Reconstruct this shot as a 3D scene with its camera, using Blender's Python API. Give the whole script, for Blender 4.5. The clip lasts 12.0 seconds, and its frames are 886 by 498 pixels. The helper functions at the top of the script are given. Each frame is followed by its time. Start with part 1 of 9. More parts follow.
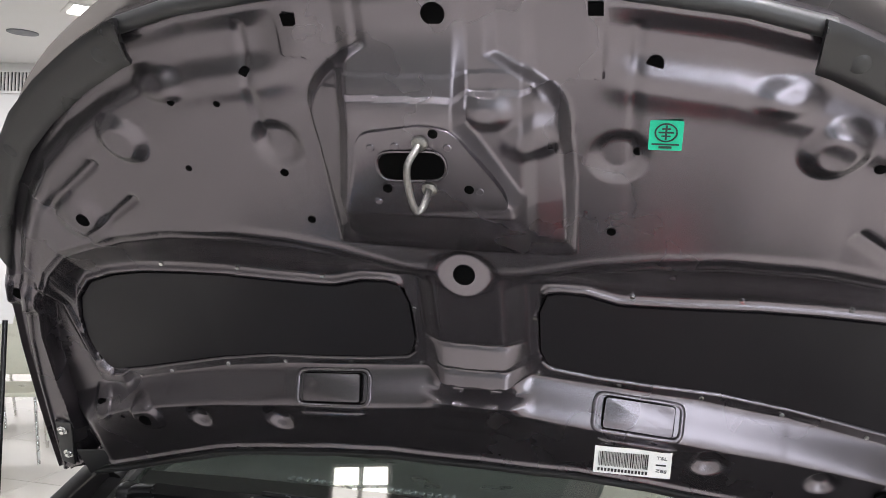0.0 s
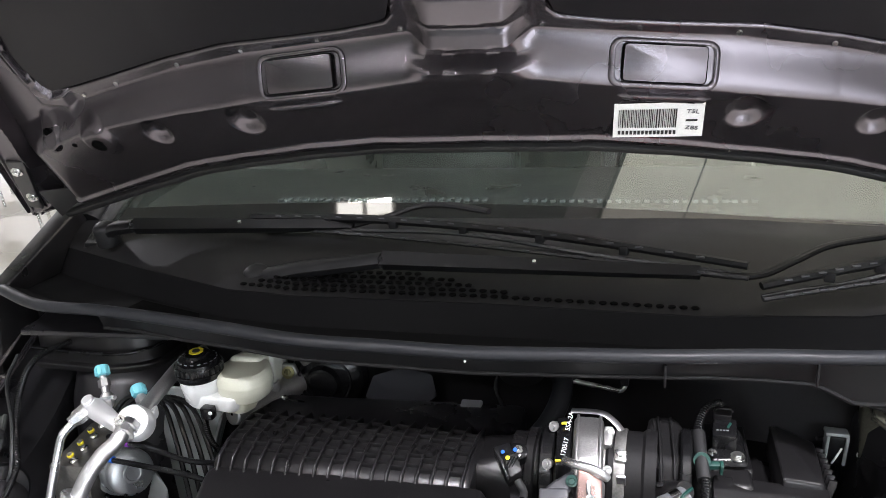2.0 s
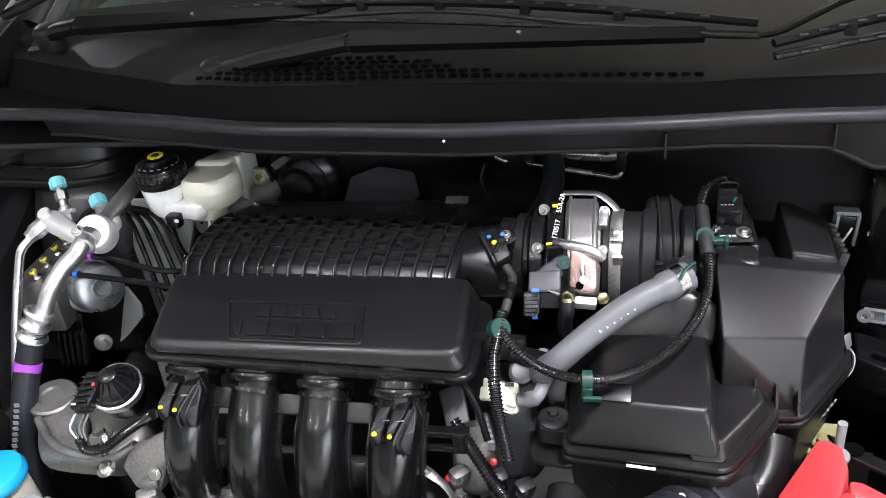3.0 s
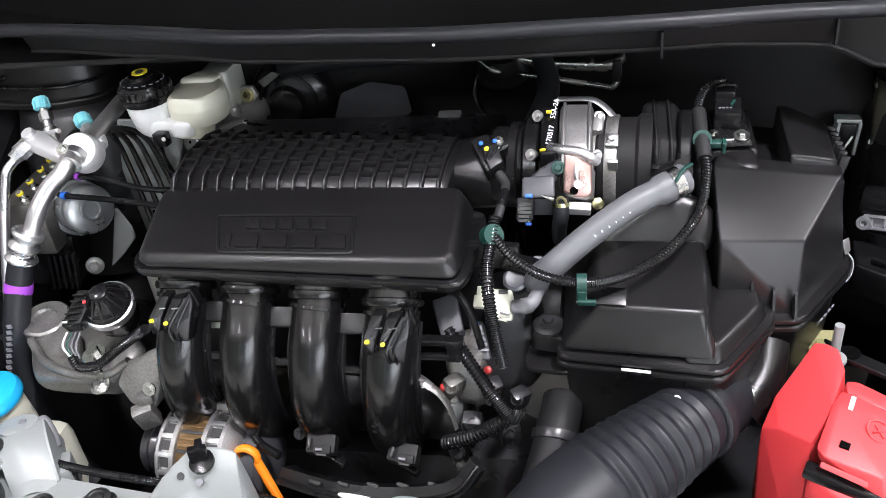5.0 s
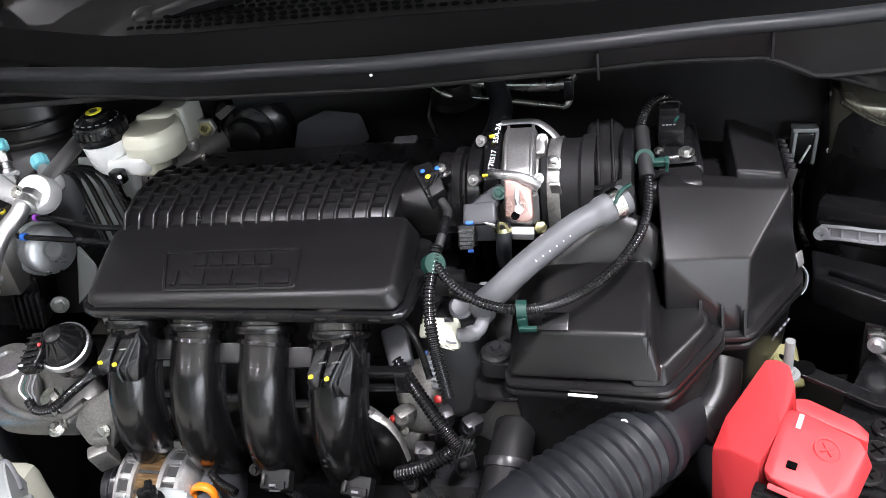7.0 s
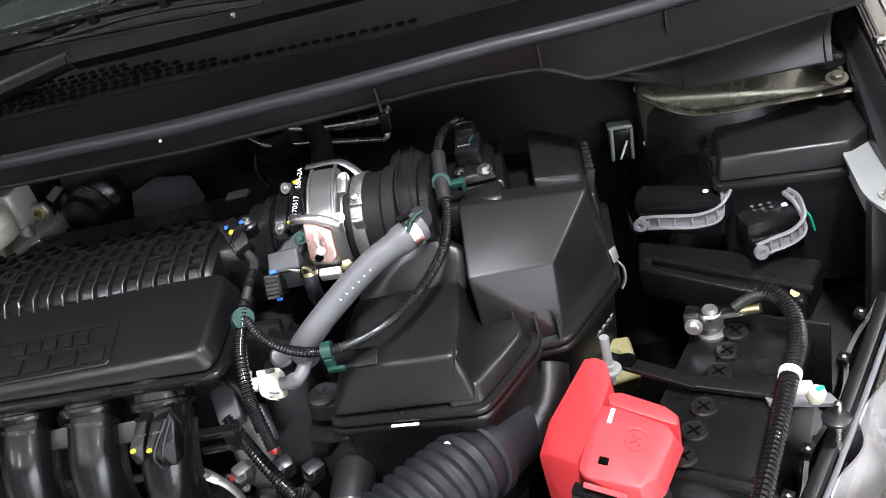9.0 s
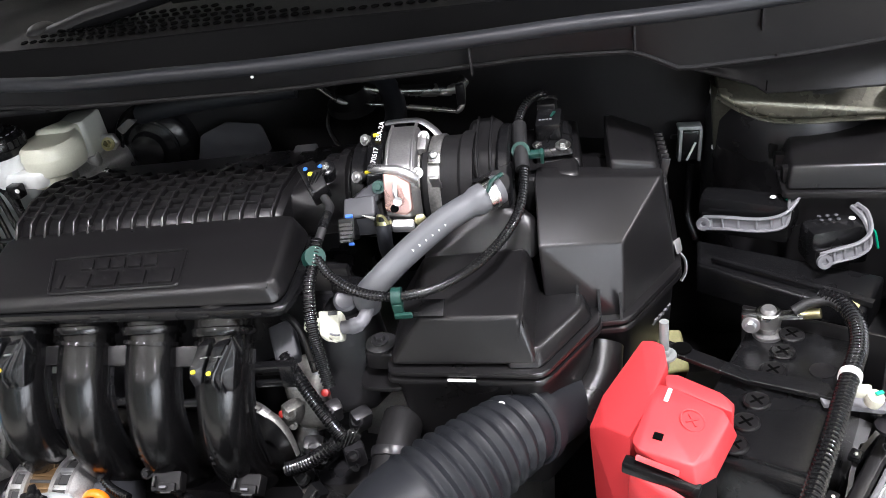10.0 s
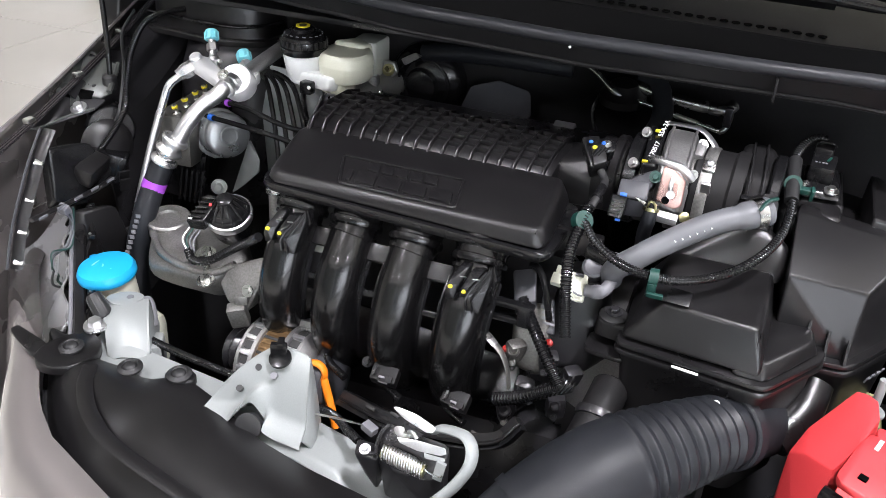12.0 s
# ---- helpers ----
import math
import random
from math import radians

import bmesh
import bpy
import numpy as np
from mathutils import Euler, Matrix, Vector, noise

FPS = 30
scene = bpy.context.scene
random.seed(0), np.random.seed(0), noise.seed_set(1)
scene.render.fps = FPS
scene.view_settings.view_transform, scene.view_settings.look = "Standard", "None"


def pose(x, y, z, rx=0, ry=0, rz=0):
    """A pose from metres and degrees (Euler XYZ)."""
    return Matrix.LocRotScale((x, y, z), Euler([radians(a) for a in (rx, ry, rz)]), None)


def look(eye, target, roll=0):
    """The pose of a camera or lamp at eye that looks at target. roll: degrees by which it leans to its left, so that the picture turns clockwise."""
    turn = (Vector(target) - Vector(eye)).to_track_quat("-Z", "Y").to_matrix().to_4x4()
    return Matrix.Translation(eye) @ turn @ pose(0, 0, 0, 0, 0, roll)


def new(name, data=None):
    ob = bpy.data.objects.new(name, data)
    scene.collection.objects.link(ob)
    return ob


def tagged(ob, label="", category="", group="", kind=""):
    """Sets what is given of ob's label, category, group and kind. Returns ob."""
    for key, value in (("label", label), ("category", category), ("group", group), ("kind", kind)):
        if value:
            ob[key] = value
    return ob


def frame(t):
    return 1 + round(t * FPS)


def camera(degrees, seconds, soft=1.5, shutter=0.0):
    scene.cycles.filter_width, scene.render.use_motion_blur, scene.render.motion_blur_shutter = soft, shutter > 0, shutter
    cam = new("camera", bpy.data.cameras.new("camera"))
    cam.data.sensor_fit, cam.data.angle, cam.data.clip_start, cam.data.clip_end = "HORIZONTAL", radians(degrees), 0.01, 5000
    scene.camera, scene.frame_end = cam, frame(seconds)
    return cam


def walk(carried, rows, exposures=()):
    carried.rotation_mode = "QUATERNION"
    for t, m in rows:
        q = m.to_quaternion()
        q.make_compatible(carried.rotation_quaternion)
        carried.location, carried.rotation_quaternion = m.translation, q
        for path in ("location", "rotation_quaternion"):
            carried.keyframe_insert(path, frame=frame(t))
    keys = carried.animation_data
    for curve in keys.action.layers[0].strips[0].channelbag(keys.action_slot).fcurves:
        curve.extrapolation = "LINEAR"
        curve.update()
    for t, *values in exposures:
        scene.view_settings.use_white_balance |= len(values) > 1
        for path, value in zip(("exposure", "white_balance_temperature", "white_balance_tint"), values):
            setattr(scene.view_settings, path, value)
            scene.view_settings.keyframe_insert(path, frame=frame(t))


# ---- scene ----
cam = camera(54.58, 12.0, soft=0.8)
# seconds, eye, yaw, pitch, roll
PATH = [
    (0.0, 0.2028, -1.2038, 1.6300, 12.18, -1.08, -3.20),
    (0.5, 0.2017, -1.1792, 1.6119, 12.40, -3.15, -2.34),
    (1.0, 0.1987, -1.1388, 1.5806, 12.52, -6.21, -1.02),
    (1.5, 0.1900, -1.0839, 1.5528, 12.08, -11.88, 0.88),
    (2.0, 0.1768, -1.0328, 1.5125, 10.93, -18.19, 2.89),
    (2.5, 0.1791, -0.9892, 1.4333, 10.55, -23.56, 4.26),
    (3.0, 0.1784, -0.9628, 1.4000, 9.67, -28.76, 5.09),
    (3.5, 0.1791, -0.9613, 1.3713, 9.32, -31.97, 5.57),
    (5.5, 0.1841, -0.9672, 1.3576, 9.23, -32.66, 5.87),
    (6.0, 0.1882, -0.9622, 1.3589, 9.34, -32.51, 6.03),
    (6.5, 0.2102, -0.9538, 1.3625, 9.32, -32.21, 6.62),
    (7.0, 0.2546, -0.9414, 1.3603, 8.61, -31.83, 8.16),
    (7.5, 0.3204, -0.9306, 1.3588, 6.94, -31.55, 10.08),
    (7.7, 0.3408, -0.9308, 1.3540, 6.21, -31.30, 10.80),
    (8.5, 0.4122, -0.9239, 1.3489, 2.02, -31.44, 14.20),
    (9.3, 0.4117, -0.9377, 1.3373, 0.99, -31.20, 13.89),
    (9.5, 0.3947, -0.9432, 1.3328, 1.39, -30.94, 13.38),
    (10.0, 0.3410, -0.9723, 1.3171, 5.47, -29.84, 8.37),
    (10.5, 0.2884, -1.0202, 1.3102, 10.64, -29.32, 4.75),
    (11.0, 0.2378, -1.0628, 1.3155, 14.65, -29.45, 1.16),
    (11.5, 0.2048, -1.0939, 1.3239, 18.07, -29.43, -1.78),
    (12.0, 0.1959, -1.1048, 1.3259, 20.48, -29.15, -3.55),
]
walk(cam, [(t, pose(x, y, z, 90 + pitch, roll, yaw)) for t, x, y, z, yaw, pitch, roll in PATH],
     ((0.0, -0.10), (0.6, -0.20), (1.0, -0.18), (1.6, 0.02), (5.5, 0.04), (7.2, 0.08), (9.5, 0.06), (12.0, 0.0)))

# ---- world and large lights ----
world = bpy.data.worlds.new("showroom_sky")
scene.world = world
world.use_nodes = True
wn = world.node_tree
sky = wn.nodes.new("ShaderNodeTexSky")
sky.sky_type, sky.sun_disc = "NISHITA", False
sky.sun_elevation, sky.sun_rotation = radians(40), radians(200)
wn.nodes["Background"].inputs["Strength"].default_value = 0.1
wn.links.new(sky.outputs["Color"], wn.nodes["Background"].inputs["Color"])
scene.view_settings.exposure = 0.0


def area(name, size, sizey, place, target, power, color=(1, 1, 1)):
    d = bpy.data.lights.new(name, "AREA")
    d.shape, d.size, d.size_y, d.energy, d.color = "RECTANGLE", size, sizey, power, color
    ob = new(name, d)
    ob.matrix_world = look(place, target)
    return ob


# fill light for an unseen shop front, and ceiling fills added without fittings
area("front_fill_light", 4.6, 2.4, (4.6, -6.3, 1.5), (0.6, 0, 2.3), 290, (0.88, 0.91, 1.0))
# fill lamps under the ceiling, added to brighten the car and the walls
for lx, ly, power in ((-1.3, -1.5, 66), (0.95, -1.05, 165), (-0.8, -4.2, 70), (3.0, -3.4, 50), (3.6, 0.4, 110), (-6.5, 5.6, 190), (6.5, 5.6, 130), (-3.4, -3.6, 70)):
    area("ceiling_fill_light", 0.25, 0.25, (lx, ly, 3.36), (lx, ly, 0), power, (0.94, 0.92, 0.99))

# ---- materials ----
def material(name, color, rough=0.5, metal=0.0, grain=0.0, scale=400.0, vary=0.12, stain=6.0, coat=0.0, rvary=0.1, spec=0.5, bump=None):
    """Base colour with two scales of variation, roughness variation and fine relief."""
    m = bpy.data.materials.new(name)
    m.use_nodes = True
    nt = m.node_tree
    b = nt.nodes["Principled BSDF"]
    b.inputs["Metallic"].default_value = metal
    b.inputs["Specular IOR Level"].default_value = spec
    if coat:
        b.inputs["Coat Weight"].default_value, b.inputs["Coat Roughness"].default_value = coat, 0.08
    tc = nt.nodes.new("ShaderNodeTexCoord")
    big = nt.nodes.new("ShaderNodeTexNoise")
    big.inputs["Scale"].default_value, big.inputs["Detail"].default_value = stain, 5.0
    fine = nt.nodes.new("ShaderNodeTexNoise")
    fine.inputs["Scale"].default_value, fine.inputs["Detail"].default_value = scale, 3.0
    for n in (big, fine):
        nt.links.new(tc.outputs["Object"], n.inputs["Vector"])
    add = nt.nodes.new("ShaderNodeMath")
    add.operation = "ADD"
    nt.links.new(big.outputs["Fac"], add.inputs[0])
    nt.links.new(fine.outputs["Fac"], add.inputs[1])
    info = nt.nodes.new("ShaderNodeObjectInfo")
    rng = nt.nodes.new("ShaderNodeMapRange")
    rng.inputs["From Min"].default_value, rng.inputs["From Max"].default_value = 0.6, 1.4
    rng.inputs["To Min"].default_value, rng.inputs["To Max"].default_value = 1 - vary, 1 + vary
    nt.links.new(add.outputs[0], rng.inputs["Value"])
    mul = nt.nodes.new("ShaderNodeVectorMath")
    mul.operation = "SCALE"
    mul.inputs[0].default_value = color
    nt.links.new(rng.outputs["Result"], mul.inputs["Scale"])
    nt.links.new(mul.outputs["Vector"], b.inputs["Base Color"])
    rr = nt.nodes.new("ShaderNodeMapRange")
    rr.inputs["From Min"].default_value, rr.inputs["From Max"].default_value = 0.3, 0.7
    rr.inputs["To Min"].default_value, rr.inputs["To Max"].default_value = max(0.02, rough - rvary), min(1, rough + rvary)
    nt.links.new(big.outputs["Fac"], rr.inputs["Value"])
    nt.links.new(rr.outputs["Result"], b.inputs["Roughness"])
    if grain:
        bp = nt.nodes.new("ShaderNodeBump")
        bp.inputs["Strength"].default_value, bp.inputs["Distance"].default_value = grain, 0.001
        nt.links.new(fine.outputs["Fac"], bp.inputs["Height"])
        nt.links.new(bp.outputs["Normal"], b.inputs["Normal"])
    return m


def glass(name, color=(0.8, 0.9, 0.86), rough=0.0, ior=1.45):
    m = bpy.data.materials.new(name)
    m.use_nodes = True
    b = m.node_tree.nodes["Principled BSDF"]
    b.inputs["Base Color"].default_value = (*color, 1)
    b.inputs["Transmission Weight"].default_value, b.inputs["Roughness"].default_value = 1.0, rough
    b.inputs["IOR"].default_value = ior
    return m


def glow(name, color, strength):
    m = bpy.data.materials.new(name)
    m.use_nodes = True
    b = m.node_tree.nodes["Principled BSDF"]
    b.inputs["Base Color"].default_value = (*color, 1)
    b.inputs["Emission Color"].default_value = (*color, 1)
    b.inputs["Emission Strength"].default_value = strength
    return m


PAINT = material("grey_brown_car_paint", (0.120, 0.109, 0.119), 0.265, 0.91, 0.02, 1500, 0.05, 3, 0.0, 0.03)
PAINT_OUT = material("glossy_grey_brown_paint", (0.21, 0.19, 0.185), 0.28, 0.5, 0, 1500, 0.06, 3, 1.0)
FIREWALL = material("black_sound_deadening", (0.0095, 0.0092, 0.0096), 0.55, 0, 0.15, 300, 0.3, 9, spec=0.2)
WINGST = material("grey_wing_steel", (0.085, 0.09, 0.085), 0.33, 0.4, 0.05, 700, 0.2, 14)
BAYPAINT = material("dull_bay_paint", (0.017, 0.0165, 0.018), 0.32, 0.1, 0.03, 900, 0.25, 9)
PADBLK = material("black_skin_panel", (0.0115, 0.0105, 0.0118), 0.42, 0.0, 0.04, 900, 0.08, 3, 0, 0.06, spec=0.16)
PLASTIC = material("black_grained_plastic", (0.0080, 0.0076, 0.0080), 0.31, 0, 0.10, 1800, 0.25, 9, 0, 0.05, spec=0.42)
PLASTIC_S = material("smooth_black_plastic", (0.006, 0.006, 0.0065), 0.25, 0, 0.04, 700, 0.15, 12, 0, 0.06, spec=0.36)
RUNNER = material("moulded_black_plastic", (0.0045, 0.0043, 0.0045), 0.20, 0, 0.05, 420, 0.3, 18, 0, 0.05, spec=0.5)
COWLPL = material("dark_grey_cowl_plastic", (0.0068, 0.0066, 0.0070), 0.50, 0, 0.1, 1800, 0.2, 6, spec=0.17)
# gutter plastic, darker and duller than COWLPL to stand in for its shade
GUTTERSHADE = material("shaded_black_gutter", (0.004, 0.004, 0.0042), 0.7, 0, 0.1, 1500, 0.15, 9, spec=0.05)
WIPERBLK = material("satin_black_wiper_plastic", (0.006, 0.006, 0.0065), 0.45, 0, 0.1, 1500, 0.15, 9, spec=0.2)
FRIT = material("black_printed_glass", (0.004, 0.004, 0.004), 0.03, 0, 0, 900, 0.05, 9, 0, 0.005, spec=0.6)
RUBBER = material("black_rubber", (0.012, 0.012, 0.0125), 0.5, 0, 0.08, 900, 0.15, 9)
HOSEGREY = material("grey_silicone_hose", (0.100, 0.103, 0.110), 0.50, 0, 0.1, 900, 0.1, 9)
HOSEBLK = material("matt_black_hose", (0.012, 0.0130, 0.0155), 0.46, 0, 0.15, 900, 0.25, 14, spec=0.26)
CORR = material("black_corrugated_conduit", (0.006, 0.006, 0.0065), 0.13, 0, 0, 900, 0.1, 20)
ALU = material("cast_aluminium", (0.40, 0.395, 0.39), 0.40, 0.9, 0.35, 500, 0.25, 14)
MIDALU = material("dull_cast_aluminium", (0.27, 0.265, 0.255), 0.42, 0.85, 0.4, 350, 0.35, 22)
DARKALU = material("oily_cast_aluminium", (0.17, 0.165, 0.155), 0.42, 0.8, 0.35, 400, 0.35, 16)
ALUM = material("machined_aluminium", (0.70, 0.70, 0.71), 0.32, 0.95, 0.15, 700, 0.12, 14)
STEEL = material("zinc_plated_steel", (0.62, 0.62, 0.60), 0.25, 1.0, 0.1, 900, 0.15, 20)
BRASSY = material("yellow_zinc_steel", (0.46, 0.43, 0.24), 0.3, 1.0, 0.1, 900, 0.15, 20)
PINKM = material("pinkish_anodised_metal", (0.62, 0.40, 0.36), 0.3, 0.9, 0.1, 900, 0.2, 20)
COPPER = material("copper_winding", (0.20, 0.125, 0.06), 0.38, 0.8, 0.2, 900, 0.2, 20)
WHITECUP = material("white_plastic_cup", (0.72, 0.73, 0.72), 0.30, 0, 0.04, 500, 0.06, 10)
MILKGREY = material("greyish_milky_plastic", (0.36, 0.37, 0.33), 0.36, 0, 0.05, 500, 0.10, 10)
WHITEPL = material("milky_white_plastic", (0.56, 0.56, 0.46), 0.34, 0, 0.06, 500, 0.10, 10)
DARKGREY = material("dark_grey_plastic", (0.040, 0.041, 0.046), 0.45, 0, 0.1, 900, 0.1, 12)
ALUW = material("bright_blasted_aluminium", (0.86, 0.86, 0.87), 0.42, 0.55, 0.3, 600, 0.08, 14)
CHROMEW = material("bright_lamp_reflector", (0.88, 0.88, 0.9), 0.3, 0.3, 0.05, 300, 0.08, 12)
MOTORCAN = material("zinc_plated_motor_can", (0.38, 0.40, 0.41), 0.32, 0.8, 0.05, 600, 0.15, 18)
YZINC = material("dull_yellow_zinc_plate", (0.17, 0.16, 0.065), 0.5, 0.35, 0.1, 500, 0.25, 20)
GREYPL = material("grey_plastic_lever", (0.14, 0.14, 0.15), 0.5, 0, 0.1, 900, 0.1, 12)
TOWER = material("bare_sealed_tower_steel", (0.15, 0.145, 0.115), 0.3, 0.7, 0.2, 300, 0.35, 12)
PRIMER = material("pale_grey_primer_metal", (0.25, 0.265, 0.26), 0.40, 0.1, 0.1, 600, 0.08, 5)
RED = material("red_plastic_cover", (0.56, 0.040, 0.046), 0.40, 0, 0.15, 900, 0.08, 8)
DEEPRED = material("dark_red_plastic", (0.25, 0.012, 0.010), 0.35, 0, 0.1, 900, 0.1, 8)
CYAN = material("cyan_plastic_cap", (0.01, 0.33, 0.62), 0.4, 0, 0.08, 700, 0.06, 9)
PALEBLUE = material("pale_blue_plastic_cap", (0.20, 0.58, 0.66), 0.4, 0, 0.05, 700, 0.06, 9)
ORANGE = material("orange_plastic", (0.85, 0.22, 0.01), 0.4, 0, 0.05, 700, 0.06, 9)
YELLOW = material("yellow_mark", (0.75, 0.62, 0.03), 0.5)
GREEN = material("green_label", (0.0, 0.42, 0.24), 0.45)
TEALPL = material("dark_green_clip_plastic", (0.006, 0.038, 0.030), 0.4)
BLUEPL = material("blue_mark", (0.02, 0.12, 0.5), 0.5)
PURPLE = material("purple_paint_band", (0.28, 0.05, 0.45), 0.5)
PAPER = material("white_label_paper", (0.78, 0.78, 0.76), 0.6)
INK = material("dark_print", (0.02, 0.02, 0.02), 0.6)
# sheenless black that stands in for the shade inside holes and gaps
DARK = material("hole_shade_black", (0.003, 0.003, 0.003), 0.9, spec=0.0)
TILE = material("pale_glossy_floor_tile", (0.62, 0.60, 0.55), 0.12, 0, 0, 300, 0.05, 2)
RAFT = material("grey_green_ceiling_panel", (0.33, 0.37, 0.34), 0.7, 0, 0.05, 300, 0.06, 1)
WALLP = material("white_wall_paint", (0.74, 0.73, 0.70), 0.7, 0, 0.05, 300, 0.04, 1)
GLASS = glass("tinted_windscreen_glass", (0.70, 0.82, 0.76), 0.0, 1.70)
GLASSROOM = glass("clear_window_glass", (0.95, 0.98, 0.97))
LAMPGLOW = glow("lit_lamp_panel", (1.0, 0.96, 0.9), 14.0)
FIELDGLOW = glow("lit_pale_ceiling", (1.0, 0.95, 0.84), 1.45)
# glowing sheet added beyond the unseen front windows
FRONTGLOW = glow("added_bright_backdrop", (0.86, 0.94, 1.0), 0.45)
LENS = glass("clear_headlight_lens", (0.95, 0.95, 0.95), 0.05)


# ---- builders ----
def thing(name, place=(0, 0, 0), label="", category="", group="", kind=""):
    ob = new(name)
    ob.empty_display_size = 0.02
    ob.location = place
    return tagged(ob, label, category, group, kind)


def smooth(me, angle=40):
    me.polygons.foreach_set("use_smooth", [True] * len(me.polygons))
    me.set_sharp_from_angle(angle=radians(angle))


def part(name, bm, mat, parent=None, label="", angle=40):
    """Links a bmesh, built in world metres, as one mesh object under a thing or a part."""
    me = bpy.data.meshes.new(name)
    bmesh.ops.recalc_face_normals(bm, faces=bm.faces)
    bm.to_mesh(me)
    bm.free()
    me.materials.append(mat)
    smooth(me, angle)
    ob = new(name, me)
    if parent is not None:
        at = Vector((0, 0, 0))
        p = parent
        while p is not None:
            at += p.location
            p = p.parent
        ob.parent = parent
        me.transform(Matrix.Translation(-at))
    return tagged(ob, label)


def solo(name, bm, mat, label, category, group="", kind="", angle=40):
    return tagged(part(name, bm, mat, None, "", angle), label, category, group, kind)


def spline(pts, n=8):
    """Catmull-Rom through the points, n steps a span."""
    p = [Vector(q) for q in pts]
    p = [2 * p[0] - p[1]] + p + [2 * p[-1] - p[-2]]
    out = []
    for i in range(1, len(p) - 2):
        for k in range(n):
            t = k / n
            out.append(0.5 * (2 * p[i] + (p[i + 1] - p[i - 1]) * t + (2 * p[i - 1] - 5 * p[i] + 4 * p[i + 1] - p[i + 2]) * t * t
                              + (3 * p[i] - p[i - 1] - 3 * p[i + 1] + p[i + 2]) * t ** 3))
    out.append(p[-2])
    return out


def sweep(bm, path, radius, segs=12, caps=True, flat=1.0, squash=None):
    """A tube along the path; radius a number or a function of (index share, metres along)."""
    path = [Vector(p) for p in path]
    length = [0.0]
    for a, b in zip(path, path[1:]):
        length.append(length[-1] + (b - a).length)
    up = Vector((0, 0, 1))
    tan = (path[1] - path[0]).normalized()
    if abs(tan.dot(up)) > 0.95:
        up = Vector((0, 1, 0))
    side = tan.cross(up).normalized()
    rings = []
    for i, p in enumerate(path):
        a = path[max(i - 1, 0)]
        b = path[min(i + 1, len(path) - 1)]
        tan = (b - a).normalized()
        side = (side - tan * side.dot(tan)).normalized()
        nor = tan.cross(side)
        r = radius(length[i] / max(length[-1], 1e-9), length[i]) if callable(radius) else radius
        rings.append([bm.verts.new(p + r * (math.cos(2 * math.pi * k / segs) * side + flat * math.sin(2 * math.pi * k / segs) * nor)) for k in range(segs)])
    for ra, rb in zip(rings, rings[1:]):
        for k in range(segs):
            bm.faces.new((ra[k], ra[(k + 1) % segs], rb[(k + 1) % segs], rb[k]))
    if caps:
        bm.faces.new(rings[0][::-1])
        bm.faces.new(rings[-1])
    return bm


def tube(pts, radius, segs=12, n=8, flat=1.0, caps=True):
    return sweep(bmesh.new(), spline(pts, n) if len(pts) > 2 else [Vector(p) for p in pts], radius, segs, caps, flat)


def conduit(pts, radius, pitch=0.0045, segs=10):
    """Ribbed split conduit along a smooth path."""
    path = spline(pts, 40)
    d, dense, acc = 0.0, [path[0]], 0.0
    step = pitch / 4
    for a, b in zip(path, path[1:]):
        seg = (b - a).length
        while acc + seg >= step:
            t = (step - acc) / seg
            a = a + (b - a) * t
            dense.append(a.copy())
            seg = (b - a).length
            acc = 0.0
        acc += seg
    prof = (1.0, 1.0, 0.8, 0.8)
    idx = [0]

    def rad(share, along):
        idx[0] += 1
        return radius * prof[idx[0] % 4]
    return sweep(bmesh.new(), dense, rad, segs)


def turned(profile, place, axis=(0, 0, 1), segs=24, bm=None):
    """A turned body: profile rows (radius, height) along the axis from the place."""
    bm = bm or bmesh.new()
    rot = Vector(axis).normalized().to_track_quat("Z", "Y").to_matrix()
    rings = []
    for r, h in profile:
        rings.append([bm.verts.new(Vector(place) + rot @ Vector((max(r, 1e-5) * math.cos(2 * math.pi * k / segs), max(r, 1e-5) * math.sin(2 * math.pi * k / segs), h))) for k in range(segs)])
    for ra, rb in zip(rings, rings[1:]):
        for k in range(segs):
            bm.faces.new((ra[k], ra[(k + 1) % segs], rb[(k + 1) % segs], rb[k]))
    bm.faces.new(rings[0][::-1])
    bm.faces.new(rings[-1])
    return bm


def block(place, size, turn=(0, 0, 0), bevel=0.003, bm=None, taper=(1, 1)):
    """A bevelled box with its centre at the place; taper shrinks its top."""
    b2 = bmesh.new()
    bmesh.ops.create_cube(b2, size=1.0)
    for v in b2.verts:
        k = taper if v.co.z > 0 else (1, 1)
        v.co = Vector((v.co.x * size[0] * k[0], v.co.y * size[1] * k[1], v.co.z * size[2]))
    if bevel:
        bmesh.ops.bevel(b2, geom=b2.edges[:], offset=min(bevel, min(size) * 0.45), segments=2, profile=0.6, affect="EDGES")
    b2.transform(pose(*place, *turn))
    if bm is None:
        return b2
    me = bpy.data.meshes.new("tmp")
    b2.to_mesh(me)
    b2.free()
    bm.from_mesh(me)
    bpy.data.meshes.remove(me)
    return bm


def join(*bms):
    out = bmesh.new()
    for b in bms:
        me = bpy.data.meshes.new("tmp")
        b.to_mesh(me)
        b.free()
        out.from_mesh(me)
        bpy.data.meshes.remove(me)
    return out


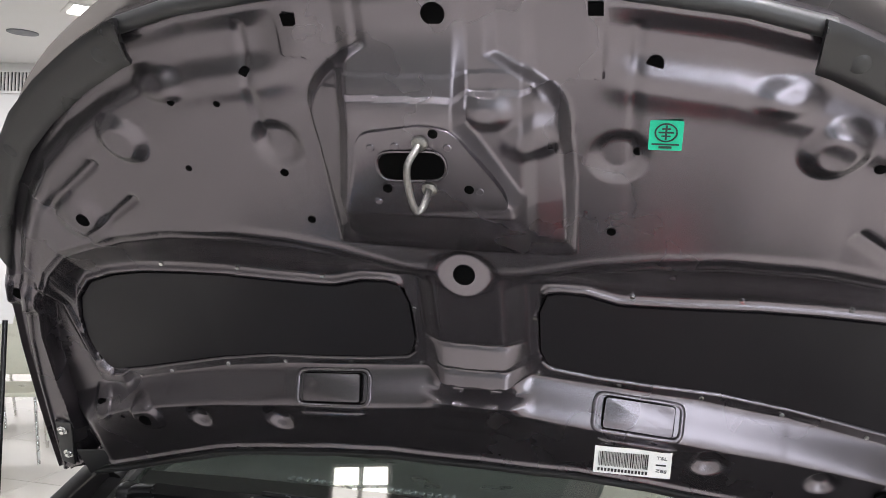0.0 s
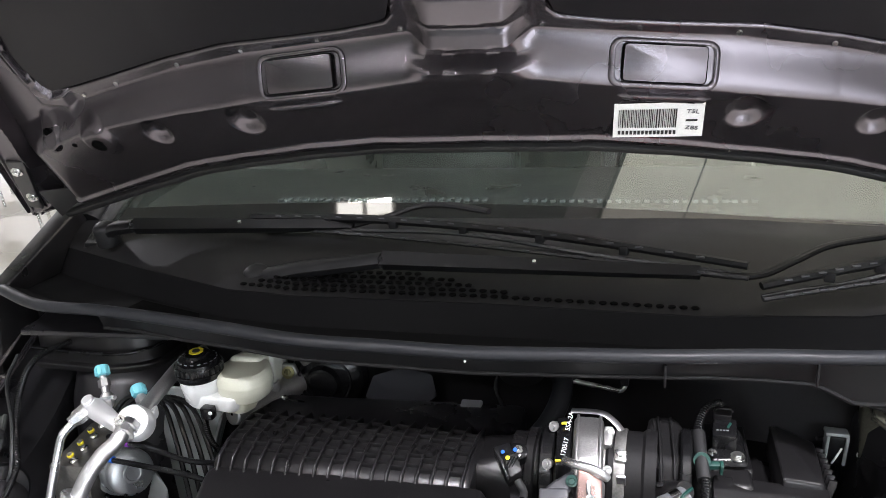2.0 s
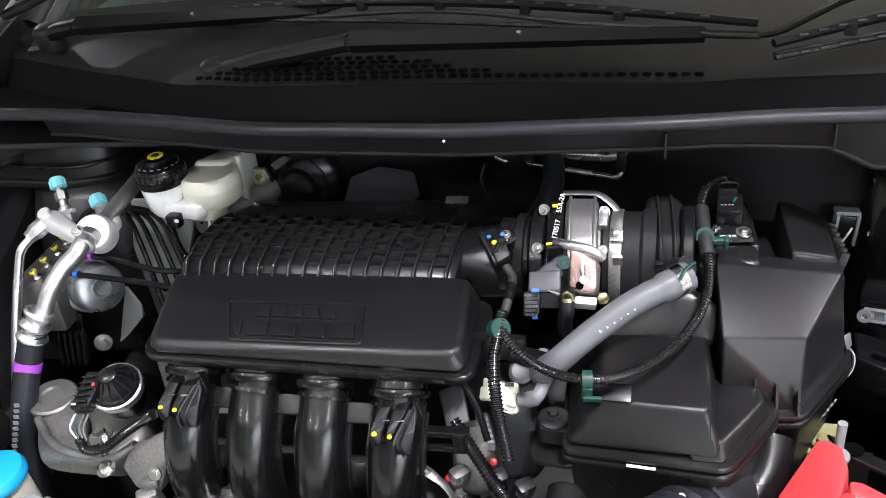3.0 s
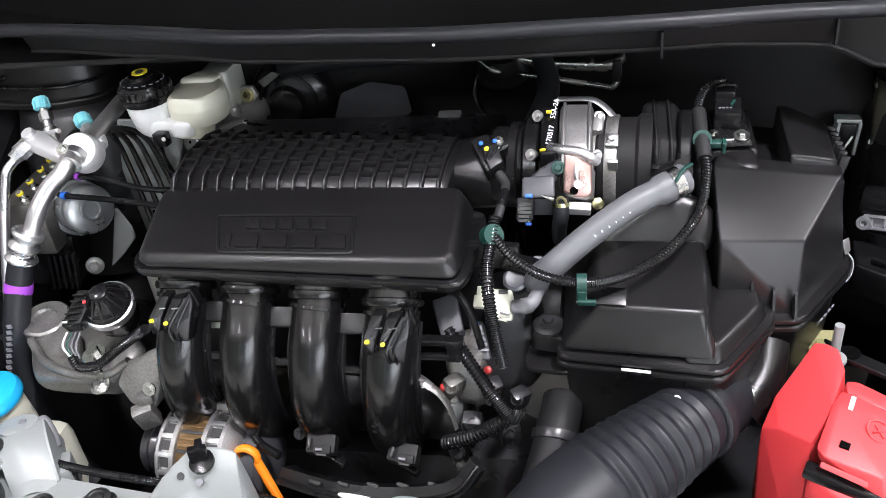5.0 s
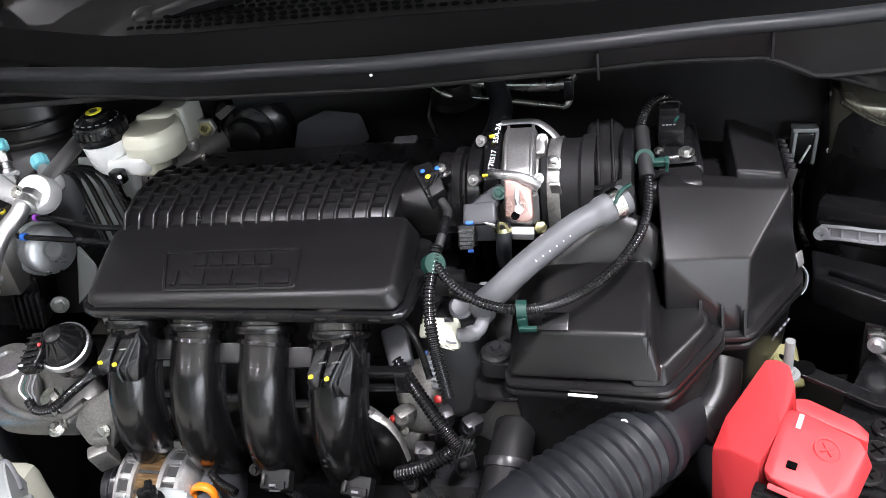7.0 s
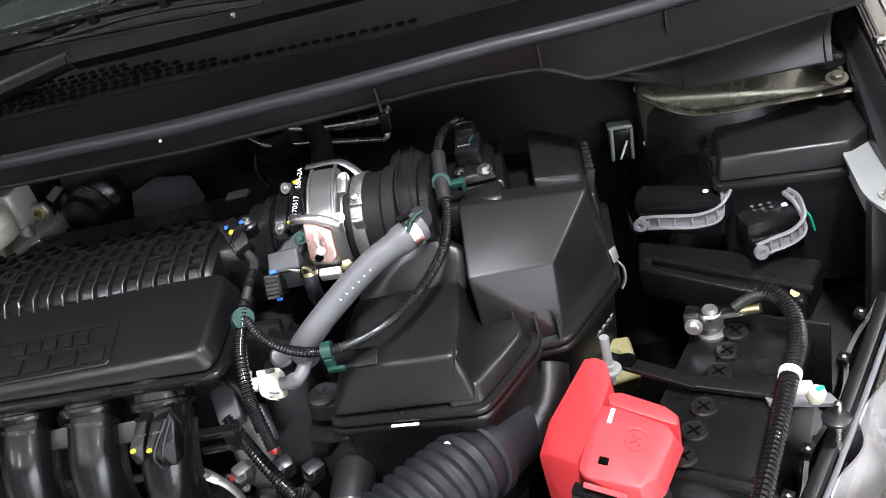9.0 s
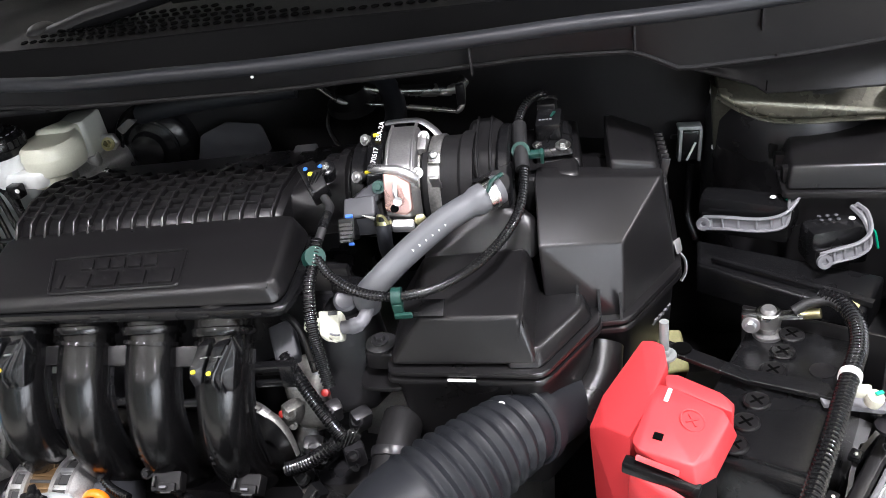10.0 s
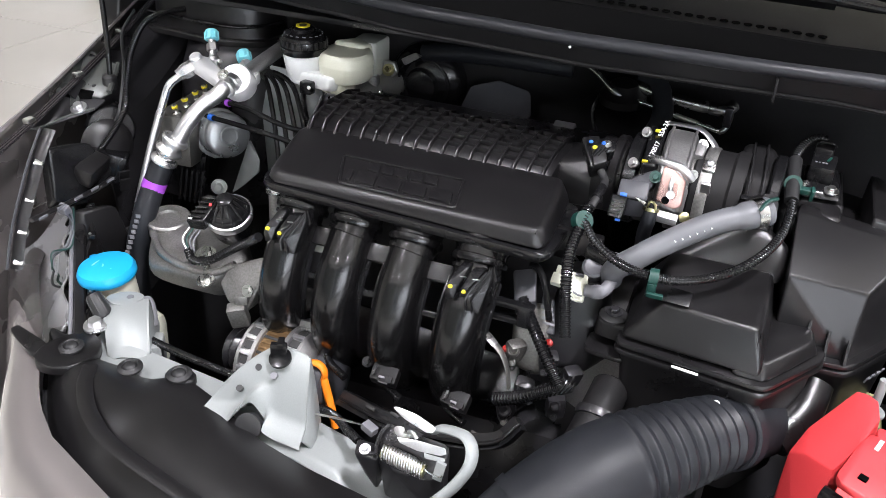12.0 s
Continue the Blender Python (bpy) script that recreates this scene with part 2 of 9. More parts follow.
def rounded(outline, r, n=4):
    """Rounds the corners of a 2D outline."""
    out = []
    k = len(outline)
    for i in range(k):
        p, a, b = Vector(outline[i]), Vector(outline[i - 1]), Vector(outline[(i + 1) % k])
        ra = min(r, (a - p).length * 0.45)
        rb = min(r, (b - p).length * 0.45)
        s, e = p + (a - p).normalized() * ra, p + (b - p).normalized() * rb
        for j in range(n + 1):
            t = j / n
            out.append((s * (1 - t) ** 2 + p * 2 * t * (1 - t) + e * t * t))
    return out


def prism(outline, heights, r=0.01, turn=None, edge=0.003):
    """A body over a 2D outline. heights: rows (z, scale) or (z, dx, dy, scale) from the bottom up; corners rounded, top edge softened."""
    pts = rounded(outline, r)
    cx = sum(p[0] for p in pts) / len(pts)
    cy = sum(p[1] for p in pts) / len(pts)
    bm = bmesh.new()
    rings = []
    for row in heights:
        z, dx, dy, s = row if len(row) == 4 else (row[0], 0, 0, row[1])
        rings.append([bm.verts.new((cx + dx + (p[0] - cx) * s, cy + dy + (p[1] - cy) * s, z)) for p in pts])
    for ra, rb in zip(rings, rings[1:]):
        for i in range(len(pts)):
            j = (i + 1) % len(pts)
            bm.faces.new((ra[i], ra[j], rb[j], rb[i]))
    bm.faces.new(rings[0][::-1])
    top = bm.faces.new(rings[-1])
    if edge:
        bmesh.ops.bevel(bm, geom=list(top.edges), offset=edge, segments=3, profile=0.5, affect="EDGES")
    if turn is not None:
        bm.transform(turn)
    return bm


def hull(points, bevel=0.004, segments=3):
    """A convex body through its few corners, with softened edges."""
    bm = bmesh.new()
    for p in points:
        bm.verts.new(p)
    bmesh.ops.convex_hull(bm, input=bm.verts[:])
    bmesh.ops.dissolve_limit(bm, angle_limit=radians(4), verts=bm.verts[:], edges=bm.edges[:])
    loose = [v for v in bm.verts if not v.link_faces]
    bmesh.ops.delete(bm, geom=loose, context="VERTS")
    if bevel:
        bmesh.ops.bevel(bm, geom=bm.edges[:], offset=bevel, segments=segments, profile=0.6, affect="EDGES")
    return bm


def sheet(fn, nu, nv):
    """A grid surface from fn(s, t), s and t from 0 to 1."""
    bm = bmesh.new()
    g = [[bm.verts.new(fn(i / nu, j / nv)) for j in range(nv + 1)] for i in range(nu + 1)]
    for i in range(nu):
        for j in range(nv):
            bm.faces.new((g[i][j], g[i + 1][j], g[i + 1][j + 1], g[i][j + 1]))
    return bm


def thick(bm, d):
    """Gives an open sheet a thickness."""
    bmesh.ops.recalc_face_normals(bm, faces=bm.faces)
    bmesh.ops.solidify(bm, geom=bm.faces[:], thickness=d)
    return bm


def bolt(place, r=0.006, axis=(0, 0, 1), mat=None, parent=None, name="bolt"):
    bm = turned([(r * 1.7, 0), (r * 1.7, r * 0.3), (r * 1.65, r * 0.4)], place, axis, 18)
    turned([(r, r * 0.3), (r, r * 1.05), (r * 0.85, r * 1.25)], place, axis, 6, bm)
    return part(name, bm, mat or STEEL, parent, "", 25)


def text(name, body, size, m, mat, parent):
    """Raised letters in the built-in font, as a mesh."""
    c = bpy.data.curves.new(name, "FONT")
    c.body, c.size, c.extrude, c.align_x = body, size, 0.0004, "LEFT"
    o = bpy.data.objects.new(name, c)
    bpy.context.view_layer.update()
    me = bpy.data.meshes.new_from_object(o)
    bpy.data.objects.remove(o)
    bpy.data.curves.remove(c)
    b = bmesh.new()
    b.from_mesh(me)
    bpy.data.meshes.remove(me)
    b.transform(m)
    return part(name, b, mat, parent)

# ---- showroom ----
FLOOR = thing("floor", (0, 0, 0), "pale glossy floor tiles with thin grey joints", "floor", "", "structure")
part("joint_bed", block((0, 1, -0.05), (21, 16, 0.08), bevel=0), GREYPL, FLOOR)
tagged(part("wall_north", block((0, 8.0, 1.75), (19.4, 0.15, 3.5), bevel=0), WALLP), "plain white showroom wall", "wall", "", "structure")
tagged(part("wall_west", block((-9.6, 1, 1.75), (0.15, 14.2, 3.5), bevel=0), WALLP), "plain white showroom wall", "wall", "", "structure")
tagged(part("wall_east", block((9.6, 1, 1.75), (0.15, 14.2, 3.5), bevel=0), WALLP), "plain white showroom wall", "wall", "", "structure")
tagged(part("ceiling", block((0, 1, 3.45), (19.4, 14.4, 0.1), bevel=0), WALLP), "plain white showroom ceiling", "ceiling", "", "structure")
# unseen shop front added behind the camera; its wall is grey to dim reflections
tagged(part("wall_south", join(block((0, -6.6, 3.2), (19.4, 0.15, 0.6), bevel=0), block((0, -6.6, 0.1), (19.4, 0.15, 0.2), bevel=0), block((-5.2, -6.6, 1.55), (8.8, 0.15, 2.7), bevel=0), block((9.2, -6.6, 1.55), (0.8, 0.15, 2.7), bevel=0)), RAFT), "unseen front wall, grey to keep reflections dark", "wall", "", "structure")
for i in range(3):
    x = 0.63 + 2.8 * i + 0.4
    w = thing("window_%d" % (i + 1), (x, -6.6, 0.2), "added unseen shop window with a white metal frame", "window", "shop windows", "structure")
    part("window_frame", join(block((x - 1.37, -6.6, 1.55), (0.06, 0.08, 2.7), bevel=0.004), block((x + 1.37, -6.6, 1.55), (0.06, 0.08, 2.7), bevel=0.004), block((x, -6.6, 0.24), (2.68, 0.08, 0.06), bevel=0.004), block((x, -6.6, 2.86), (2.68, 0.08, 0.06), bevel=0.004)), WALLP, w)
    g = part("pane", block((x, -6.6, 1.55), (2.66, 0.008, 2.55), bevel=0), GLASSROOM, w)
    g.visible_shadow = False
tagged(part("backdrop", block((0, -9.0, 1.8), (22, 0.05, 5.0), bevel=0), FRONTGLOW), "added glowing sheet beyond the unseen shop front", "backdrop", "", "structure")
# dark raft in the ceiling with pale strips along its edge
def raft(x0, x1):
    return prism([(x0 - 0.36, -0.2), (x1 - 0.36, -0.2), (x1 + 0.90, 3.3), (x0 + 0.90, 3.3)], [(3.393, 1), (3.401, 1)], 0.001, None, 0)


tagged(part("ceiling_raft", raft(-3.4, -0.10), RAFT), "dark grey-green panel set in the ceiling", "ceiling", "", "structure")
LIT = thing("lit_ceiling_field", (1.4, 1.4, 3.4), "large lit pale ceiling panels with thin joints", "ceiling light")
for x0, x1 in ((0.062, 0.406), (0.414, 1.306), (1.314, 2.4)):
    part("lit_panel", raft(x0, x1), FIELDGLOW, LIT)
tagged(part("trim", join(raft(0.045, 0.06), raft(0.407, 0.413), raft(1.307, 1.313)), RAFT), "thin dark joints along the ceiling panel", "trim", "", "structure")
# ceiling fittings
lamp = thing("square_ceiling_light", (-4.5, 5.53, 3.4), "square recessed ceiling light with a white trim", "ceiling light")
part("frame", block((-4.5, 5.53, 3.395), (0.46, 0.46, 0.012), (0, 0, 45), 0.003), WALLP, lamp)
part("diffuser", block((-4.5, 5.53, 3.386), (0.36, 0.36, 0.012), (0, 0, 45), 0.003), LAMPGLOW, lamp)
lamp = thing("round_ceiling_light", (-5.83, 6.32, 3.4), "small round recessed ceiling light, unlit", "ceiling light")
part("frame", turned([(0.15, 0), (0.15, -0.012), (0.11, -0.016)], (-5.83, 6.32, 3.402), segs=28), GREYPL, lamp)
lamp = thing("ceiling_panel_light", (-0.95, 0.93, 3.4), "ceiling light with four lit cells in a white frame", "ceiling light")
part("frame", block((-0.95, 0.93, 3.396), (0.30, 0.22, 0.014), (0, 0, 8), 0.003), WALLP, lamp)
for sx in (-1, 1):
    for sy in (-1, 1):
        q = pose(-0.95, 0.93, 3.386, 0, 0, 8) @ Vector((0.07 * sx, 0.05 * sy, 0))
        part("lit_cell", block(q, (0.115, 0.08, 0.012), (0, 0, 8), 0.003), LAMPGLOW, lamp)
vent = thing("wall_vent", (-7.1, 7.9, 3.08), "long slotted air grille high on the wall", "vent")
part("backing", block((-7.1, 7.91, 3.17), (1.6, 0.02, 0.24), bevel=0), INK, vent)
part("frame", join(block((-7.1, 7.89, 3.30), (1.64, 0.04, 0.03), bevel=0), block((-7.1, 7.89, 3.04), (1.64, 0.04, 0.03), bevel=0)), WALLP, vent)
for i in range(32):
    part("slat", block((-7.88 + 0.05 * i, 7.895, 3.17), (0.018, 0.03, 0.24), bevel=0), WALLP, vent)


def chair(x, y, turn):
    c = thing("chair", (0, 0, 0), "white plastic chair on bright steel legs", "chair", "visitor chairs")
    part("seat", block((0, 0, 0.45), (0.44, 0.42, 0.03), bevel=0.012), WHITEPL, c)
    part("backrest", block((0, 0.22, 0.68), (0.42, 0.03, 0.34), (-8, 0, 0), 0.012), WHITEPL, c)
    for sx in (-1, 1):
        for sy in (-1, 1):
            part("leg", tube([(sx * 0.17, sy * 0.15, 0.44), (sx * 0.22, sy * 0.21, 0.004)], 0.011, 10), STEEL, c)
    c.matrix_world = pose(x, y, 0, 0, 0, turn)
    return c


chair(-3.7, 3.7, 30)
chair(-4.5, 4.4, -60)

# ---- open bonnet ----
HA = radians(49.4)
HO = Vector((0.012, 0.1, 1.24))
HV = Vector((0, -math.cos(HA), math.sin(HA)))
HN = Vector((0, -math.sin(HA), -math.cos(HA)))
HM = Matrix(((1, HV.x, HN.x, HO.x), (0, HV.y, HN.y, HO.y), (0, HV.z, HN.z, HO.z), (0, 0, 0, 1)))


def crown(u):
    a = abs(u)
    return -0.199 * a * a if a < 0.42 else -0.0351 - 0.11 * (a - 0.42)


FRONT_V = ([0, 0.15, 0.28, 0.36, 0.43, 0.5, 0.56, 0.61, 0.66, 0.71, 0.76, 0.80, 0.84, 0.875, 0.9], [0.83, 0.822, 0.797, 0.77, 0.732, 0.685, 0.635, 0.578, 0.505, 0.41, 0.29, 0.17, 0.03, -0.1, -0.2])
REAR_V = ([0, 0.14, 0.24, 0.35, 0.46, 0.58, 0.76, 0.9], [0.070, 0.064, 0.043, 0.008, -0.035, -0.096, -0.19, -0.262])


def front_v(u):
    return float(np.interp(abs(u), *FRONT_V))


def rear_v(u):
    return float(np.interp(abs(u), *REAR_V))


def step(a, b, x):
    t = min(1.0, max(0.0, (x - a) / (b - a)))
    return t * t * (3 - 2 * t)


def ramp(a, b, x):
    return min(1.0, max(0.0, (x - a) / (b - a)))


def pad_hi(a):
    return float(np.interp(a, [0.086, 0.090, 0.098, 0.115, 0.145, 0.185, 0.35, 0.5, 0.56, 0.61, 0.645, 0.665, 0.674], [0.36, 0.385, 0.395, 0.397, 0.394, 0.379, 0.367, 0.343, 0.326, 0.302, 0.262, 0.21, 0.16]))


def pad_lo(a):
    return float(np.interp(a, [0.086, 0.090, 0.100, 0.16, 0.19, 0.30, 0.33, 0.42, 0.533, 0.60, 0.655, 0.67, 0.674], [0.290, 0.267, 0.256, 0.242, 0.237, 0.216, 0.209, 0.176, 0.131, 0.105, 0.085, 0.105, 0.14]))


def basin_hi(a):
    return float(np.interp(a, [0.0, 0.07, 0.15, 0.22, 0.3, 0.4, 0.49, 0.56, 0.61, 0.66, 0.70, 0.74, 0.77, 0.79], [0.445, 0.450, 0.470, 0.478, 0.477, 0.462, 0.437, 0.408, 0.386, 0.34, 0.28, 0.18, 0.05, -0.08]))


def rail_hi(a):
    return float(np.interp(a, [0, 0.05, 0.085, 0.19, 0.30, 0.415, 0.53, 0.61, 0.677, 0.8], [0.242, 0.242, 0.239, 0.221, 0.198, 0.158, 0.111, 0.077, 0.048, -0.02]))


def rail_lo(a):
    return float(np.interp(a, [0, 0.075, 0.155, 0.28, 0.41, 0.537, 0.625, 0.8], [0.212, 0.202, 0.184, 0.158, 0.117, 0.075, 0.040, -0.06]))


SPINE = ([0.155, 0.188, 0.206, 0.217, 0.223, 0.239, 0.244, 0.258, 0.263, 0.271, 0.278, 0.301, 0.307, 0.315, 0.45], [0.014, 0.014, 0.015, 0.015, -0.010, -0.010, 0.004, -0.006, -0.011, -0.008, 0.0, -0.013, -0.018, -0.013, -0.013])


def bump(u, v, cu, cv, ru, rv, soft):
    """1 inside an ellipse, 0 outside, with a soft flank."""
    d = math.hypot((u - cu) / ru, (v - cv) / rv)
    return 1 - step(1 - soft, 1 + soft, d)


def boxy(u, v, u0, u1, v0, v1, soft):
    return step(u0 - soft, u0 + soft, u) * (1 - step(u1 - soft, u1 + soft, u)) * step(v0 - soft, v0 + soft, v) * (1 - step(v1 - soft, v1 + soft, v))


def panel_height(u, v):
    """The pressed shape of the inner panel, towards the engine."""
    a = abs(u)
    h = 0.0
    # sunken middle field: a long slope below the flat front field
    bh = basin_hi(a)
    if v < bh + 0.02 and a < 0.84:
        foot = max(bh - 0.095, pad_hi(min(max(a, 0.12), 0.66)) + 0.016)
        h -= 0.031 * (1 - 0.6 * ramp(min(foot, bh - 0.030), bh + 0.002, v) - 0.4 * step(min(foot, bh - 0.030), bh + 0.004, v)) * (1 - step(0.79, 0.83, a))
        h += 0.0012 * math.exp(-((v - bh + 0.012) / 0.0030) ** 2) * (1 - step(0.7, 0.78, a))
        h += 0.0010 * math.exp(-((v - bh - 0.006) / 0.006) ** 2) * (1 - step(0.7, 0.78, a))
    # frame lip round the skin panels
    if 0.05 < a < 0.70:
        ph, pl = pad_hi(min(a, 0.672)), pad_lo(min(a, 0.672))
        side = step(0.084, 0.096, a) * (1 - step(0.665, 0.69, a))
        h += 0.0065 * math.exp(-((v - ph - 0.009) / 0.007) ** 2) * side
        h -= 0.010 * step(0.082, 0.088, a) * (1 - step(0.671, 0.678, a)) * step(pl - 0.004, pl + 0.003, v) * (1 - step(ph - 0.003, ph + 0.004, v))
        h += 0.006 * math.exp(-((a - 0.684) / 0.006) ** 2) * step(0.08, 0.12, v) * (1 - step(0.26, 0.34, v))
    # rail behind them, standing out, with a flat slope in front
    rt, rb = rail_hi(a), rail_lo(a)
    t = min(1.0, max(0.0, (rt - v) / (rt - rb)))
    h += 0.044 * (0.5 * t + 0.5 * t * t * (3 - 2 * t)) * (1 - step(0.72, 0.80, a))
    # raised spine between the panels, with cross steps
    if a < 0.10 and 0.150 < v < 0.46:
        w = 0.010 * (1 - step(0.20, 0.26, v))
        k = (1 - step(0.038 + w, 0.074 + w, a)) * step(0.152, 0.175, v) * (1 - step(0.42, 0.455, v))
        h = h * (1 - k) + k * float(np.interp(v, *SPINE))
    # round boss in the middle
    if a < 0.07:
        k = bump(u, v, 0, 0.444, 0.038, 0.035, 0.25)
        h = h * (1 - k) + k * (-0.004 - 0.30 * (v - 0.444))
    # raised latch boss: steep side walls, a flat plate and a slope back to the rim
    if -0.17 < u < 0.16 and v > 0.47:
        fade = 1 - step(0.665, 0.735, v)
        ul = -0.106 + 0.018 * ramp(0.583, 0.69, v)
        ur = 0.073 - 0.055 * ramp(0.597, 0.692, v)
        wl = -0.146 - 0.004 * ramp(0.60, 0.68, v) + 0.07 * ramp(0.680, 0.76, v) ** 2
        wr = 0.134 - 0.006 * ramp(0.60, 0.68, v) - 0.07 * ramp(0.680, 0.75, v) ** 2
        left = 0.42 * ramp(wl, wl + 0.012, u) + 0.10 * ramp(wl + 0.012, ul - 0.016, u) + 0.48 * ramp(ul - 0.016, ul, u)
        right = 0.36 * (1 - ramp(wr - 0.012, wr, u)) + 0.12 * (1 - ramp(0.094, wr - 0.014, u)) + 0.20 * (1 - ramp(0.082, 0.094, u)) + 0.32 * (1 - ramp(ur, ur + 0.012, u))
        low = ramp(0.488, 0.583, v)
        top = 1 - 0.80 * step(0.688, 0.790, v)
        h += 0.056 * (0.6 * min(left, right, low) + 0.4 * left * right * low) * top
        h += 0.008 * bump(u, v, 0.096, 0.668, 0.026, 0.020, 0.5) * low * fade
        h += 0.006 * bump(u, v, 0.050, 0.700, 0.020, 0.014, 0.6)
    # front rim: a channel and a raised edge
    fv = front_v(u)
    rim = fv - v
    if rim < 0.15:
        h -= 0.010 * (step(0.02, 0.055, rim) - step(0.07, 0.10, rim)) * step(0.14, 0.20, a)
        h += 0.004 * math.exp(-((rim - 0.11) / 0.016) ** 2) * step(0.14, 0.20, a)
        h -= 0.012 * (1 - step(0.0, 0.03, rim))
    # paired bosses, dimples and ribs
    if v > 0.4:
        h += 0.012 * bump(a, v, 0.388 if u > 0 else 0.413, 0.626 if u > 0 else 0.606, 0.028, 0.028, 0.40)
        h += 0.007 * bump(a, v, 0.335, 0.69, 0.026, 0.016, 0.6)
        h -= 0.0065 * bump(a, v, 0.176 if u > 0 else 0.199, 0.624, 0.025, 0.025, 0.40)
        h -= 0.0028 * boxy(u, v, 0.185, 0.193, 0.50, 0.77, 0.006) * step(0.5, 0.7, v)
        h -= 0.0028 * boxy(-u, v, 0.212, 0.220, 0.62, 0.77, 0.006)
        h += 0.006 * bump(a, v, 0.535, 0.463, 0.034, 0.034, 0.45)
        for c in (0.045, -0.02):
            w = (a - 0.48) * 0.62 + (v - 0.50) * 0.78 - c
            l = (a - 0.48) * 0.78 - (v - 0.50) * 0.62
            h -= 0.004 * math.exp(-(w / 0.007) ** 2) * step(-0.05, -0.04, l) * (1 - step(0.09, 0.11, l))
    else:
        h -= 0.012 * bump(a, v, 0.316, 0.116, 0.020, 0.020, 0.5)
        h -= 0.011 * bump(a, v, 0.474, 0.068, 0.018, 0.018, 0.5)
        h += 0.009 * bump(a, v, 0.583, 0.038, 0.029, 0.029, 0.22)
        h += 0.007 * bump(a, v, 0.69, 0.022, 0.021, 0.021, 0.25)
        h += 0.010 * bump(a, v, 0.735, 0.278, 0.034, 0.034, 0.3)
        h += 0.010 * boxy(a, v, 0.625, 0.685, 0.06, 0.10, 0.008)
    # rear lip
    rr = v - rear_v(u)
    if rr < 0.05:
        h -= 0.014 * (1 - step(0.008, 0.018, rr))
        h += 0.004 * math.exp(-((rr - 0.026) / 0.005) ** 2)
    return h


def bonnet_at(u, v, lift=0.0):
    """World place of a point lift metres above the inner panel's shape."""
    return HM @ Vector((u, v, crown(u) + panel_height(u, v) + lift))


BONNET = thing("bonnet", (0.012, 0.1, 1.24), "open grey-brown car bonnet seen from its bare underside", "bonnet")
NU, NVV = 720, 430
uu = [-0.9 + 1.8 * i / NU for i in range(NU + 1)]
verts, faces = [], []
for u in uu:
    lo, hi = rear_v(u), front_v(u)
    for j in range(NVV + 1):
        v = lo + (hi - lo) * j / NVV
        verts.append(HM @ Vector((u, v, crown(u) + panel_height(u, v))) - HO)
for i in range(NU):
    for j in range(NVV):
        k = i * (NVV + 1) + j
        faces.append((k, k + 1, k + NVV + 2, k + NVV + 1))
me = bpy.data.meshes.new("inner_panel")
me.from_pydata(verts, [], faces)
me.materials.append(PAINT)
smooth(me, 60)
ob = new("inner_panel", me)
ob.parent = BONNET
tagged(ob, "pressed satin grey-brown inner panel with ribs and holes")


def skin(s, t):
    u = -0.915 + 1.83 * s
    lo, hi = rear_v(u * 0.983) - 0.012, front_v(u * 0.983) + 0.014
    return HM @ Vector((u, lo + (hi - lo) * t, crown(u) - 0.064))


part("outer_skin", thick(sheet(skin, 60, 30), 0.010), PAINT_OUT, BONNET, "glossy outer skin with a folded edge")

for s in (-1, 1):
    def pad(p, t, s=s):
        a = 0.0865 + (0.673 - 0.0865) * p
        lo, hi = pad_lo(a) + 0.003, pad_hi(a) - 0.003
        v = lo + (hi - lo) * t
        return HM @ Vector((s * a, v, crown(a) - 0.034))
    part("corner_gusset", thick(sheet(lambda p, t, s=s: HM @ Vector((s * (0.685 + 0.12 * p), -0.115 - 0.075 * t * p - 0.02 * p, crown(0.75) + panel_height(0.75, -0.13) + 0.004)), 6, 6), 0.003), RUBBER, BONNET, "black rubber corner piece")
    part("skin_panel", thick(sheet(pad, 60, 12), 0.003), PADBLK, BONNET, "dark satin panel in the frame's opening")

    # plastic end pieces beside the seal
    def cap(p, t, s=s):
        a = 0.350 + 0.36 * p
        hi = front_v(a) - 0.002
        return HM @ Vector((s * a, hi - (0.050 + 0.010 * p) * t, crown(a) + 0.010 - 0.004 * abs(2 * t - 1) ** 4))
    c = part("seal_end_cap", thick(sheet(cap, 24, 8), 0.006), PLASTIC, BONNET, "dark plastic end cap of the front seal")
    for a, d in ((0.385, 0.027), (0.585, 0.028)):
        q = HM @ Vector((s * a, front_v(a) - d, crown(a) + 0.012))
        part("clip", turned([(0.011, 0), (0.011, 0.003), (0.008, 0.005)], q, HN, 18), RUBBER, c)

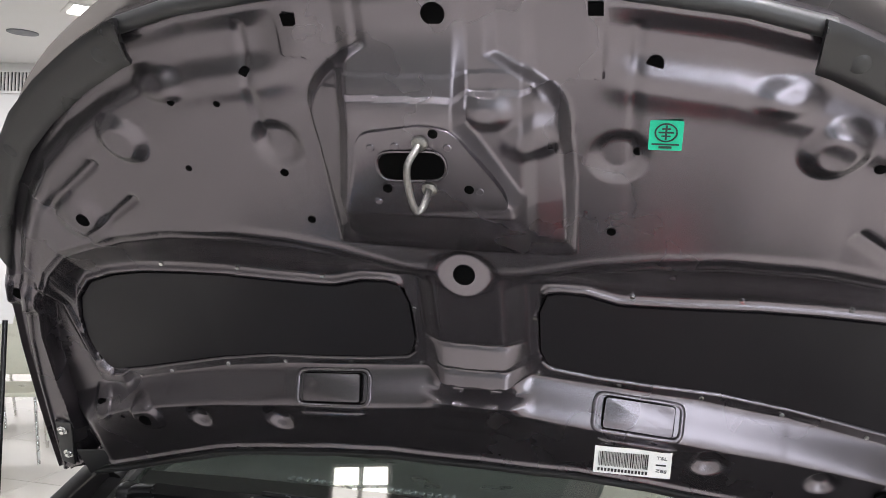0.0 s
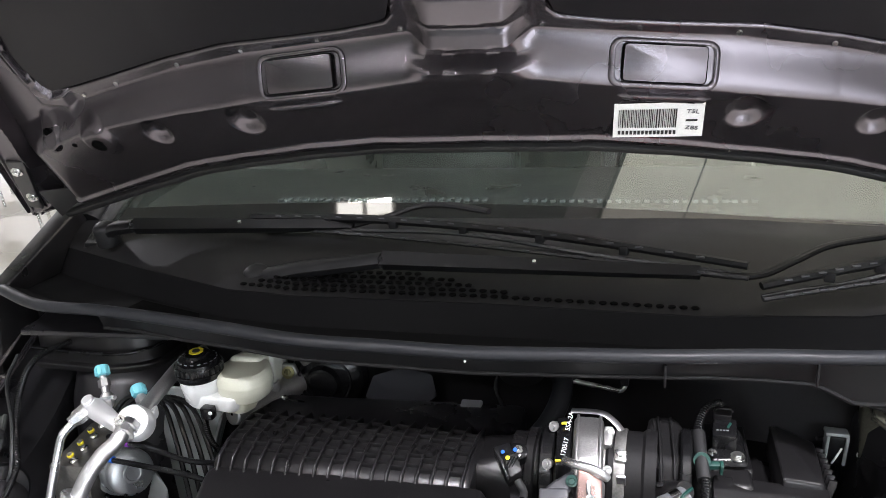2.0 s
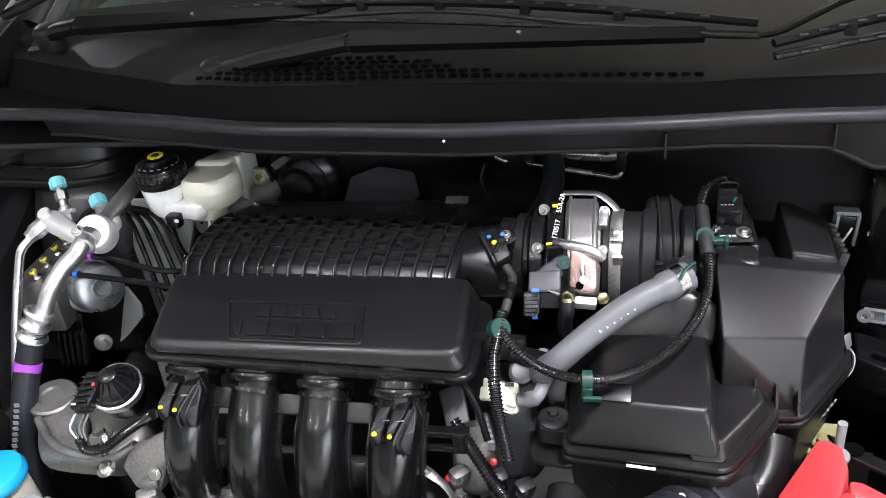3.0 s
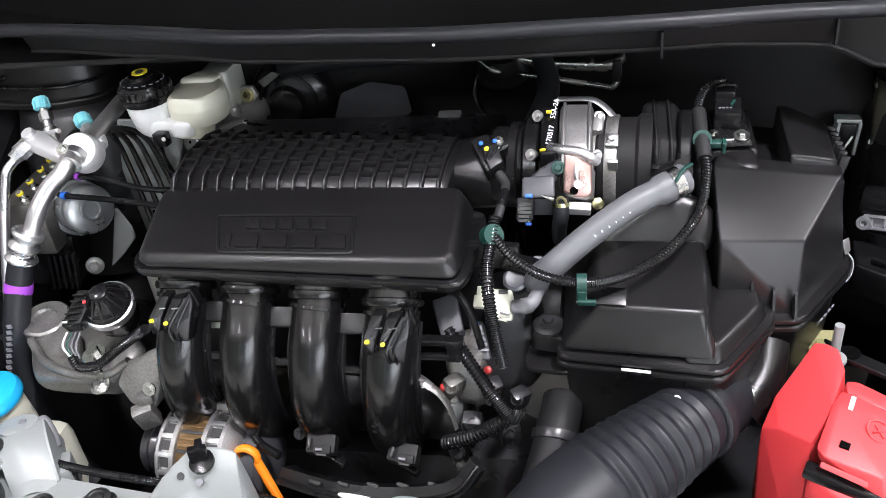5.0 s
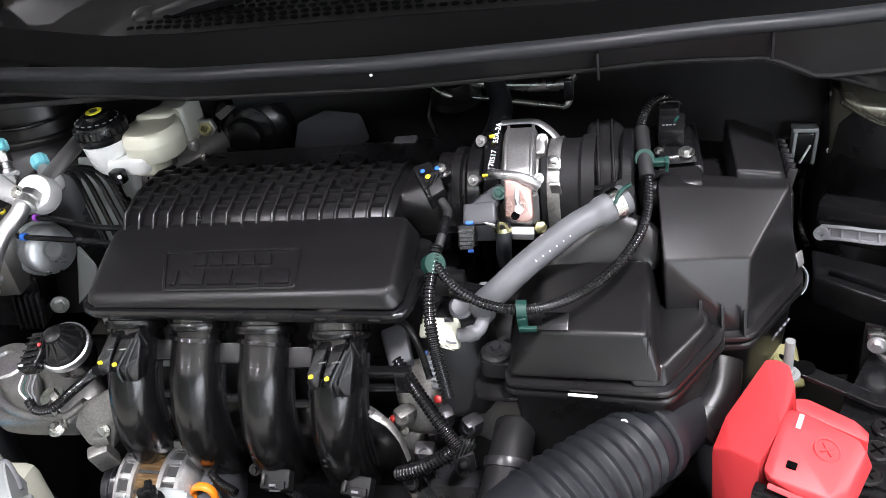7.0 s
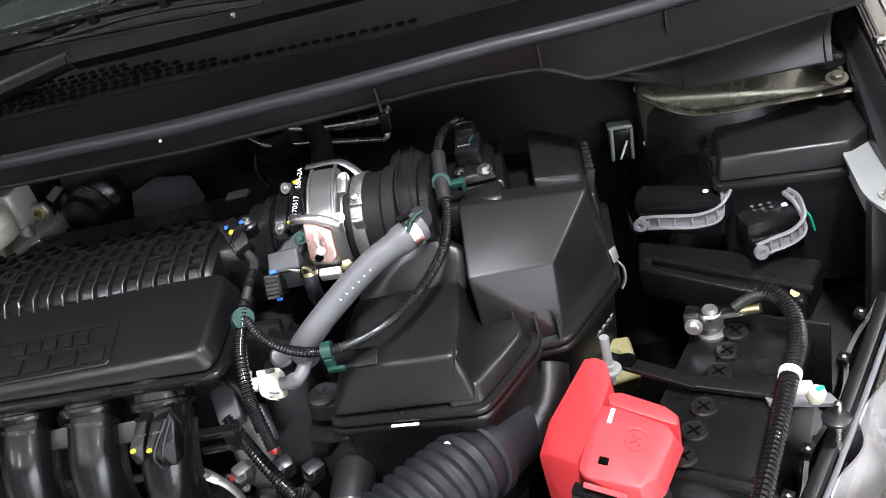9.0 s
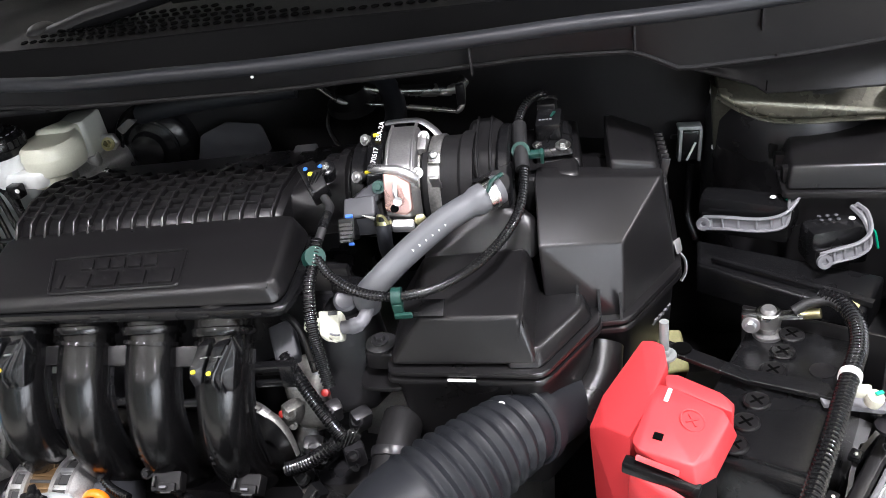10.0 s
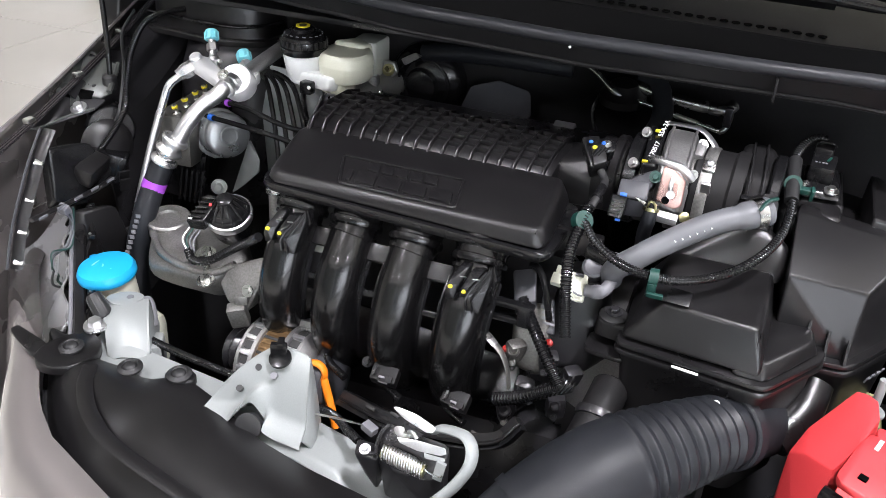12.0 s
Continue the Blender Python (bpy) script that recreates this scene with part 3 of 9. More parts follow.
# two handle recesses pressed into the rail's slope
for s in (-1, 1):
    am = 0.218
    vm = 0.5 * (rail_hi(am) + rail_lo(am)) - 0.002
    mid = bonnet_at(s * am, vm, 0.0)
    du = (bonnet_at(s * (am + 0.04), 0.5 * (rail_hi(am + 0.04) + rail_lo(am + 0.04)) - 0.002) - bonnet_at(s * (am - 0.04), 0.5 * (rail_hi(am - 0.04) + rail_lo(am - 0.04)) - 0.002)).normalized()
    du = du if du.x > 0 else -du
    dv = bonnet_at(s * am, vm + 0.008) - bonnet_at(s * am, vm - 0.008)
    dv = (dv - du * dv.dot(du)).normalized()
    dn = du.cross(dv) if du.cross(dv).dot(HN) > 0 else dv.cross(du)
    fm = Matrix(((du.x, dv.x, dn.x, mid.x), (du.y, dv.y, dn.y, mid.y), (du.z, dv.z, dn.z, mid.z), (0, 0, 0, 1)))
    box = lambda w, h: [(-w, -h), (w, -h), (w, h), (-w, h)]
    loop = rounded(box(0.060, 0.0255), 0.014, 6)
    rec = part("recess_rim", sweep(bmesh.new(), [fm @ Vector((p[0], p[1], -0.0005)) for p in loop + loop[:2]], 0.0040, 10, True, 0.6), PAINT, BONNET, "rounded rim of a pressed recess")
    # black sheet draws the shade line round the recess floor
    part("recess_shade_line", prism(box(0.0490, 0.0215), [(0.0005, 1), (0.0030, 1)], 0.006, fm, 0), DARK, rec)
    part("recess_floor", prism(box(0.0475, 0.0205), [(0.001, 1), (0.0055, 0.99)], 0.004, fm @ Matrix.Rotation(radians(3), 4, "X"), 0.0008), PAINT, rec)
    part("strip_rib", sweep(bmesh.new(), [bonnet_at(s * (0.166 + 0.106 * k / 12), rail_lo(0.166 + 0.106 * k / 12) - 0.014, 0.0005) for k in range(13)], lambda q, l: 0.0075 * math.sqrt(max(0.03, 1 - (2 * q - 1) ** 8)), 10, True, 0.8), PAINT, BONNET)

# rubber seal along the front edge
part("front_seal", sweep(bmesh.new(), [bonnet_at(-0.36 + 0.72 * i / 40, front_v(-0.36 + 0.72 * i / 40) - 0.012, 0.006) for i in range(41)], 0.010, 10), RUBBER, BONNET, "black rubber seal")
part("rear_seal", sweep(bmesh.new(), [HM @ Vector((-0.8 + 1.6 * i / 60, rear_v(-0.8 + 1.6 * i / 60) - 0.010, crown(-0.8 + 1.6 * i / 60) - 0.004)) for i in range(61)], 0.0115, 12, True, 0.7), RUBBER, BONNET, "thin black rear edge seal")

# flat black discs on the inner panel stand in for shaded holes
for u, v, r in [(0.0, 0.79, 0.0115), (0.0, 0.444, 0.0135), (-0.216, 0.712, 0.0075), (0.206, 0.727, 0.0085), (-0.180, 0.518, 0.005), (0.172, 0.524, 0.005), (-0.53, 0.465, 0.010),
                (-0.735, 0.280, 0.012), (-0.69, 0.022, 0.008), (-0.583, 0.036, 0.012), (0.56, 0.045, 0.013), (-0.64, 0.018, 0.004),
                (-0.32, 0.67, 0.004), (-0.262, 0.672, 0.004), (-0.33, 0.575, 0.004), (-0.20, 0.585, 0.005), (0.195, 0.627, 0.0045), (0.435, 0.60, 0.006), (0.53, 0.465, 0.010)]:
    part("hole_shade", turned([(r, 0), (r, 0.0050)], bonnet_at(u, v, -0.004), HN + 0.30 * HV if r == 0.0135 else HN, 20), DARK, BONNET)
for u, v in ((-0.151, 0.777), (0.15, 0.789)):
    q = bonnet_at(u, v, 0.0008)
    part("hole_shade", block(q, (0.014, 0.014, 0.002), (-40.6, 0, 0), 0), DARK, BONNET)

# spot rivets along the panel frames
for s in (-1, 1):
    for a in (0.082, 0.19, 0.30, 0.41, 0.53, 0.60):
        part("rivet", turned([(0.0035, 0), (0.003, 0.002)], bonnet_at(s * a, rail_hi(a) + 0.005, 0), HN, 8), STEEL, BONNET)
    part("rivet", turned([(0.0035, 0), (0.003, 0.002)], bonnet_at(s * 0.080, 0.352, 0), HN, 8), STEEL, BONNET)
    for a in (0.2, 0.33, 0.46):
        part("rivet", turned([(0.0035, 0), (0.003, 0.002)], bonnet_at(s * a, pad_hi(a) + 0.018, 0), HN, 8), STEEL, BONNET)

# latch plate and striker
plate = part("latch_plate", prism([(-0.108, 0.583), (0.072, 0.597), (0.064, 0.622), (0.018, 0.692), (-0.015, 0.697), (-0.078, 0.685)], [(0.0500, 1), (0.0585, 1)], 0.012, HM, 0.001), PAINT, BONNET, "raised latch plate with a slot")
# slot and holes are flat black sheets in place of their shade
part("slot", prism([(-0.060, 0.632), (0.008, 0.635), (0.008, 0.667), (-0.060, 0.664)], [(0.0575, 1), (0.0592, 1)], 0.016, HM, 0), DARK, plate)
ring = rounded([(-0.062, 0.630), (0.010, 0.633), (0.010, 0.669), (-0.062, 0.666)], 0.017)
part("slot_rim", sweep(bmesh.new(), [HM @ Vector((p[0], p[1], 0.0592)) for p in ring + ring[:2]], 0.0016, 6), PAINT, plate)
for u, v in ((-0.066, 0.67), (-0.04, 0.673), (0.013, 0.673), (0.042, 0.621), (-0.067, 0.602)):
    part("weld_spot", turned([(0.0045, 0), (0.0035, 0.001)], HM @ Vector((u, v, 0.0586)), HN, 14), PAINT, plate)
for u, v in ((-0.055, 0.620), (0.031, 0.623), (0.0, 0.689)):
    part("hole_shade", turned([(0.005, -0.002), (0.005, 0.001)], HM @ Vector((u, v, 0.0586)), HN, 14), DARK, plate)
part("striker", tube([HM @ Vector(p) for p in ((-0.014, 0.678, 0.05), (-0.016, 0.676, 0.068), (-0.022, 0.668, 0.084), (-0.0225, 0.646, 0.089), (-0.019, 0.617, 0.088), (-0.013, 0.616, 0.084), (-0.010, 0.622, 0.066), (-0.010, 0.622, 0.05))], 0.0036, 12), DARKALU, BONNET, "bent bright steel striker loop")
for u, v in ((-0.014, 0.678), (-0.010, 0.622)):
    part("striker_foot", turned([(0.0085, 0), (0.008, 0.003), (0.005, 0.005)], HM @ Vector((u, v, 0.0583)), HN, 16), DARKALU, BONNET)

# stuck labels
lab = part("green_label", prism([(0.205, 0.633), (0.238, 0.633), (0.238, 0.668), (0.205, 0.668)], [(crown(0.22) + 0.0005, 1), (crown(0.22) + 0.0015, 1)], 0.002, HM, 0), GREEN, BONNET, "small green square approval label")
q = [HM @ Vector((0.2215 + 0.0105 * math.cos(x / 16 * math.pi), 0.6545 + 0.0105 * math.sin(x / 16 * math.pi), crown(0.22) + 0.0022)) for x in range(33)]
part("ring", sweep(bmesh.new(), q, 0.0009, 6), INK, lab)
part("print", join(*[prism([(a, b), (c, b), (c, d), (a, d)], [(crown(0.22) + 0.0016, 1), (crown(0.22) + 0.0022, 1)], 0.0005, HM, 0) for a, b, c, d in
                     ((0.2205, 0.646, 0.2225, 0.663), (0.214, 0.6537, 0.229, 0.6553), (0.217, 0.6495, 0.226, 0.651), (0.217, 0.658, 0.226, 0.6595), (0.208, 0.6395, 0.235, 0.6412), (0.215, 0.6355, 0.228, 0.638))]), INK, lab)


def label_at(a, b, lift=0.0015):
    """A place on the paper label, a along it and b up it."""
    low = Vector((0.161, 0.092)).lerp(Vector((0.268, 0.080)), a)
    high = Vector((0.163, 0.153)).lerp(Vector((0.267, 0.145)), a)
    q = low.lerp(high, b)
    return bonnet_at(q.x, q.y, lift)


def patch(a0, a1, b0, b1, lift, nu=1, nv=8):
    return thick(sheet(lambda s, t: label_at(a0 + (a1 - a0) * s, b0 + (b1 - b0) * t, lift), nu, nv), 0.0004)


lab = part("barcode_label", patch(0, 1, 0, 1, 0.0016, 24, 14), PAPER, BONNET, "white paper label with a barcode")
rnd = random.Random(4)
a, bars = 0.055, []
while a < 0.70:
    w = rnd.choice((0.006, 0.006, 0.010, 0.015))
    bars.append(patch(a, a + w, 0.30, 0.84, 0.0028))
    a += w + rnd.choice((0.009, 0.014))
bars += [patch(0.055 + 0.044 * k, 0.055 + 0.044 * k + 0.028, 0.10, 0.21, 0.0028) for k in range(15)] + [patch(0.80, 0.93, 0.47, 0.52, 0.0028)]
part("print", join(*bars), INK, lab)
lz = crown(0.25) + panel_height(0.25, 0.115) + 0.0024
for word, v in (("T5L", 0.127), ("ZBS", 0.097)):
    text("print", word, 0.0095, HM @ pose(0.246, v, lz, 0, 0, -6), GREYPL, lab)

# hinges
for s in (-1, 1):
    hb = part("hinge", hull([HM @ Vector((s * a, v, crown(0.84) + c)) for a, v, c in ((0.79, -0.06, 0.008), (0.825, -0.06, 0.008), (0.79, -0.06, 0.0), (0.825, -0.06, 0.0), (0.84, -0.2, 0.008), (0.865, -0.19, 0.008), (0.84, -0.2, 0.0), (0.865, -0.19, 0.0))], 0.002), BAYPAINT, BONNET, "painted steel hinge arm")
    for v in (-0.085, -0.16):
        bolt(HM @ Vector((s * (0.812 + (-0.06 - v) * 0.25), v, crown(0.84) + 0.008)), 0.006, HN, STEEL, hb)

# ---- cowl, wipers, windscreen ----
def lip_y(x):
    return float(np.interp(x, [-0.86, -0.7, -0.63, -0.53, -0.443, -0.253, 0, 0.25, 0.49, 0.62, 0.86], [0.17, 0.075, 0.07, 0.05, 0.02, -0.033, -0.054, -0.045, -0.02, 0.01, 0.10]))


def lip_z(x):
    return 1.046 - 0.03 * max(0, abs(x) - 0.35)


COWL = thing("scuttle_cover", (0, 0.1, 1.0), "dark grey plastic cowl panel with a perforated air inlet", "cowl")
edge = [-0.84 + 1.68 * i / 70 for i in range(71)]
part("edge_seal", sweep(bmesh.new(), spline([Vector((x, lip_y(x), lip_z(x))) for x in edge[::5]], 6), 0.011, 12, True, 0.8), HOSEBLK, COWL, "rounded grey rubber edge seal")


def grille_y(x):
    return float(np.interp(x, [-0.86, -0.62, -0.41, -0.3, 0, 0.29, 0.5, 0.86], [0.37, 0.235, 0.128, 0.105, 0.092, 0.066, 0.09, 0.24]))


def gutter(s, t):
    x = -0.86 + 1.72 * s
    y0, y1 = lip_y(x) + 0.006, grille_y(x) - 0.006
    prof = ((0, 0.0), (0.12, -0.008), (0.3, -0.026), (0.8, -0.028), (0.92, -0.004), (1, 0.012))
    return Vector((x, y0 + (y1 - y0) * t, lip_z(x) + float(np.interp(t, [p[0] for p in prof], [p[1] for p in prof]))))


part("gutter", thick(sheet(gutter, 80, 20), 0.003), GUTTERSHADE, COWL)


def scuttle(s, t):
    x = -0.86 + 1.72 * s
    y0 = grille_y(x) - 0.008
    y1 = 0.33 + 0.06 * (1 - (x / 0.86) ** 2) + 0.12 * (x / 0.86) ** 2
    return Vector((x, y0 + (y1 - y0) * t, lip_z(x) + 0.012 + 0.035 * t + 0.012 * math.sin(math.pi * t)))


def scuttle_at(x, d):
    """A place on the scuttle's skin, d metres behind its front edge."""
    s = (x + 0.86) / 1.72
    y0, y1 = scuttle(s, 0).y, scuttle(s, 1).y
    return scuttle(s, min(1, d / (y1 - y0)))


part("scuttle", thick(sheet(scuttle, 80, 24), 0.003), COWLPL, COWL)


def apron(s, t):
    x = -0.60 + 1.40 * s
    drop = float(np.interp(x, [-0.6, 0.3, 0.42, 0.47, 0.8], [0.026, 0.026, 0.034, 0.060, 0.07]))
    return Vector((x, lip_y(x) - 0.004 + 0.012 * t, lip_z(x) - 0.006 - drop * t))


part("apron", thick(sheet(apron, 80, 6), 0.003), WIPERBLK, COWL)
part("apron_edge", sweep(bmesh.new(), [apron(i / 80, 1.0) for i in range(81)], 0.0035, 8), COWLPL, COWL)
def end_drop(a, b):
    x = 0.485 + 0.275 * a
    top = Vector((x, lip_y(x) + 0.007, lip_z(x) - 0.004 - float(np.interp(x, [0.47, 0.8], [0.060, 0.07]))))
    low = Vector((x, float(np.interp(x, [0.485, 0.53, 0.57, 0.65, 0.76], [-0.012, 0.012, 0.046, 0.06, 0.075])), float(np.interp(x, [0.485, 0.53, 0.565, 0.58, 0.65, 0.76], [0.975, 0.950, 0.927, 0.914, 0.906, 0.896]))))
    return top.lerp(low, b) + Vector((0, 0.010 * math.sin(math.pi * b), 0))


part("end_panel", thick(sheet(end_drop, 40, 8), 0.003), PLASTIC, COWL)
part("end_panel_lip", sweep(bmesh.new(), [end_drop(i / 40, 1.0) for i in range(41)], 0.003, 8), PLASTIC, COWL)
for a in (0.34, 0.97):
    part("panel_joint", sweep(bmesh.new(), [end_drop(a, i / 8) + Vector((0, -0.002, 0.001)) for i in range(9)], 0.0016, 6), DARK, COWL)
part("clip", turned([(0.0017, 0), (0.0017, 0.002), (0.001, 0.003)], (-0.007, -0.0605, 1.037), (0, -1, 0.2), 12), PAPER, COWL)
for x in (0.24, 0.42, 0.56):
    part("joint_rib", block((x, lip_y(x) - 0.004, 1.022), (0.003, 0.006, 0.03), bevel=0.001), COWLPL, COWL)
# perforated air inlet: raised black discs stand in for the shade in its openings
hole_mesh = None
for row in range(5):
    x0, x1 = ((-0.385, 0.295), (-0.365, 0.02), (-0.335, -0.02), (-0.31, -0.06), (-0.28, -0.1))[row]
    n = int((x1 - x0) / 0.0152)
    for k in range(n + 1):
        x = x0 + 0.0152 * k + (0.0076 if row % 2 else 0)
        q = scuttle_at(x, 0.012 + 0.0125 * row)
        if hole_mesh is None:
            b = turned([(0.0054, 0), (0.0054, 0.0014), (0.0046, 0.0016)], (0, 0, 0), segs=8)
            b.transform(Matrix.Diagonal((1.0, 0.82, 1, 1)))
            hole_mesh = bpy.data.meshes.new("inlet_shade_disc")
            b.to_mesh(hole_mesh)
            b.free()
            hole_mesh.materials.append(DARK)
        o = new("inlet_shade_disc", hole_mesh)
        o.parent = COWL
        o.location = q - COWL.location + Vector((0, 0, 0.0025))
        o.rotation_euler = (0.16, 0, 0)
# thin black sheet over the gutter, painted as a recess's shade
part("drain_shade_sheet", hull([gutter((x + 0.86) / 1.72, t) + Vector((0, 0, dz)) for x, t in ((-0.60, 0.40), (-0.59, 0.72), (-0.46, 0.72), (-0.44, 0.42)) for dz in (-0.004, 0.0015)], 0.0008, 1), DARK, COWL, "black sheet for the shade of a drain recess in the gutter")
part("recess_edge", tube([gutter((x + 0.86) / 1.72, 0.40) + Vector((0, -0.002, 0.002)) for x in (-0.60, -0.55, -0.50, -0.44)], 0.0016, 6), COWLPL, COWL)


def wiper(pivot, joint, bend, rod, blade0, blade1, arch, name_label):
    w = thing("wiper", pivot, name_label, "wiper", "windscreen wipers")
    p, j, b = Vector(pivot), Vector(joint), Vector(bend)
    part("pivot_cap", turned([(0.022, -0.02), (0.022, 0.012), (0.017, 0.018), (0.008, 0.020)], p, (0, -0.25, 1), 22), WIPERBLK, w)
    d = (j - p)
    part("arm_root", sweep(bmesh.new(), [p + d * 0.05, p + d * 0.4 + Vector((0, 0, 0.004)), j], lambda s, l: 0.020 - 0.003 * s, 10, True, 0.7), WIPERBLK, w)
    arm = part("arm", sweep(bmesh.new(), [j, j + (b - j) * 0.5, b], lambda s, l: 0.019 - 0.006 * s, 4, True, 0.8), WIPERBLK, w)
    part("rivet", turned([(0.004, 0), (0.003, 0.003)], j + (b - j) * 0.5 + Vector((0, -0.006, 0.008)), (0, -0.5, 1), 10), STEEL, arm)
    part("joint_pin", block(j, (0.006, 0.03, 0.016), bevel=0.002), WIPERBLK, w)
    part("rod", sweep(bmesh.new(), spline([b] + [Vector(q) for q in rod], 8), 0.0068, 8, True, 0.7), WIPERBLK, w)
    c0, c1 = Vector(blade0), Vector(blade1)

    def along(k, up=0.0):
        s = k / 40
        return c0 + (c1 - c0) * s + Vector((0, -0.004, arch * math.sin(math.pi * s) + up))
    bl = part("blade", sweep(bmesh.new(), [along(k) for k in range(41)], lambda s, l: 0.0075 + 0.003 * math.sin(math.pi * s), 6, True, 0.7), WIPERBLK, w, "slotted black blade spine")
    part("rubber", sweep(bmesh.new(), [c0 + (c1 - c0) * k / 40 + Vector((0, -0.020, -0.012 + 0.35 * arch * math.sin(math.pi * k / 40))) for k in range(41)], 0.0055, 6, True, 0.6), RUBBER, w)
    part("lower_bow", sweep(bmesh.new(), [along(k, -0.012 - 0.006 * math.sin(math.pi * k / 20) ** 2) + Vector((0, -0.008, 0)) for k in range(41)], 0.0035, 6), RUBBER, w)
    for k in (8, 14, 20, 26, 32):
        part("bow_joint", block(along(k, -0.005) + Vector((0, -0.005, 0)), (0.014, 0.012, 0.014), (0, 0, -15), 0.003), WIPERBLK, bl)
    for k in range(3, 38, 2):
        part("slot", block(along(k, 0.0035) + Vector((0, -0.007, 0)), (0.011, 0.003, 0.0022), (0, 0, math.degrees(math.atan2((c1 - c0).y, (c1 - c0).x))), 0.0005), DARKGREY, bl)
        part("slot", block(c0 + (c1 - c0) * k / 40 + Vector((0, -0.0245, -0.010 + 0.35 * arch * math.sin(math.pi * k / 40))), (0.010, 0.003, 0.0022), (0, 0, math.degrees(math.atan2((c1 - c0).y, (c1 - c0).x))), 0.0005), DARKGREY, bl)
    return w


wiper((-0.380, 0.170, 1.056), (-0.160, 0.130, 1.104), (0.292, 0.110, 1.100), [(0.34, 0.098, 1.100), (0.375, 0.104, 1.102), (0.42, 0.135, 1.112), (0.472, 0.173, 1.121), (0.56, 0.200, 1.128)], (0.365, 0.072, 1.098), (0.80, 0.20, 1.118), 0.014, "black windscreen wiper parked across the cowl, pivot beside the inlet")
wiper((-0.72, 0.300, 1.088), (-0.655, 0.290, 1.105), (-0.250, 0.285, 1.110), [(-0.20, 0.310, 1.118), (-0.145, 0.320, 1.134), (-0.09, 0.305, 1.140), (-0.02, 0.275, 1.138)], (-0.456, 0.345, 1.108), (0.352, 0.108, 1.113), 0.020, "black windscreen wiper parked over the glass, long blade")
SCREEN = thing("windscreen", (0, 0.4, 1.08), "large tinted windscreen, reflecting the room", "windscreen")


def pane(s, t):
    x = (-0.78 + 1.56 * s) * (1 - 0.12 * t)
    k = (x / 0.78) ** 2
    return Vector((x, 0.315 + 0.06 * (1 - k) + 0.02 * k + 0.86 * t - 0.0 * k, 1.075 + 0.50 * t - 0.02 * k))


g = part("pane", thick(sheet(pane, 40, 14), 0.005), GLASS, SCREEN, "tinted glass")
g.visible_shadow = False
part("frame", sweep(bmesh.new(), [pane(0, t / 10) for t in range(10, -1, -1)] + [pane(s / 20, 0) for s in range(1, 21)] + [pane(1, t / 10) for t in range(1, 11)], 0.012, 8), RUBBER, SCREEN, "black rubber seal round the glass")



def frit(s, t):
    x = -0.75 + 1.5 * s
    y1 = 0.425 - 0.03 * x
    q = pane((x + 0.78) / 1.56, (0.055 * (1 - 0.0)) * t * (y1 - 0.375) / 0.0473)
    return q + Vector((0, -0.0025, 0.0045))


part("frit_band", thick(sheet(frit, 40, 3), 0.001), FRIT, SCREEN, "black printed band along the lower edge")

CABIN = thing("cabin", (0, 1.2, 0.9), "dark car interior behind the windscreen", "car interior")
dash = part("dashboard", thick(sheet(lambda s, t: Vector((-0.74 + 1.48 * s, 0.405 + 0.50 * t, 1.080 + 0.014 * math.sin(math.pi * min(1, t * 1.1)) - 0.10 * max(0, t - 0.85) / 0.15)), 30, 14), 0.01), PLASTIC, CABIN, "black dashboard top")
for x0 in (-0.454, 0.018):
    for k in range(25):
        part("defroster_slot", block((x0 + 0.0165 * k, 0.482, 1.099), (0.009, 0.018, 0.005), bevel=0.001), DARKGREY, dash)
for sx in (-0.36, 0.36):
    part("seat", join(block((sx, 1.75, 1.0), (0.46, 0.16, 0.62), (-14, 0, 0), 0.06), block((sx, 1.80, 1.42), (0.26, 0.11, 0.20), (-10, 0, 0), 0.045)), PLASTIC, CABIN, "dark front seat with a headrest")
part("steering_wheel", sweep(bmesh.new(), [Vector((0.37 + 0.18 * math.cos(a / 24 * 2 * math.pi), 1.10 - 0.06 * math.sin(a / 24 * 2 * math.pi), 1.02 + 0.16 * math.sin(a / 24 * 2 * math.pi))) for a in range(25)], 0.015, 8), PLASTIC, CABIN)
part("roof", thick(sheet(lambda s, t: Vector((-0.62 + 1.24 * s, 1.22 + 1.9 * t, 1.56 + 0.05 * math.sin(math.pi * s) - 0.04 * t)), 10, 10), 0.03), PAINT_OUT, CABIN)
for s in (-1, 1):
    part("pillar", tube([(s * 0.83, 0.42, 1.07), (s * 0.76, 0.85, 1.36), (s * 0.66, 1.25, 1.57)], 0.030, 10), WIPERBLK, CABIN)
    part("door", thick(sheet(lambda a, t: Vector((s * (0.84 - 0.02 * t), 0.42 + 2.4 * a, 0.32 + 0.72 * t)), 10, 8), 0.06), PAINT_OUT, CABIN)
    part("rear_pillar", tube([(s * 0.82, 1.75, 1.0), (s * 0.66, 1.70, 1.57)], 0.04, 10), WIPERBLK, CABIN)
part("tailgate", block((0, 3.0, 0.9), (1.5, 0.08, 1.2), bevel=0.03), PAINT_OUT, CABIN)
part("cabin_floor", block((0, 1.6, 0.35), (1.5, 2.7, 0.05)), PLASTIC, CABIN)
for s in (-1, 1):
    part("side_window", hull([(s * 0.82, 0.45, 1.03), (s * 0.80, 3.0, 1.03), (s * 0.64, 1.25, 1.57), (s * 0.64, 2.9, 1.54), (s * 0.80, 0.45, 1.03), (s * 0.78, 3.0, 1.03), (s * 0.62, 1.25, 1.57), (s * 0.62, 2.9, 1.54)], 0), WIPERBLK, CABIN, "dark tinted side window")
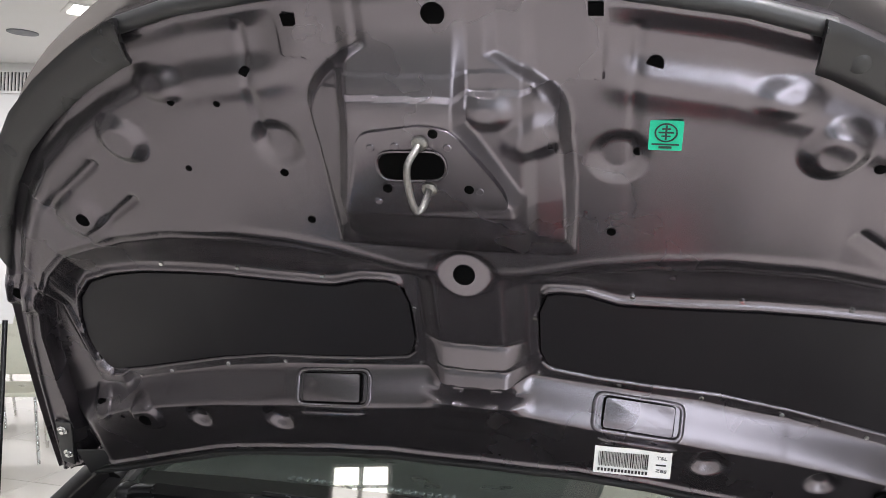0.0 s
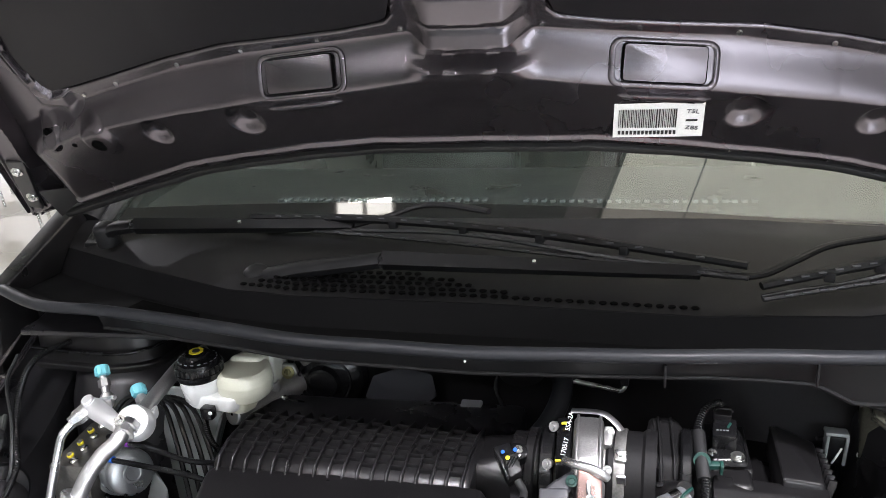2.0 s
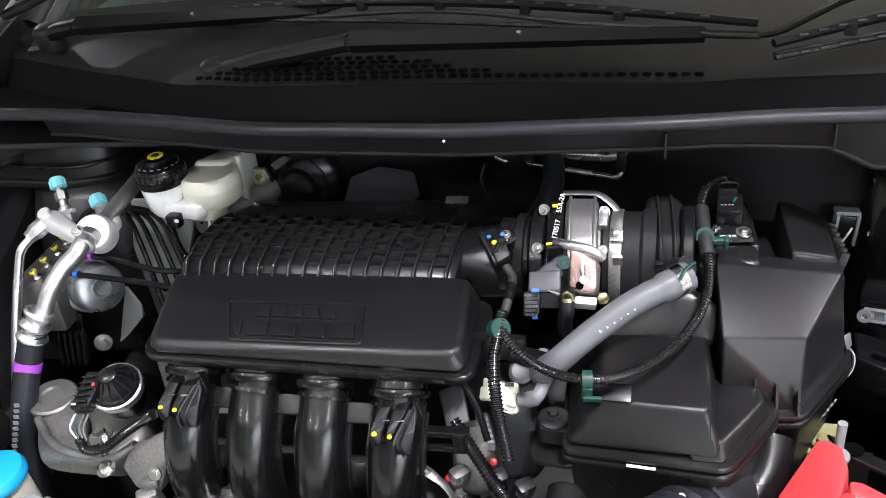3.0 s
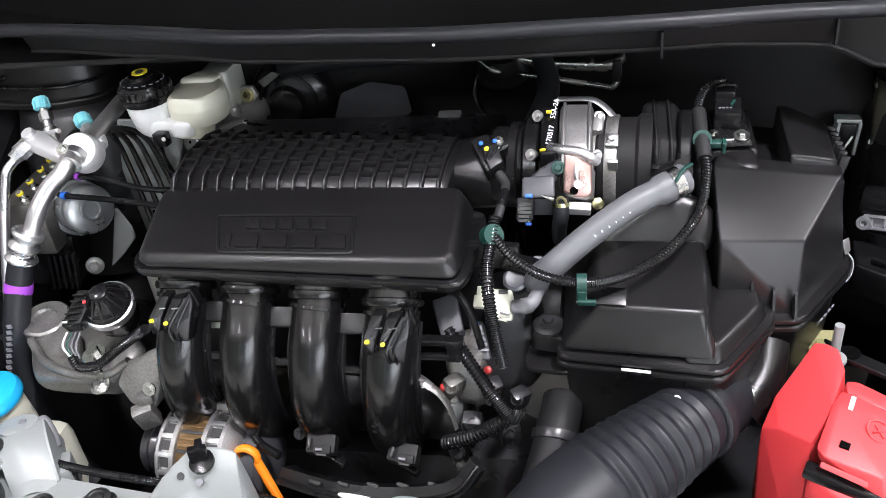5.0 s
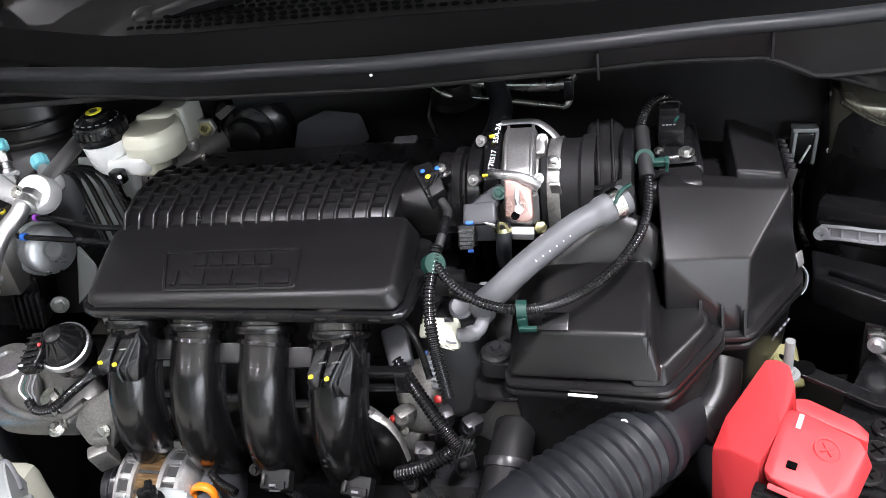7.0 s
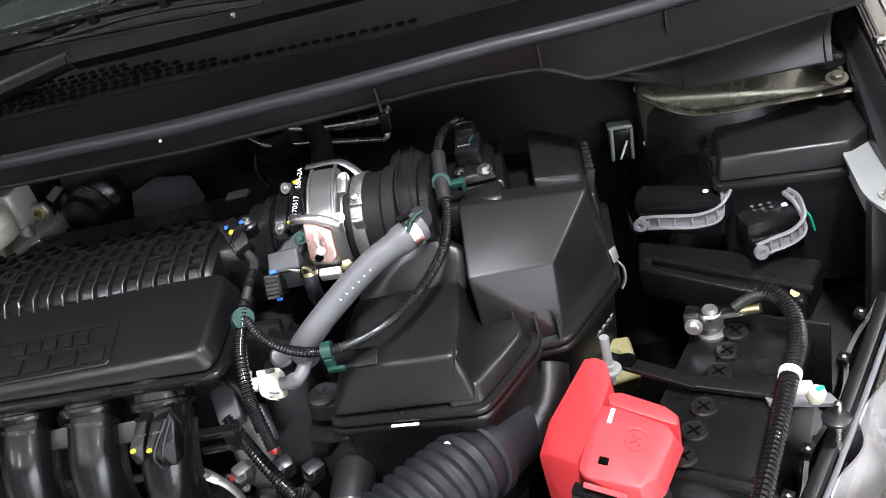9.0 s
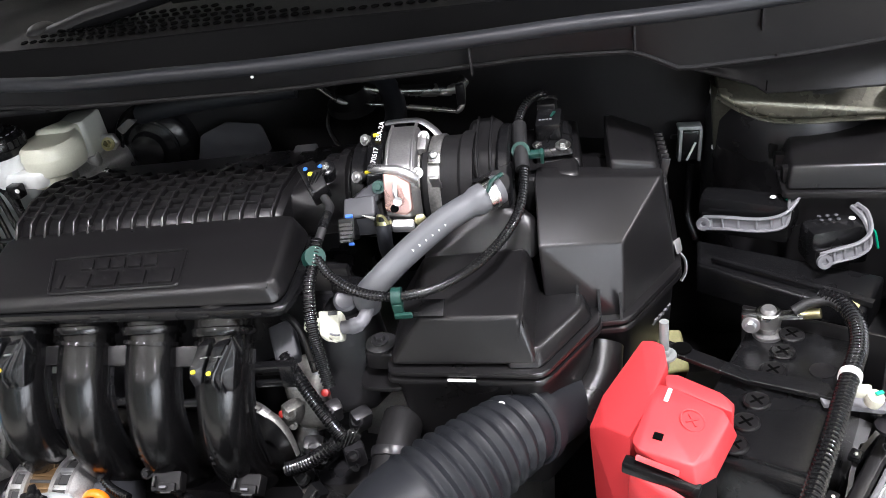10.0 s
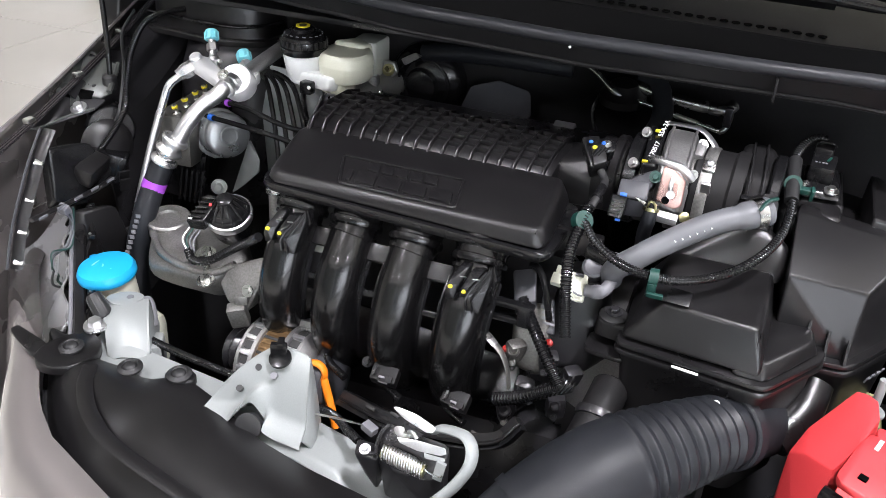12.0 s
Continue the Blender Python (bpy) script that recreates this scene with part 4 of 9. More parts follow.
part("rear_window", hull([(-0.78, 3.05, 1.0), (0.78, 3.05, 1.0), (-0.62, 2.95, 1.56), (0.62, 2.95, 1.56), (-0.78, 3.07, 1.0), (0.78, 3.07, 1.0), (-0.62, 2.97, 1.56), (0.62, 2.97, 1.56)], 0), WIPERBLK, CABIN, "dark tinted rear window")

# ---- body round the engine ----
BAY = thing("car_body", (0, 0, 0.0), "grey-brown hatchback front body with a dark painted engine bay", "car body")
part("firewall", thick(sheet(lambda s, t: Vector((-0.85 + 1.7 * s, 0.30 - 0.02 * math.sin(14 * s) * math.sin(6 * t) - 0.05 * t, 0.35 + 0.62 * t)), 40, 20), 0.008), FIREWALL, BAY)
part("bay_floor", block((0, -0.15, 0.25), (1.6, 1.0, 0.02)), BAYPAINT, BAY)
part("plenum_floor", block((0, 0.24, 0.965), (1.6, 0.22, 0.01)), BAYPAINT, BAY)


def edge_at(p):
    """Front edge line of the body's opening, from the middle to the headlight's corner."""
    x = 0.80 * p
    return x, float(np.interp(x, [0, 0.2, 0.36, 0.48, 0.53, 0.565, 0.60, 0.64, 0.70, 0.76, 0.80], [-0.62, -0.60, -0.556, -0.508, -0.472, -0.436, -0.395, -0.345, -0.285, -0.22, -0.15]))


def wing_edge(p):
    """Upper edge of the wing's flange, p from the front to the hinge."""
    return Vector((0.80 + 0.09 * p - 0.02 * p * p, -0.30 + 0.72 * p, 0.80 + 0.06 * p + 0.16 * p ** 1.5))


for s in (-1, 1):
    flip = Vector((s, 1, 1))

    def inner(p, t, s=s):
        e = wing_edge(0.34 + 0.66 * p if s < 0 else p)
        prof_x = float(np.interp(t, [0, 0.25, 0.45, 0.6, 0.8, 1], [-0.012, -0.05, -0.055, -0.08, -0.10, -0.11] if s < 0 else [-0.012, -0.03, -0.04, -0.05, -0.055, -0.06]))
        prof_z = float(np.interp(t, [0, 0.25, 0.45, 0.6, 0.8, 1], [-0.012, -0.045, -0.07, -0.09, -0.2, -0.5] if s < 0 else [-0.012, -0.018, -0.045, -0.05, -0.2, -0.5]))
        w = 0.014 * math.sin(11 * p + 2 * t) * step(0.5, 0.8, t)
        return Vector((s * (e.x + prof_x + w), e.y, e.z + prof_z))
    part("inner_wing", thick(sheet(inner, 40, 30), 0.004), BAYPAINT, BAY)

    def outer(p, t, s=s):
        e = wing_edge(p)
        return Vector((s * (e.x + 0.055 * math.sin(math.pi / 2 * t)), e.y, e.z + 0.004 - 0.5 * t * t))
    part("wing", thick(sheet(outer, 40, 14), 0.004), PAINT_OUT, BAY)
    for k in (0.25, 0.55, 0.85):
        part("flange_groove", sweep(bmesh.new(), [Vector((s * (wing_edge(i / 20).x - 0.012 - 0.014 * k), wing_edge(i / 20).y, wing_edge(i / 20).z - 0.008 - 0.002 * k)) for i in range(21)], 0.0025, 6), PAINT, BAY)
    for p in (0.2, 0.38, 0.56):
        e = wing_edge(p)
        part("panel_clip", block((s * (e.x - 0.018), e.y, e.z - 0.004), (0.012, 0.016, 0.008), bevel=0.002), STEEL, BAY)
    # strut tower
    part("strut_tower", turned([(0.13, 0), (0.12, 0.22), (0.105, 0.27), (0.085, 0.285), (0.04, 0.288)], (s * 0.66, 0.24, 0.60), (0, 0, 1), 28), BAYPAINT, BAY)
    # bumper skin, rolling forward from the cover's edge
    def skin2(p, t, s=s):
        x, y = edge_at(p)
        r = 0.05 + 0.02 * (1 - p)
        a = t * math.pi * 0.55
        return Vector((s * (x + (0.3 + 0.5 * p) * r * 1.5 * math.sin(a)), y - 0.004 - (1 - 0.5 * p) * r * 1.5 * math.sin(a), 0.590 + 0.035 * p - 0.012 - 0.35 * (1 - math.cos(a)) * t))
    part("bumper_skin", thick(sheet(skin2, 40, 16), 0.004), PAINT_OUT, BAY)
for x, y in ((-0.70, -0.05), (0.70, -0.05), (-0.70, 1.9), (0.70, 1.9)):
    w = part("wheel", turned([(0.10, 0), (0.29, 0.01), (0.30, 0.03), (0.30, 0.16), (0.29, 0.18), (0.2, 0.18)], (x - 0.09, y, 0.30), (1, 0, 0), 32), RUBBER, BAY, "black tyre on the floor")

part("wing_end", hull([(-0.86, 0.14, 0.90), (-0.90, 0.14, 0.90), (-0.855, 0.16, 1.02), (-0.885, 0.16, 1.02), (-0.83, 0.46, 1.13), (-0.88, 0.46, 1.13), (-0.84, 0.62, 1.13), (-0.88, 0.62, 0.7), (-0.86, 0.20, 0.7), (-0.90, 0.2, 0.7)], 0.006), PLASTIC, BAY, "dark upper end of the wing")
# support panel under the left flange, with its bolts and a cut-out
def on_bracket(x, y, up=0.0):
    """A place on the bracket's sloping face."""
    return Vector((x, y, 0.7688 - 0.101 * x + 0.480 * y + up))


def leaf(outline, low, high):
    top = [on_bracket(x, y, high) for x, y in outline]
    return hull(top + [on_bracket(x, y, low) for x, y in outline], 0.0008, 1)


mount = part("wing_bracket", leaf([(-0.850, 0.006), (-0.842, 0.043), (-0.777, 0.030), (-0.757, -0.024), (-0.765, -0.036), (-0.843, -0.050)], -0.004, 0.0), WINGST, BAY, "grey steel bracket on the inner wing")
part("front_leaf", leaf([(-0.843, -0.050), (-0.866, -0.126), (-0.827, -0.121), (-0.795, -0.084), (-0.762, -0.056), (-0.757, -0.034), (-0.780, -0.046)], -0.007, -0.003), BAYPAINT, mount, "darker front leaf of the bracket")
# black leaf on the face in place of the cut-out's shade
part("cut_out_shade", leaf([(-0.834, -0.054), (-0.812, -0.034), (-0.782, -0.029), (-0.778, -0.042), (-0.800, -0.050)], -0.003, 0.0008), DARK, mount)
part("tab", leaf([(-0.812, -0.052), (-0.800, -0.046), (-0.786, -0.058), (-0.800, -0.068)], -0.002, 0.0016), WINGST, mount)
part("raised_rib", tube([on_bracket(-0.832, 0.026, 0.001), on_bracket(-0.820, -0.002, 0.001), on_bracket(-0.822, -0.030, 0.001)], 0.010, 8, 6, 0.35), WINGST, mount)
# darker leaf on the face in place of a recess's shade
part("recess_shade_leaf", leaf([(-0.838, 0.036), (-0.815, 0.034), (-0.812, 0.010), (-0.834, 0.004)], -0.003, 0.0006), BAYPAINT, mount)
part("fold", tube([on_bracket(-0.757, -0.024, 0.001), on_bracket(-0.768, 0.004, 0.001), on_bracket(-0.779, 0.032, 0.001)], 0.0045, 8), WINGST, mount)
part("front_fold", tube([on_bracket(-0.864, -0.126, -0.003), on_bracket(-0.827, -0.121, -0.003), on_bracket(-0.795, -0.084, -0.003), on_bracket(-0.762, -0.056, -0.003)], 0.0022, 8, 4), WINGST, mount)
bolt(on_bracket(-0.786, -0.064, -0.003), 0.0080, (0, -0.45, 1), ALUM, mount)
part("washer", turned([(0.012, 0), (0.012, 0.0015), (0.010, 0.002)], on_bracket(-0.786, -0.064, -0.003), (0, -0.45, 1), 20), ALUM, mount)
bolt(on_bracket(-0.852, -0.108, -0.003), 0.005, (0, -0.45, 1), DARKALU, mount)
for x, y in ((-0.772, -0.012), (-0.790, -0.020), (-0.826, -0.020)):
    part("spot", turned([(0.0036, 0), (0.003, 0.0012)], on_bracket(x, y), (0, -0.45, 1), 12), BAYPAINT, mount)
ROD = thing("bonnet_prop", (-0.80, 0.05, 0.79), "thin black prop rod that holds the bonnet up", "prop rod")
part("rod", tube([(-0.768, -0.005, 0.840), (-0.774, 0.005, 0.889), (-0.773, 0.005, 0.935), (-0.77, 0.0, 1.45)], 0.0042, 10, 4), PLASTIC_S, ROD)
part("grommet", turned([(0.012, 0), (0.012, 0.02), (0.008, 0.024)], (-0.771, -0.003, 0.833), segs=14), RUBBER, ROD)

# plastic box beside the cowl
BOXL = thing("cowl_side_box", (-0.70, 0.2, 0.93), "black plastic cover under the cowl's end", "plastic cover")
part("shell", prism([(-0.83, 0.29), (-0.82, 0.178), (-0.65, 0.162), (-0.592, 0.195), (-0.585, 0.29)], [(0.893, 1.03), (0.900, 1.01), (0.945, 1.0), (0.958, 0.97), (0.966, 0.91), (0.968, 0.86)], 0.035), PLASTIC, BOXL)
part("rim", prism([(-0.845, 0.30), (-0.835, 0.165), (-0.65, 0.148), (-0.580, 0.184), (-0.572, 0.30)], [(0.884, 0.99), (0.887, 1.0), (0.893, 1.0), (0.895, 0.99)], 0.035), PLASTIC, BOXL)
part("ridge", tube([(-0.82, 0.172, 0.918), (-0.66, 0.156, 0.918), (-0.606, 0.182, 0.918), (-0.583, 0.24, 0.918)], 0.003, 8, 6), PLASTIC_S, BOXL)
# ---- engine ----
ENGINE = thing("engine", (-0.15, -0.1, 0.27), "transverse four-cylinder engine with a black plastic intake manifold", "engine")
part("block", block((-0.17, 0.03, 0.53), (0.46, 0.30, 0.50), bevel=0.03), BAYPAINT, ENGINE)
part("cylinder_head", block((-0.17, 0.08, 0.79), (0.43, 0.2, 0.12), bevel=0.015), BAYPAINT, ENGINE)
part("gearbox", block((0.16, -0.02, 0.50), (0.24, 0.26, 0.36), bevel=0.05), ALU, ENGINE)
part("sump", block((-0.15, -0.16, 0.42), (0.5, 0.14, 0.3), bevel=0.03), BAYPAINT, ENGINE)
E_TURN = pose(-0.165, -0.15, 0, 0, 0, -4.2)


def eng(x, y, z):
    """From the manifold's own axes to the car's."""
    return E_TURN @ Vector((x + 0.165, y + 0.15, z))


def cover_z(x, y):
    return 0.884 + 0.0303 * (x - 0.008) + 0.0775 * (y + 0.093)


cover = part("manifold_cover", hull([eng(x, y, cover_z(x, y)) for x, y in ((-0.366, -0.093), (0.008, -0.093), (0.018, -0.11), (0.030, -0.220), (0.020, -0.230), (-0.328, -0.230), (-0.340, -0.220), (-0.374, -0.11))]
                                    + [eng(*p) for p in ((-0.379, -0.088, 0.850), (0.022, -0.088, 0.850), (0.026, -0.088, 0.850), (0.040, -0.225, 0.850), (0.030, -0.236, 0.851), (-0.334, -0.238, 0.850), (-0.346, -0.228, 0.850))], 0.006), PLASTIC, ENGINE, "flat black cover with an embossed emblem")
part("flange", prism([eng(-0.380, -0.085, 0).xy, eng(0.03, -0.085, 0).xy, eng(0.045, -0.11, 0).xy, eng(0.046, -0.230, 0).xy, eng(0.034, -0.241, 0).xy, eng(-0.336, -0.243, 0).xy, eng(-0.351, -0.230, 0).xy], [(0.838, 0.985), (0.842, 1.003), (0.849, 1.0)], 0.02), PLASTIC_S, ENGINE, "glossy seam flange of the manifold")
for x in (-0.30, -0.24, -0.18, -0.12, -0.05, 0.01):
    part("flange_clip", block(eng(x, -0.2405, 0.8435), (0.014, 0.006, 0.005), (0, 0, -4), 0.003), PLASTIC_S, ENGINE)


def emboss(x0, x1, y0, y1, h=0.0018, slant=0.0, r=0.003):
    pts = [(x0 - slant, y0), (x1 - slant, y0), (x1 + slant, y1), (x0 + slant, y1)]
    b = prism(pts, [(-0.001, 1.0), (h, 0.985)], r, None, 0.0006)
    for v in b.verts:
        v.co = eng(v.co.x, v.co.y, cover_z(v.co.x, v.co.y) + 0.0005 + v.co.z)
    return b


rim = rounded([(-0.238, -0.2265), (-0.080, -0.2245), (-0.098, -0.155), (-0.271, -0.157)], 0.006)
part("emblem_frame", sweep(bmesh.new(), [eng(p[0], p[1], cover_z(*p) + 0.001) for p in rim] + [eng(rim[0][0], rim[0][1], cover_z(*rim[0]) + 0.001)], 0.002, 6), PLASTIC, cover)
bars = [(-0.226 + 0.0205 * k, -0.209 + 0.0205 * k, -0.184, -0.163) for k in range(5)] + [(-0.240, -0.232, -0.218, -0.191), (-0.226, -0.198, -0.218, -0.191)] + [(-0.193 + 0.035 * k, -0.163 + 0.035 * k, -0.218, -0.191) for k in range(3)]
for x0, x1, y0, y1 in bars:
    part("emblem_bar", emboss(x0, x1, y0, y1, 0.0024, -0.004), PLASTIC, cover)

# ribbed plenum behind the cover
prof = [(-0.108, 0.828), (-0.102, 0.862), (-0.088, 0.882), (-0.05, 0.893), (0.0, 0.893), (0.035, 0.884), (0.05, 0.83)]


def plenum_slice(x0, x1, grow):
    bm = bmesh.new()
    cy, cz = -0.03, 0.84
    rings = []
    for x in (x0, x1):
        rings.append([bm.verts.new(eng(x, y + (grow if y > cy else -grow) * (abs(y - cy) / 0.08), z + grow * (1 if z > 0.85 else 0))) for y, z in prof])
    n = len(prof)
    for i in range(n):
        bm.faces.new((rings[0][i], rings[0][(i + 1) % n], rings[1][(i + 1) % n], rings[1][i]))
    bm.faces.new(rings[0][::-1])
    bm.faces.new(rings[1])
    bmesh.ops.bevel(bm, geom=bm.edges[:], offset=0.0012 if x1 - x0 < 0.01 else 0.006, segments=1, affect="EDGES")
    return bm


plen = part("ribbed_chamber", plenum_slice(-0.372, -0.006, 0.0), PLASTIC, ENGINE, "black plastic plenum with a grid of ribs")
for k in range(18):
    x = -0.360 + 0.0203 * k
    part("rib", plenum_slice(x - 0.0016, x + 0.0016, 0.0065), PLASTIC, plen)
for y, z in ((-0.074, 0.8875), (-0.058, 0.8930), (-0.036, 0.8955), (-0.012, 0.8955), (0.016, 0.8915)):
    segments = [block(eng(-0.350 + 0.0203 * k, y + (0.005 if k % 2 else -0.003), z), (0.0185, 0.0030, 0.007), (0, 0, -4), 0.0008) for k in range(17)]
    part("cross_rib", join(*segments), PLASTIC, plen)
part("middle_web", block(eng(-0.187, -0.100, 0.852), (0.026, 0.022, 0.05), (0, 0, -4), 0.005), PLASTIC_S, plen)
for x in (-0.295, -0.075):
    part("screw_well", turned([(0.014, 0), (0.014, 0.007), (0.008, 0.007), (0.008, 0.002)], eng(x, -0.04, 0.893), segs=18), PLASTIC, plen)
part("outlet", hull([eng(*p) for p in ((-0.02, 0.03, 0.885), (-0.02, -0.05, 0.885), (0.06, 0.035, 0.895), (0.085, 0.0, 0.90), (0.08, -0.05, 0.86), (-0.02, 0.03, 0.83), (-0.02, -0.06, 0.83), (0.08, 0.03, 0.83), (0.08, -0.05, 0.83))], 0.008), PLASTIC, ENGINE, "outlet neck towards the throttle")
part("web_arm", block(eng(0.06, -0.16, 0.835), (0.06, 0.012, 0.03), (0, 0, -4), 0.003), PLASTIC, ENGINE)

# four runners
RX = (-0.304, -0.222, -0.136, -0.048)
RY = (-0.196, -0.204, -0.212, -0.224)
for i in range(4):
    x, y = RX[i], RY[i]
    rn = part("runner", tube([(x, y + 0.012, 0.832), (x, y - 0.012, 0.805), (x - 0.002, y - 0.046, 0.765), (x - 0.006, y - 0.062, 0.71), (x - 0.010, y - 0.05, 0.655), (x - 0.012, y - 0.01, 0.61), (x - 0.012, y + 0.05, 0.59)], 0.0295, 24, 8), RUNNER, ENGINE, "glossy black curved intake runner")
    part("mould_seam", tube([(x + 0.0295, y - 0.012, 0.800), (x + 0.0275, y - 0.046, 0.765), (x + 0.0235, y - 0.062, 0.71), (x + 0.0195, y - 0.05, 0.655)], 0.0016, 6), RUNNER, rn)
    part("collar", sweep(bmesh.new(), spline([(x, y + 0.018, 0.842), (x, y + 0.002, 0.824), (x, y - 0.008, 0.812)], 6), lambda s, l: 0.0345 if s < 0.72 else 0.0325, 32), RUNNER, rn)
    part("collar_lip", sweep(bmesh.new(), [(x, y - 0.0065, 0.8140), (x, y - 0.0080, 0.8120), (x, y - 0.0110, 0.8085), (x, y - 0.0125, 0.8065)], lambda s, l: 0.0352 if 0.2 < s < 0.8 else 0.0335, 32), RUNNER, rn)
    part("collar_lip", sweep(bmesh.new(), [(x - 0.0005, y - 0.0165, 0.8010), (x - 0.001, y - 0.0190, 0.7975)], 0.0322, 32), RUNNER, rn)
    for sx in (-1, 1):
        part("edge_rib", tube([(x + sx * 0.030, y - 0.018, 0.79), (x + sx * 0.031 - 0.002, y - 0.046, 0.76), (x + sx * 0.031 - 0.005, y - 0.058, 0.71), (x + sx * 0.031 - 0.01, y - 0.045, 0.65)], 0.0035, 6), PLASTIC_S, rn)
    if i < 3:
        xm = (x + RX[i + 1]) / 2 - 0.003
        ym = (y + RY[i + 1]) / 2
        part("bridge", block((xm - 0.003, ym - 0.025, 0.787), (0.036, 0.005, 0.022), (-38, 0, 0), 0.0012), PLASTIC, ENGINE, "flat black web")
        part("bridge_edge", tube([(xm - 0.018, ym - 0.030, 0.777), (xm + 0.014, ym - 0.030, 0.777)], 0.0018, 6), PLASTIC_S, ENGINE)
        for sx in (-1, 1):
            part("web_post", tube([(xm - 0.003 + sx * 0.015, ym - 0.030, 0.776), (xm - 0.005 + sx * 0.015, ym - 0.046, 0.748), (xm - 0.006 + sx * 0.014, ym - 0.052, 0.722)], 0.0024, 6), PLASTIC_S, ENGINE)
        part("bridge", block((xm - 0.006, ym - 0.046, 0.738), (0.030, 0.008, 0.008), (-20, 0, 0), 0.002), PLASTIC_S, ENGINE)
        if i == 0:
            part("bridge_block", block((xm - 0.008, ym - 0.020, 0.764), (0.022, 0.006, 0.010), (-38, 0, 0), 0.002), MILKGREY, ENGINE, "pale plastic block behind the web")
        part("tab", block((xm + 0.014, ym - 0.045, 0.70), (0.012, 0.012, 0.018), bevel=0.003), PLASTIC_S, ENGINE)
for i in (0, 3):
    x, y = RX[i], RY[i]
    def spread(pts, depth=0.007, r=0.0012):
        """A plate through places beside this runner, with some depth to the rear."""
        q = [Vector((x + a, y + b, c)) for a, b, c in pts]
        return hull(q + [p + Vector((0, depth, -0.005)) for p in q], r, 2)
    inj = part("connector", spread(((-0.011, -0.052, 0.824), (0.001, -0.052, 0.825), (-0.018, -0.076, 0.809), (-0.020, -0.076, 0.799), (-0.018, -0.076, 0.788), (-0.009, -0.076, 0.791), (-0.005, -0.068, 0.807)), 0.024), PLASTIC_S, ENGINE, "black plug bracket with yellow marks")
    part("arm", spread(((0.004, -0.052, 0.821), (0.018, -0.052, 0.822), (-0.001, -0.076, 0.806), (-0.002, -0.076, 0.796), (0.005, -0.076, 0.798), (0.012, -0.066, 0.814)), 0.024), PLASTIC_S, inj)
    part("plate", spread(((0.028, -0.052, 0.831), (0.023, -0.055, 0.824), (0.007, -0.078, 0.801), (0.008, -0.080, 0.783), (0.023, -0.076, 0.779), (0.028, -0.066, 0.805), (0.031, -0.056, 0.819)), 0.020), PLASTIC_S, inj, "black sloping catch plate")
    part("rib", tube([(x + 0.023, y - 0.0560, 0.825), (x + 0.008, y - 0.0790, 0.802), (x + 0.009, y - 0.0815, 0.784)], 0.0016, 6), PLASTIC_S, inj)
    part("rib", tube([(x + 0.028, y - 0.0560, 0.825), (x + 0.016, y - 0.0785, 0.800), (x + 0.016, y - 0.0800, 0.781)], 0.0012, 6), PLASTIC_S, inj)
    part("fin", spread(((0.030, -0.052, 0.834), (0.035, -0.052, 0.814), (0.029, -0.052, 0.806), (0.026, -0.052, 0.813)), 0.004, 0.0005), PLASTIC_S, inj)
    # bright steel bars put in for the glints between the plug's arms
    for a in (-0.001, 0.014):
        part("pin", tube([(x + a - 0.004, y - 0.0675, 0.8185), (x + a + 0.004, y - 0.0675, 0.8195)], 0.0008, 6), STEEL, inj)
    part("paint_mark", turned([(0.0026, -0.002), (0.0020, 0.0012)], (x - 0.0135, y - 0.0775, 0.8085), (-0.2, -1, 0.6), 10), YELLOW, inj)
    part("paint_mark", turned([(0.0026, -0.002), (0.0020, 0.0012)], (x + 0.0030, y - 0.0775, 0.8055), (0, -1, 0.6), 10), YELLOW, inj)
part("paint_mark", turned([(0.0032, 0), (0.002, 0.0012)], (-0.0625, -0.3005, 0.756), (0, -1, 0.6), 10), BLUEPL, ENGINE)
for i in (2, 3):
    for k in range(5):
        a = 2 * math.pi * k / 5
        part("moulded_mark", turned([(0.0022, 0), (0.0015, 0.001)], (RX[i] - 0.012 + 0.007 * math.cos(a), RY[i] - 0.0905 + 0.003 * math.cos(a), 0.700 + 0.007 * math.sin(a)), (0, -1, 0.1), 6), PLASTIC, ENGINE)
part("side_bracket", join(block((0.006, -0.255, 0.775), (0.05, 0.012, 0.008), bevel=0.002), block((0.006, -0.255, 0.755), (0.05, 0.012, 0.008), bevel=0.002), block((0.02, -0.257, 0.765), (0.016, 0.012, 0.03), bevel=0.003)), PLASTIC_S, ENGINE)
part("lower_flange", hull([(-0.36, -0.20, 0.60), (0.02, -0.24, 0.60), (0.02, -0.20, 0.66), (-0.36, -0.15, 0.66), (-0.36, -0.12, 0.56), (0.04, -0.15, 0.56)], 0.01), PLASTIC_S, ENGINE)
for x, y, z, turn in ((-0.139, -0.298, 0.652, 4), (-0.041, -0.305, 0.651, -4)):
    bx = part("harness_box", join(block((x, y, z), (0.034, 0.022, 0.022), (35, 4, turn), 0.003), block((x + 0.004, y - 0.012, z + 0.004), (0.020, 0.010, 0.010), (35, 4, turn), 0.002)), FIREWALL, ENGINE, "black plug on the channel")
    part("latch", block((x + 0.002, y - 0.017, z + 0.010), (0.008, 0.003, 0.004), (35, 4, turn), 0.0008), GREYPL, bx)
    part("slot", block((x + 0.004, y - 0.0185, z + 0.003), (0.012, 0.002, 0.004), (35, 4, turn), 0), INK, bx)
    part("rib", block((x - 0.010, y - 0.010, z + 0.012), (0.003, 0.012, 0.006), (35, 4, turn), 0.0006), PLASTIC, bx)
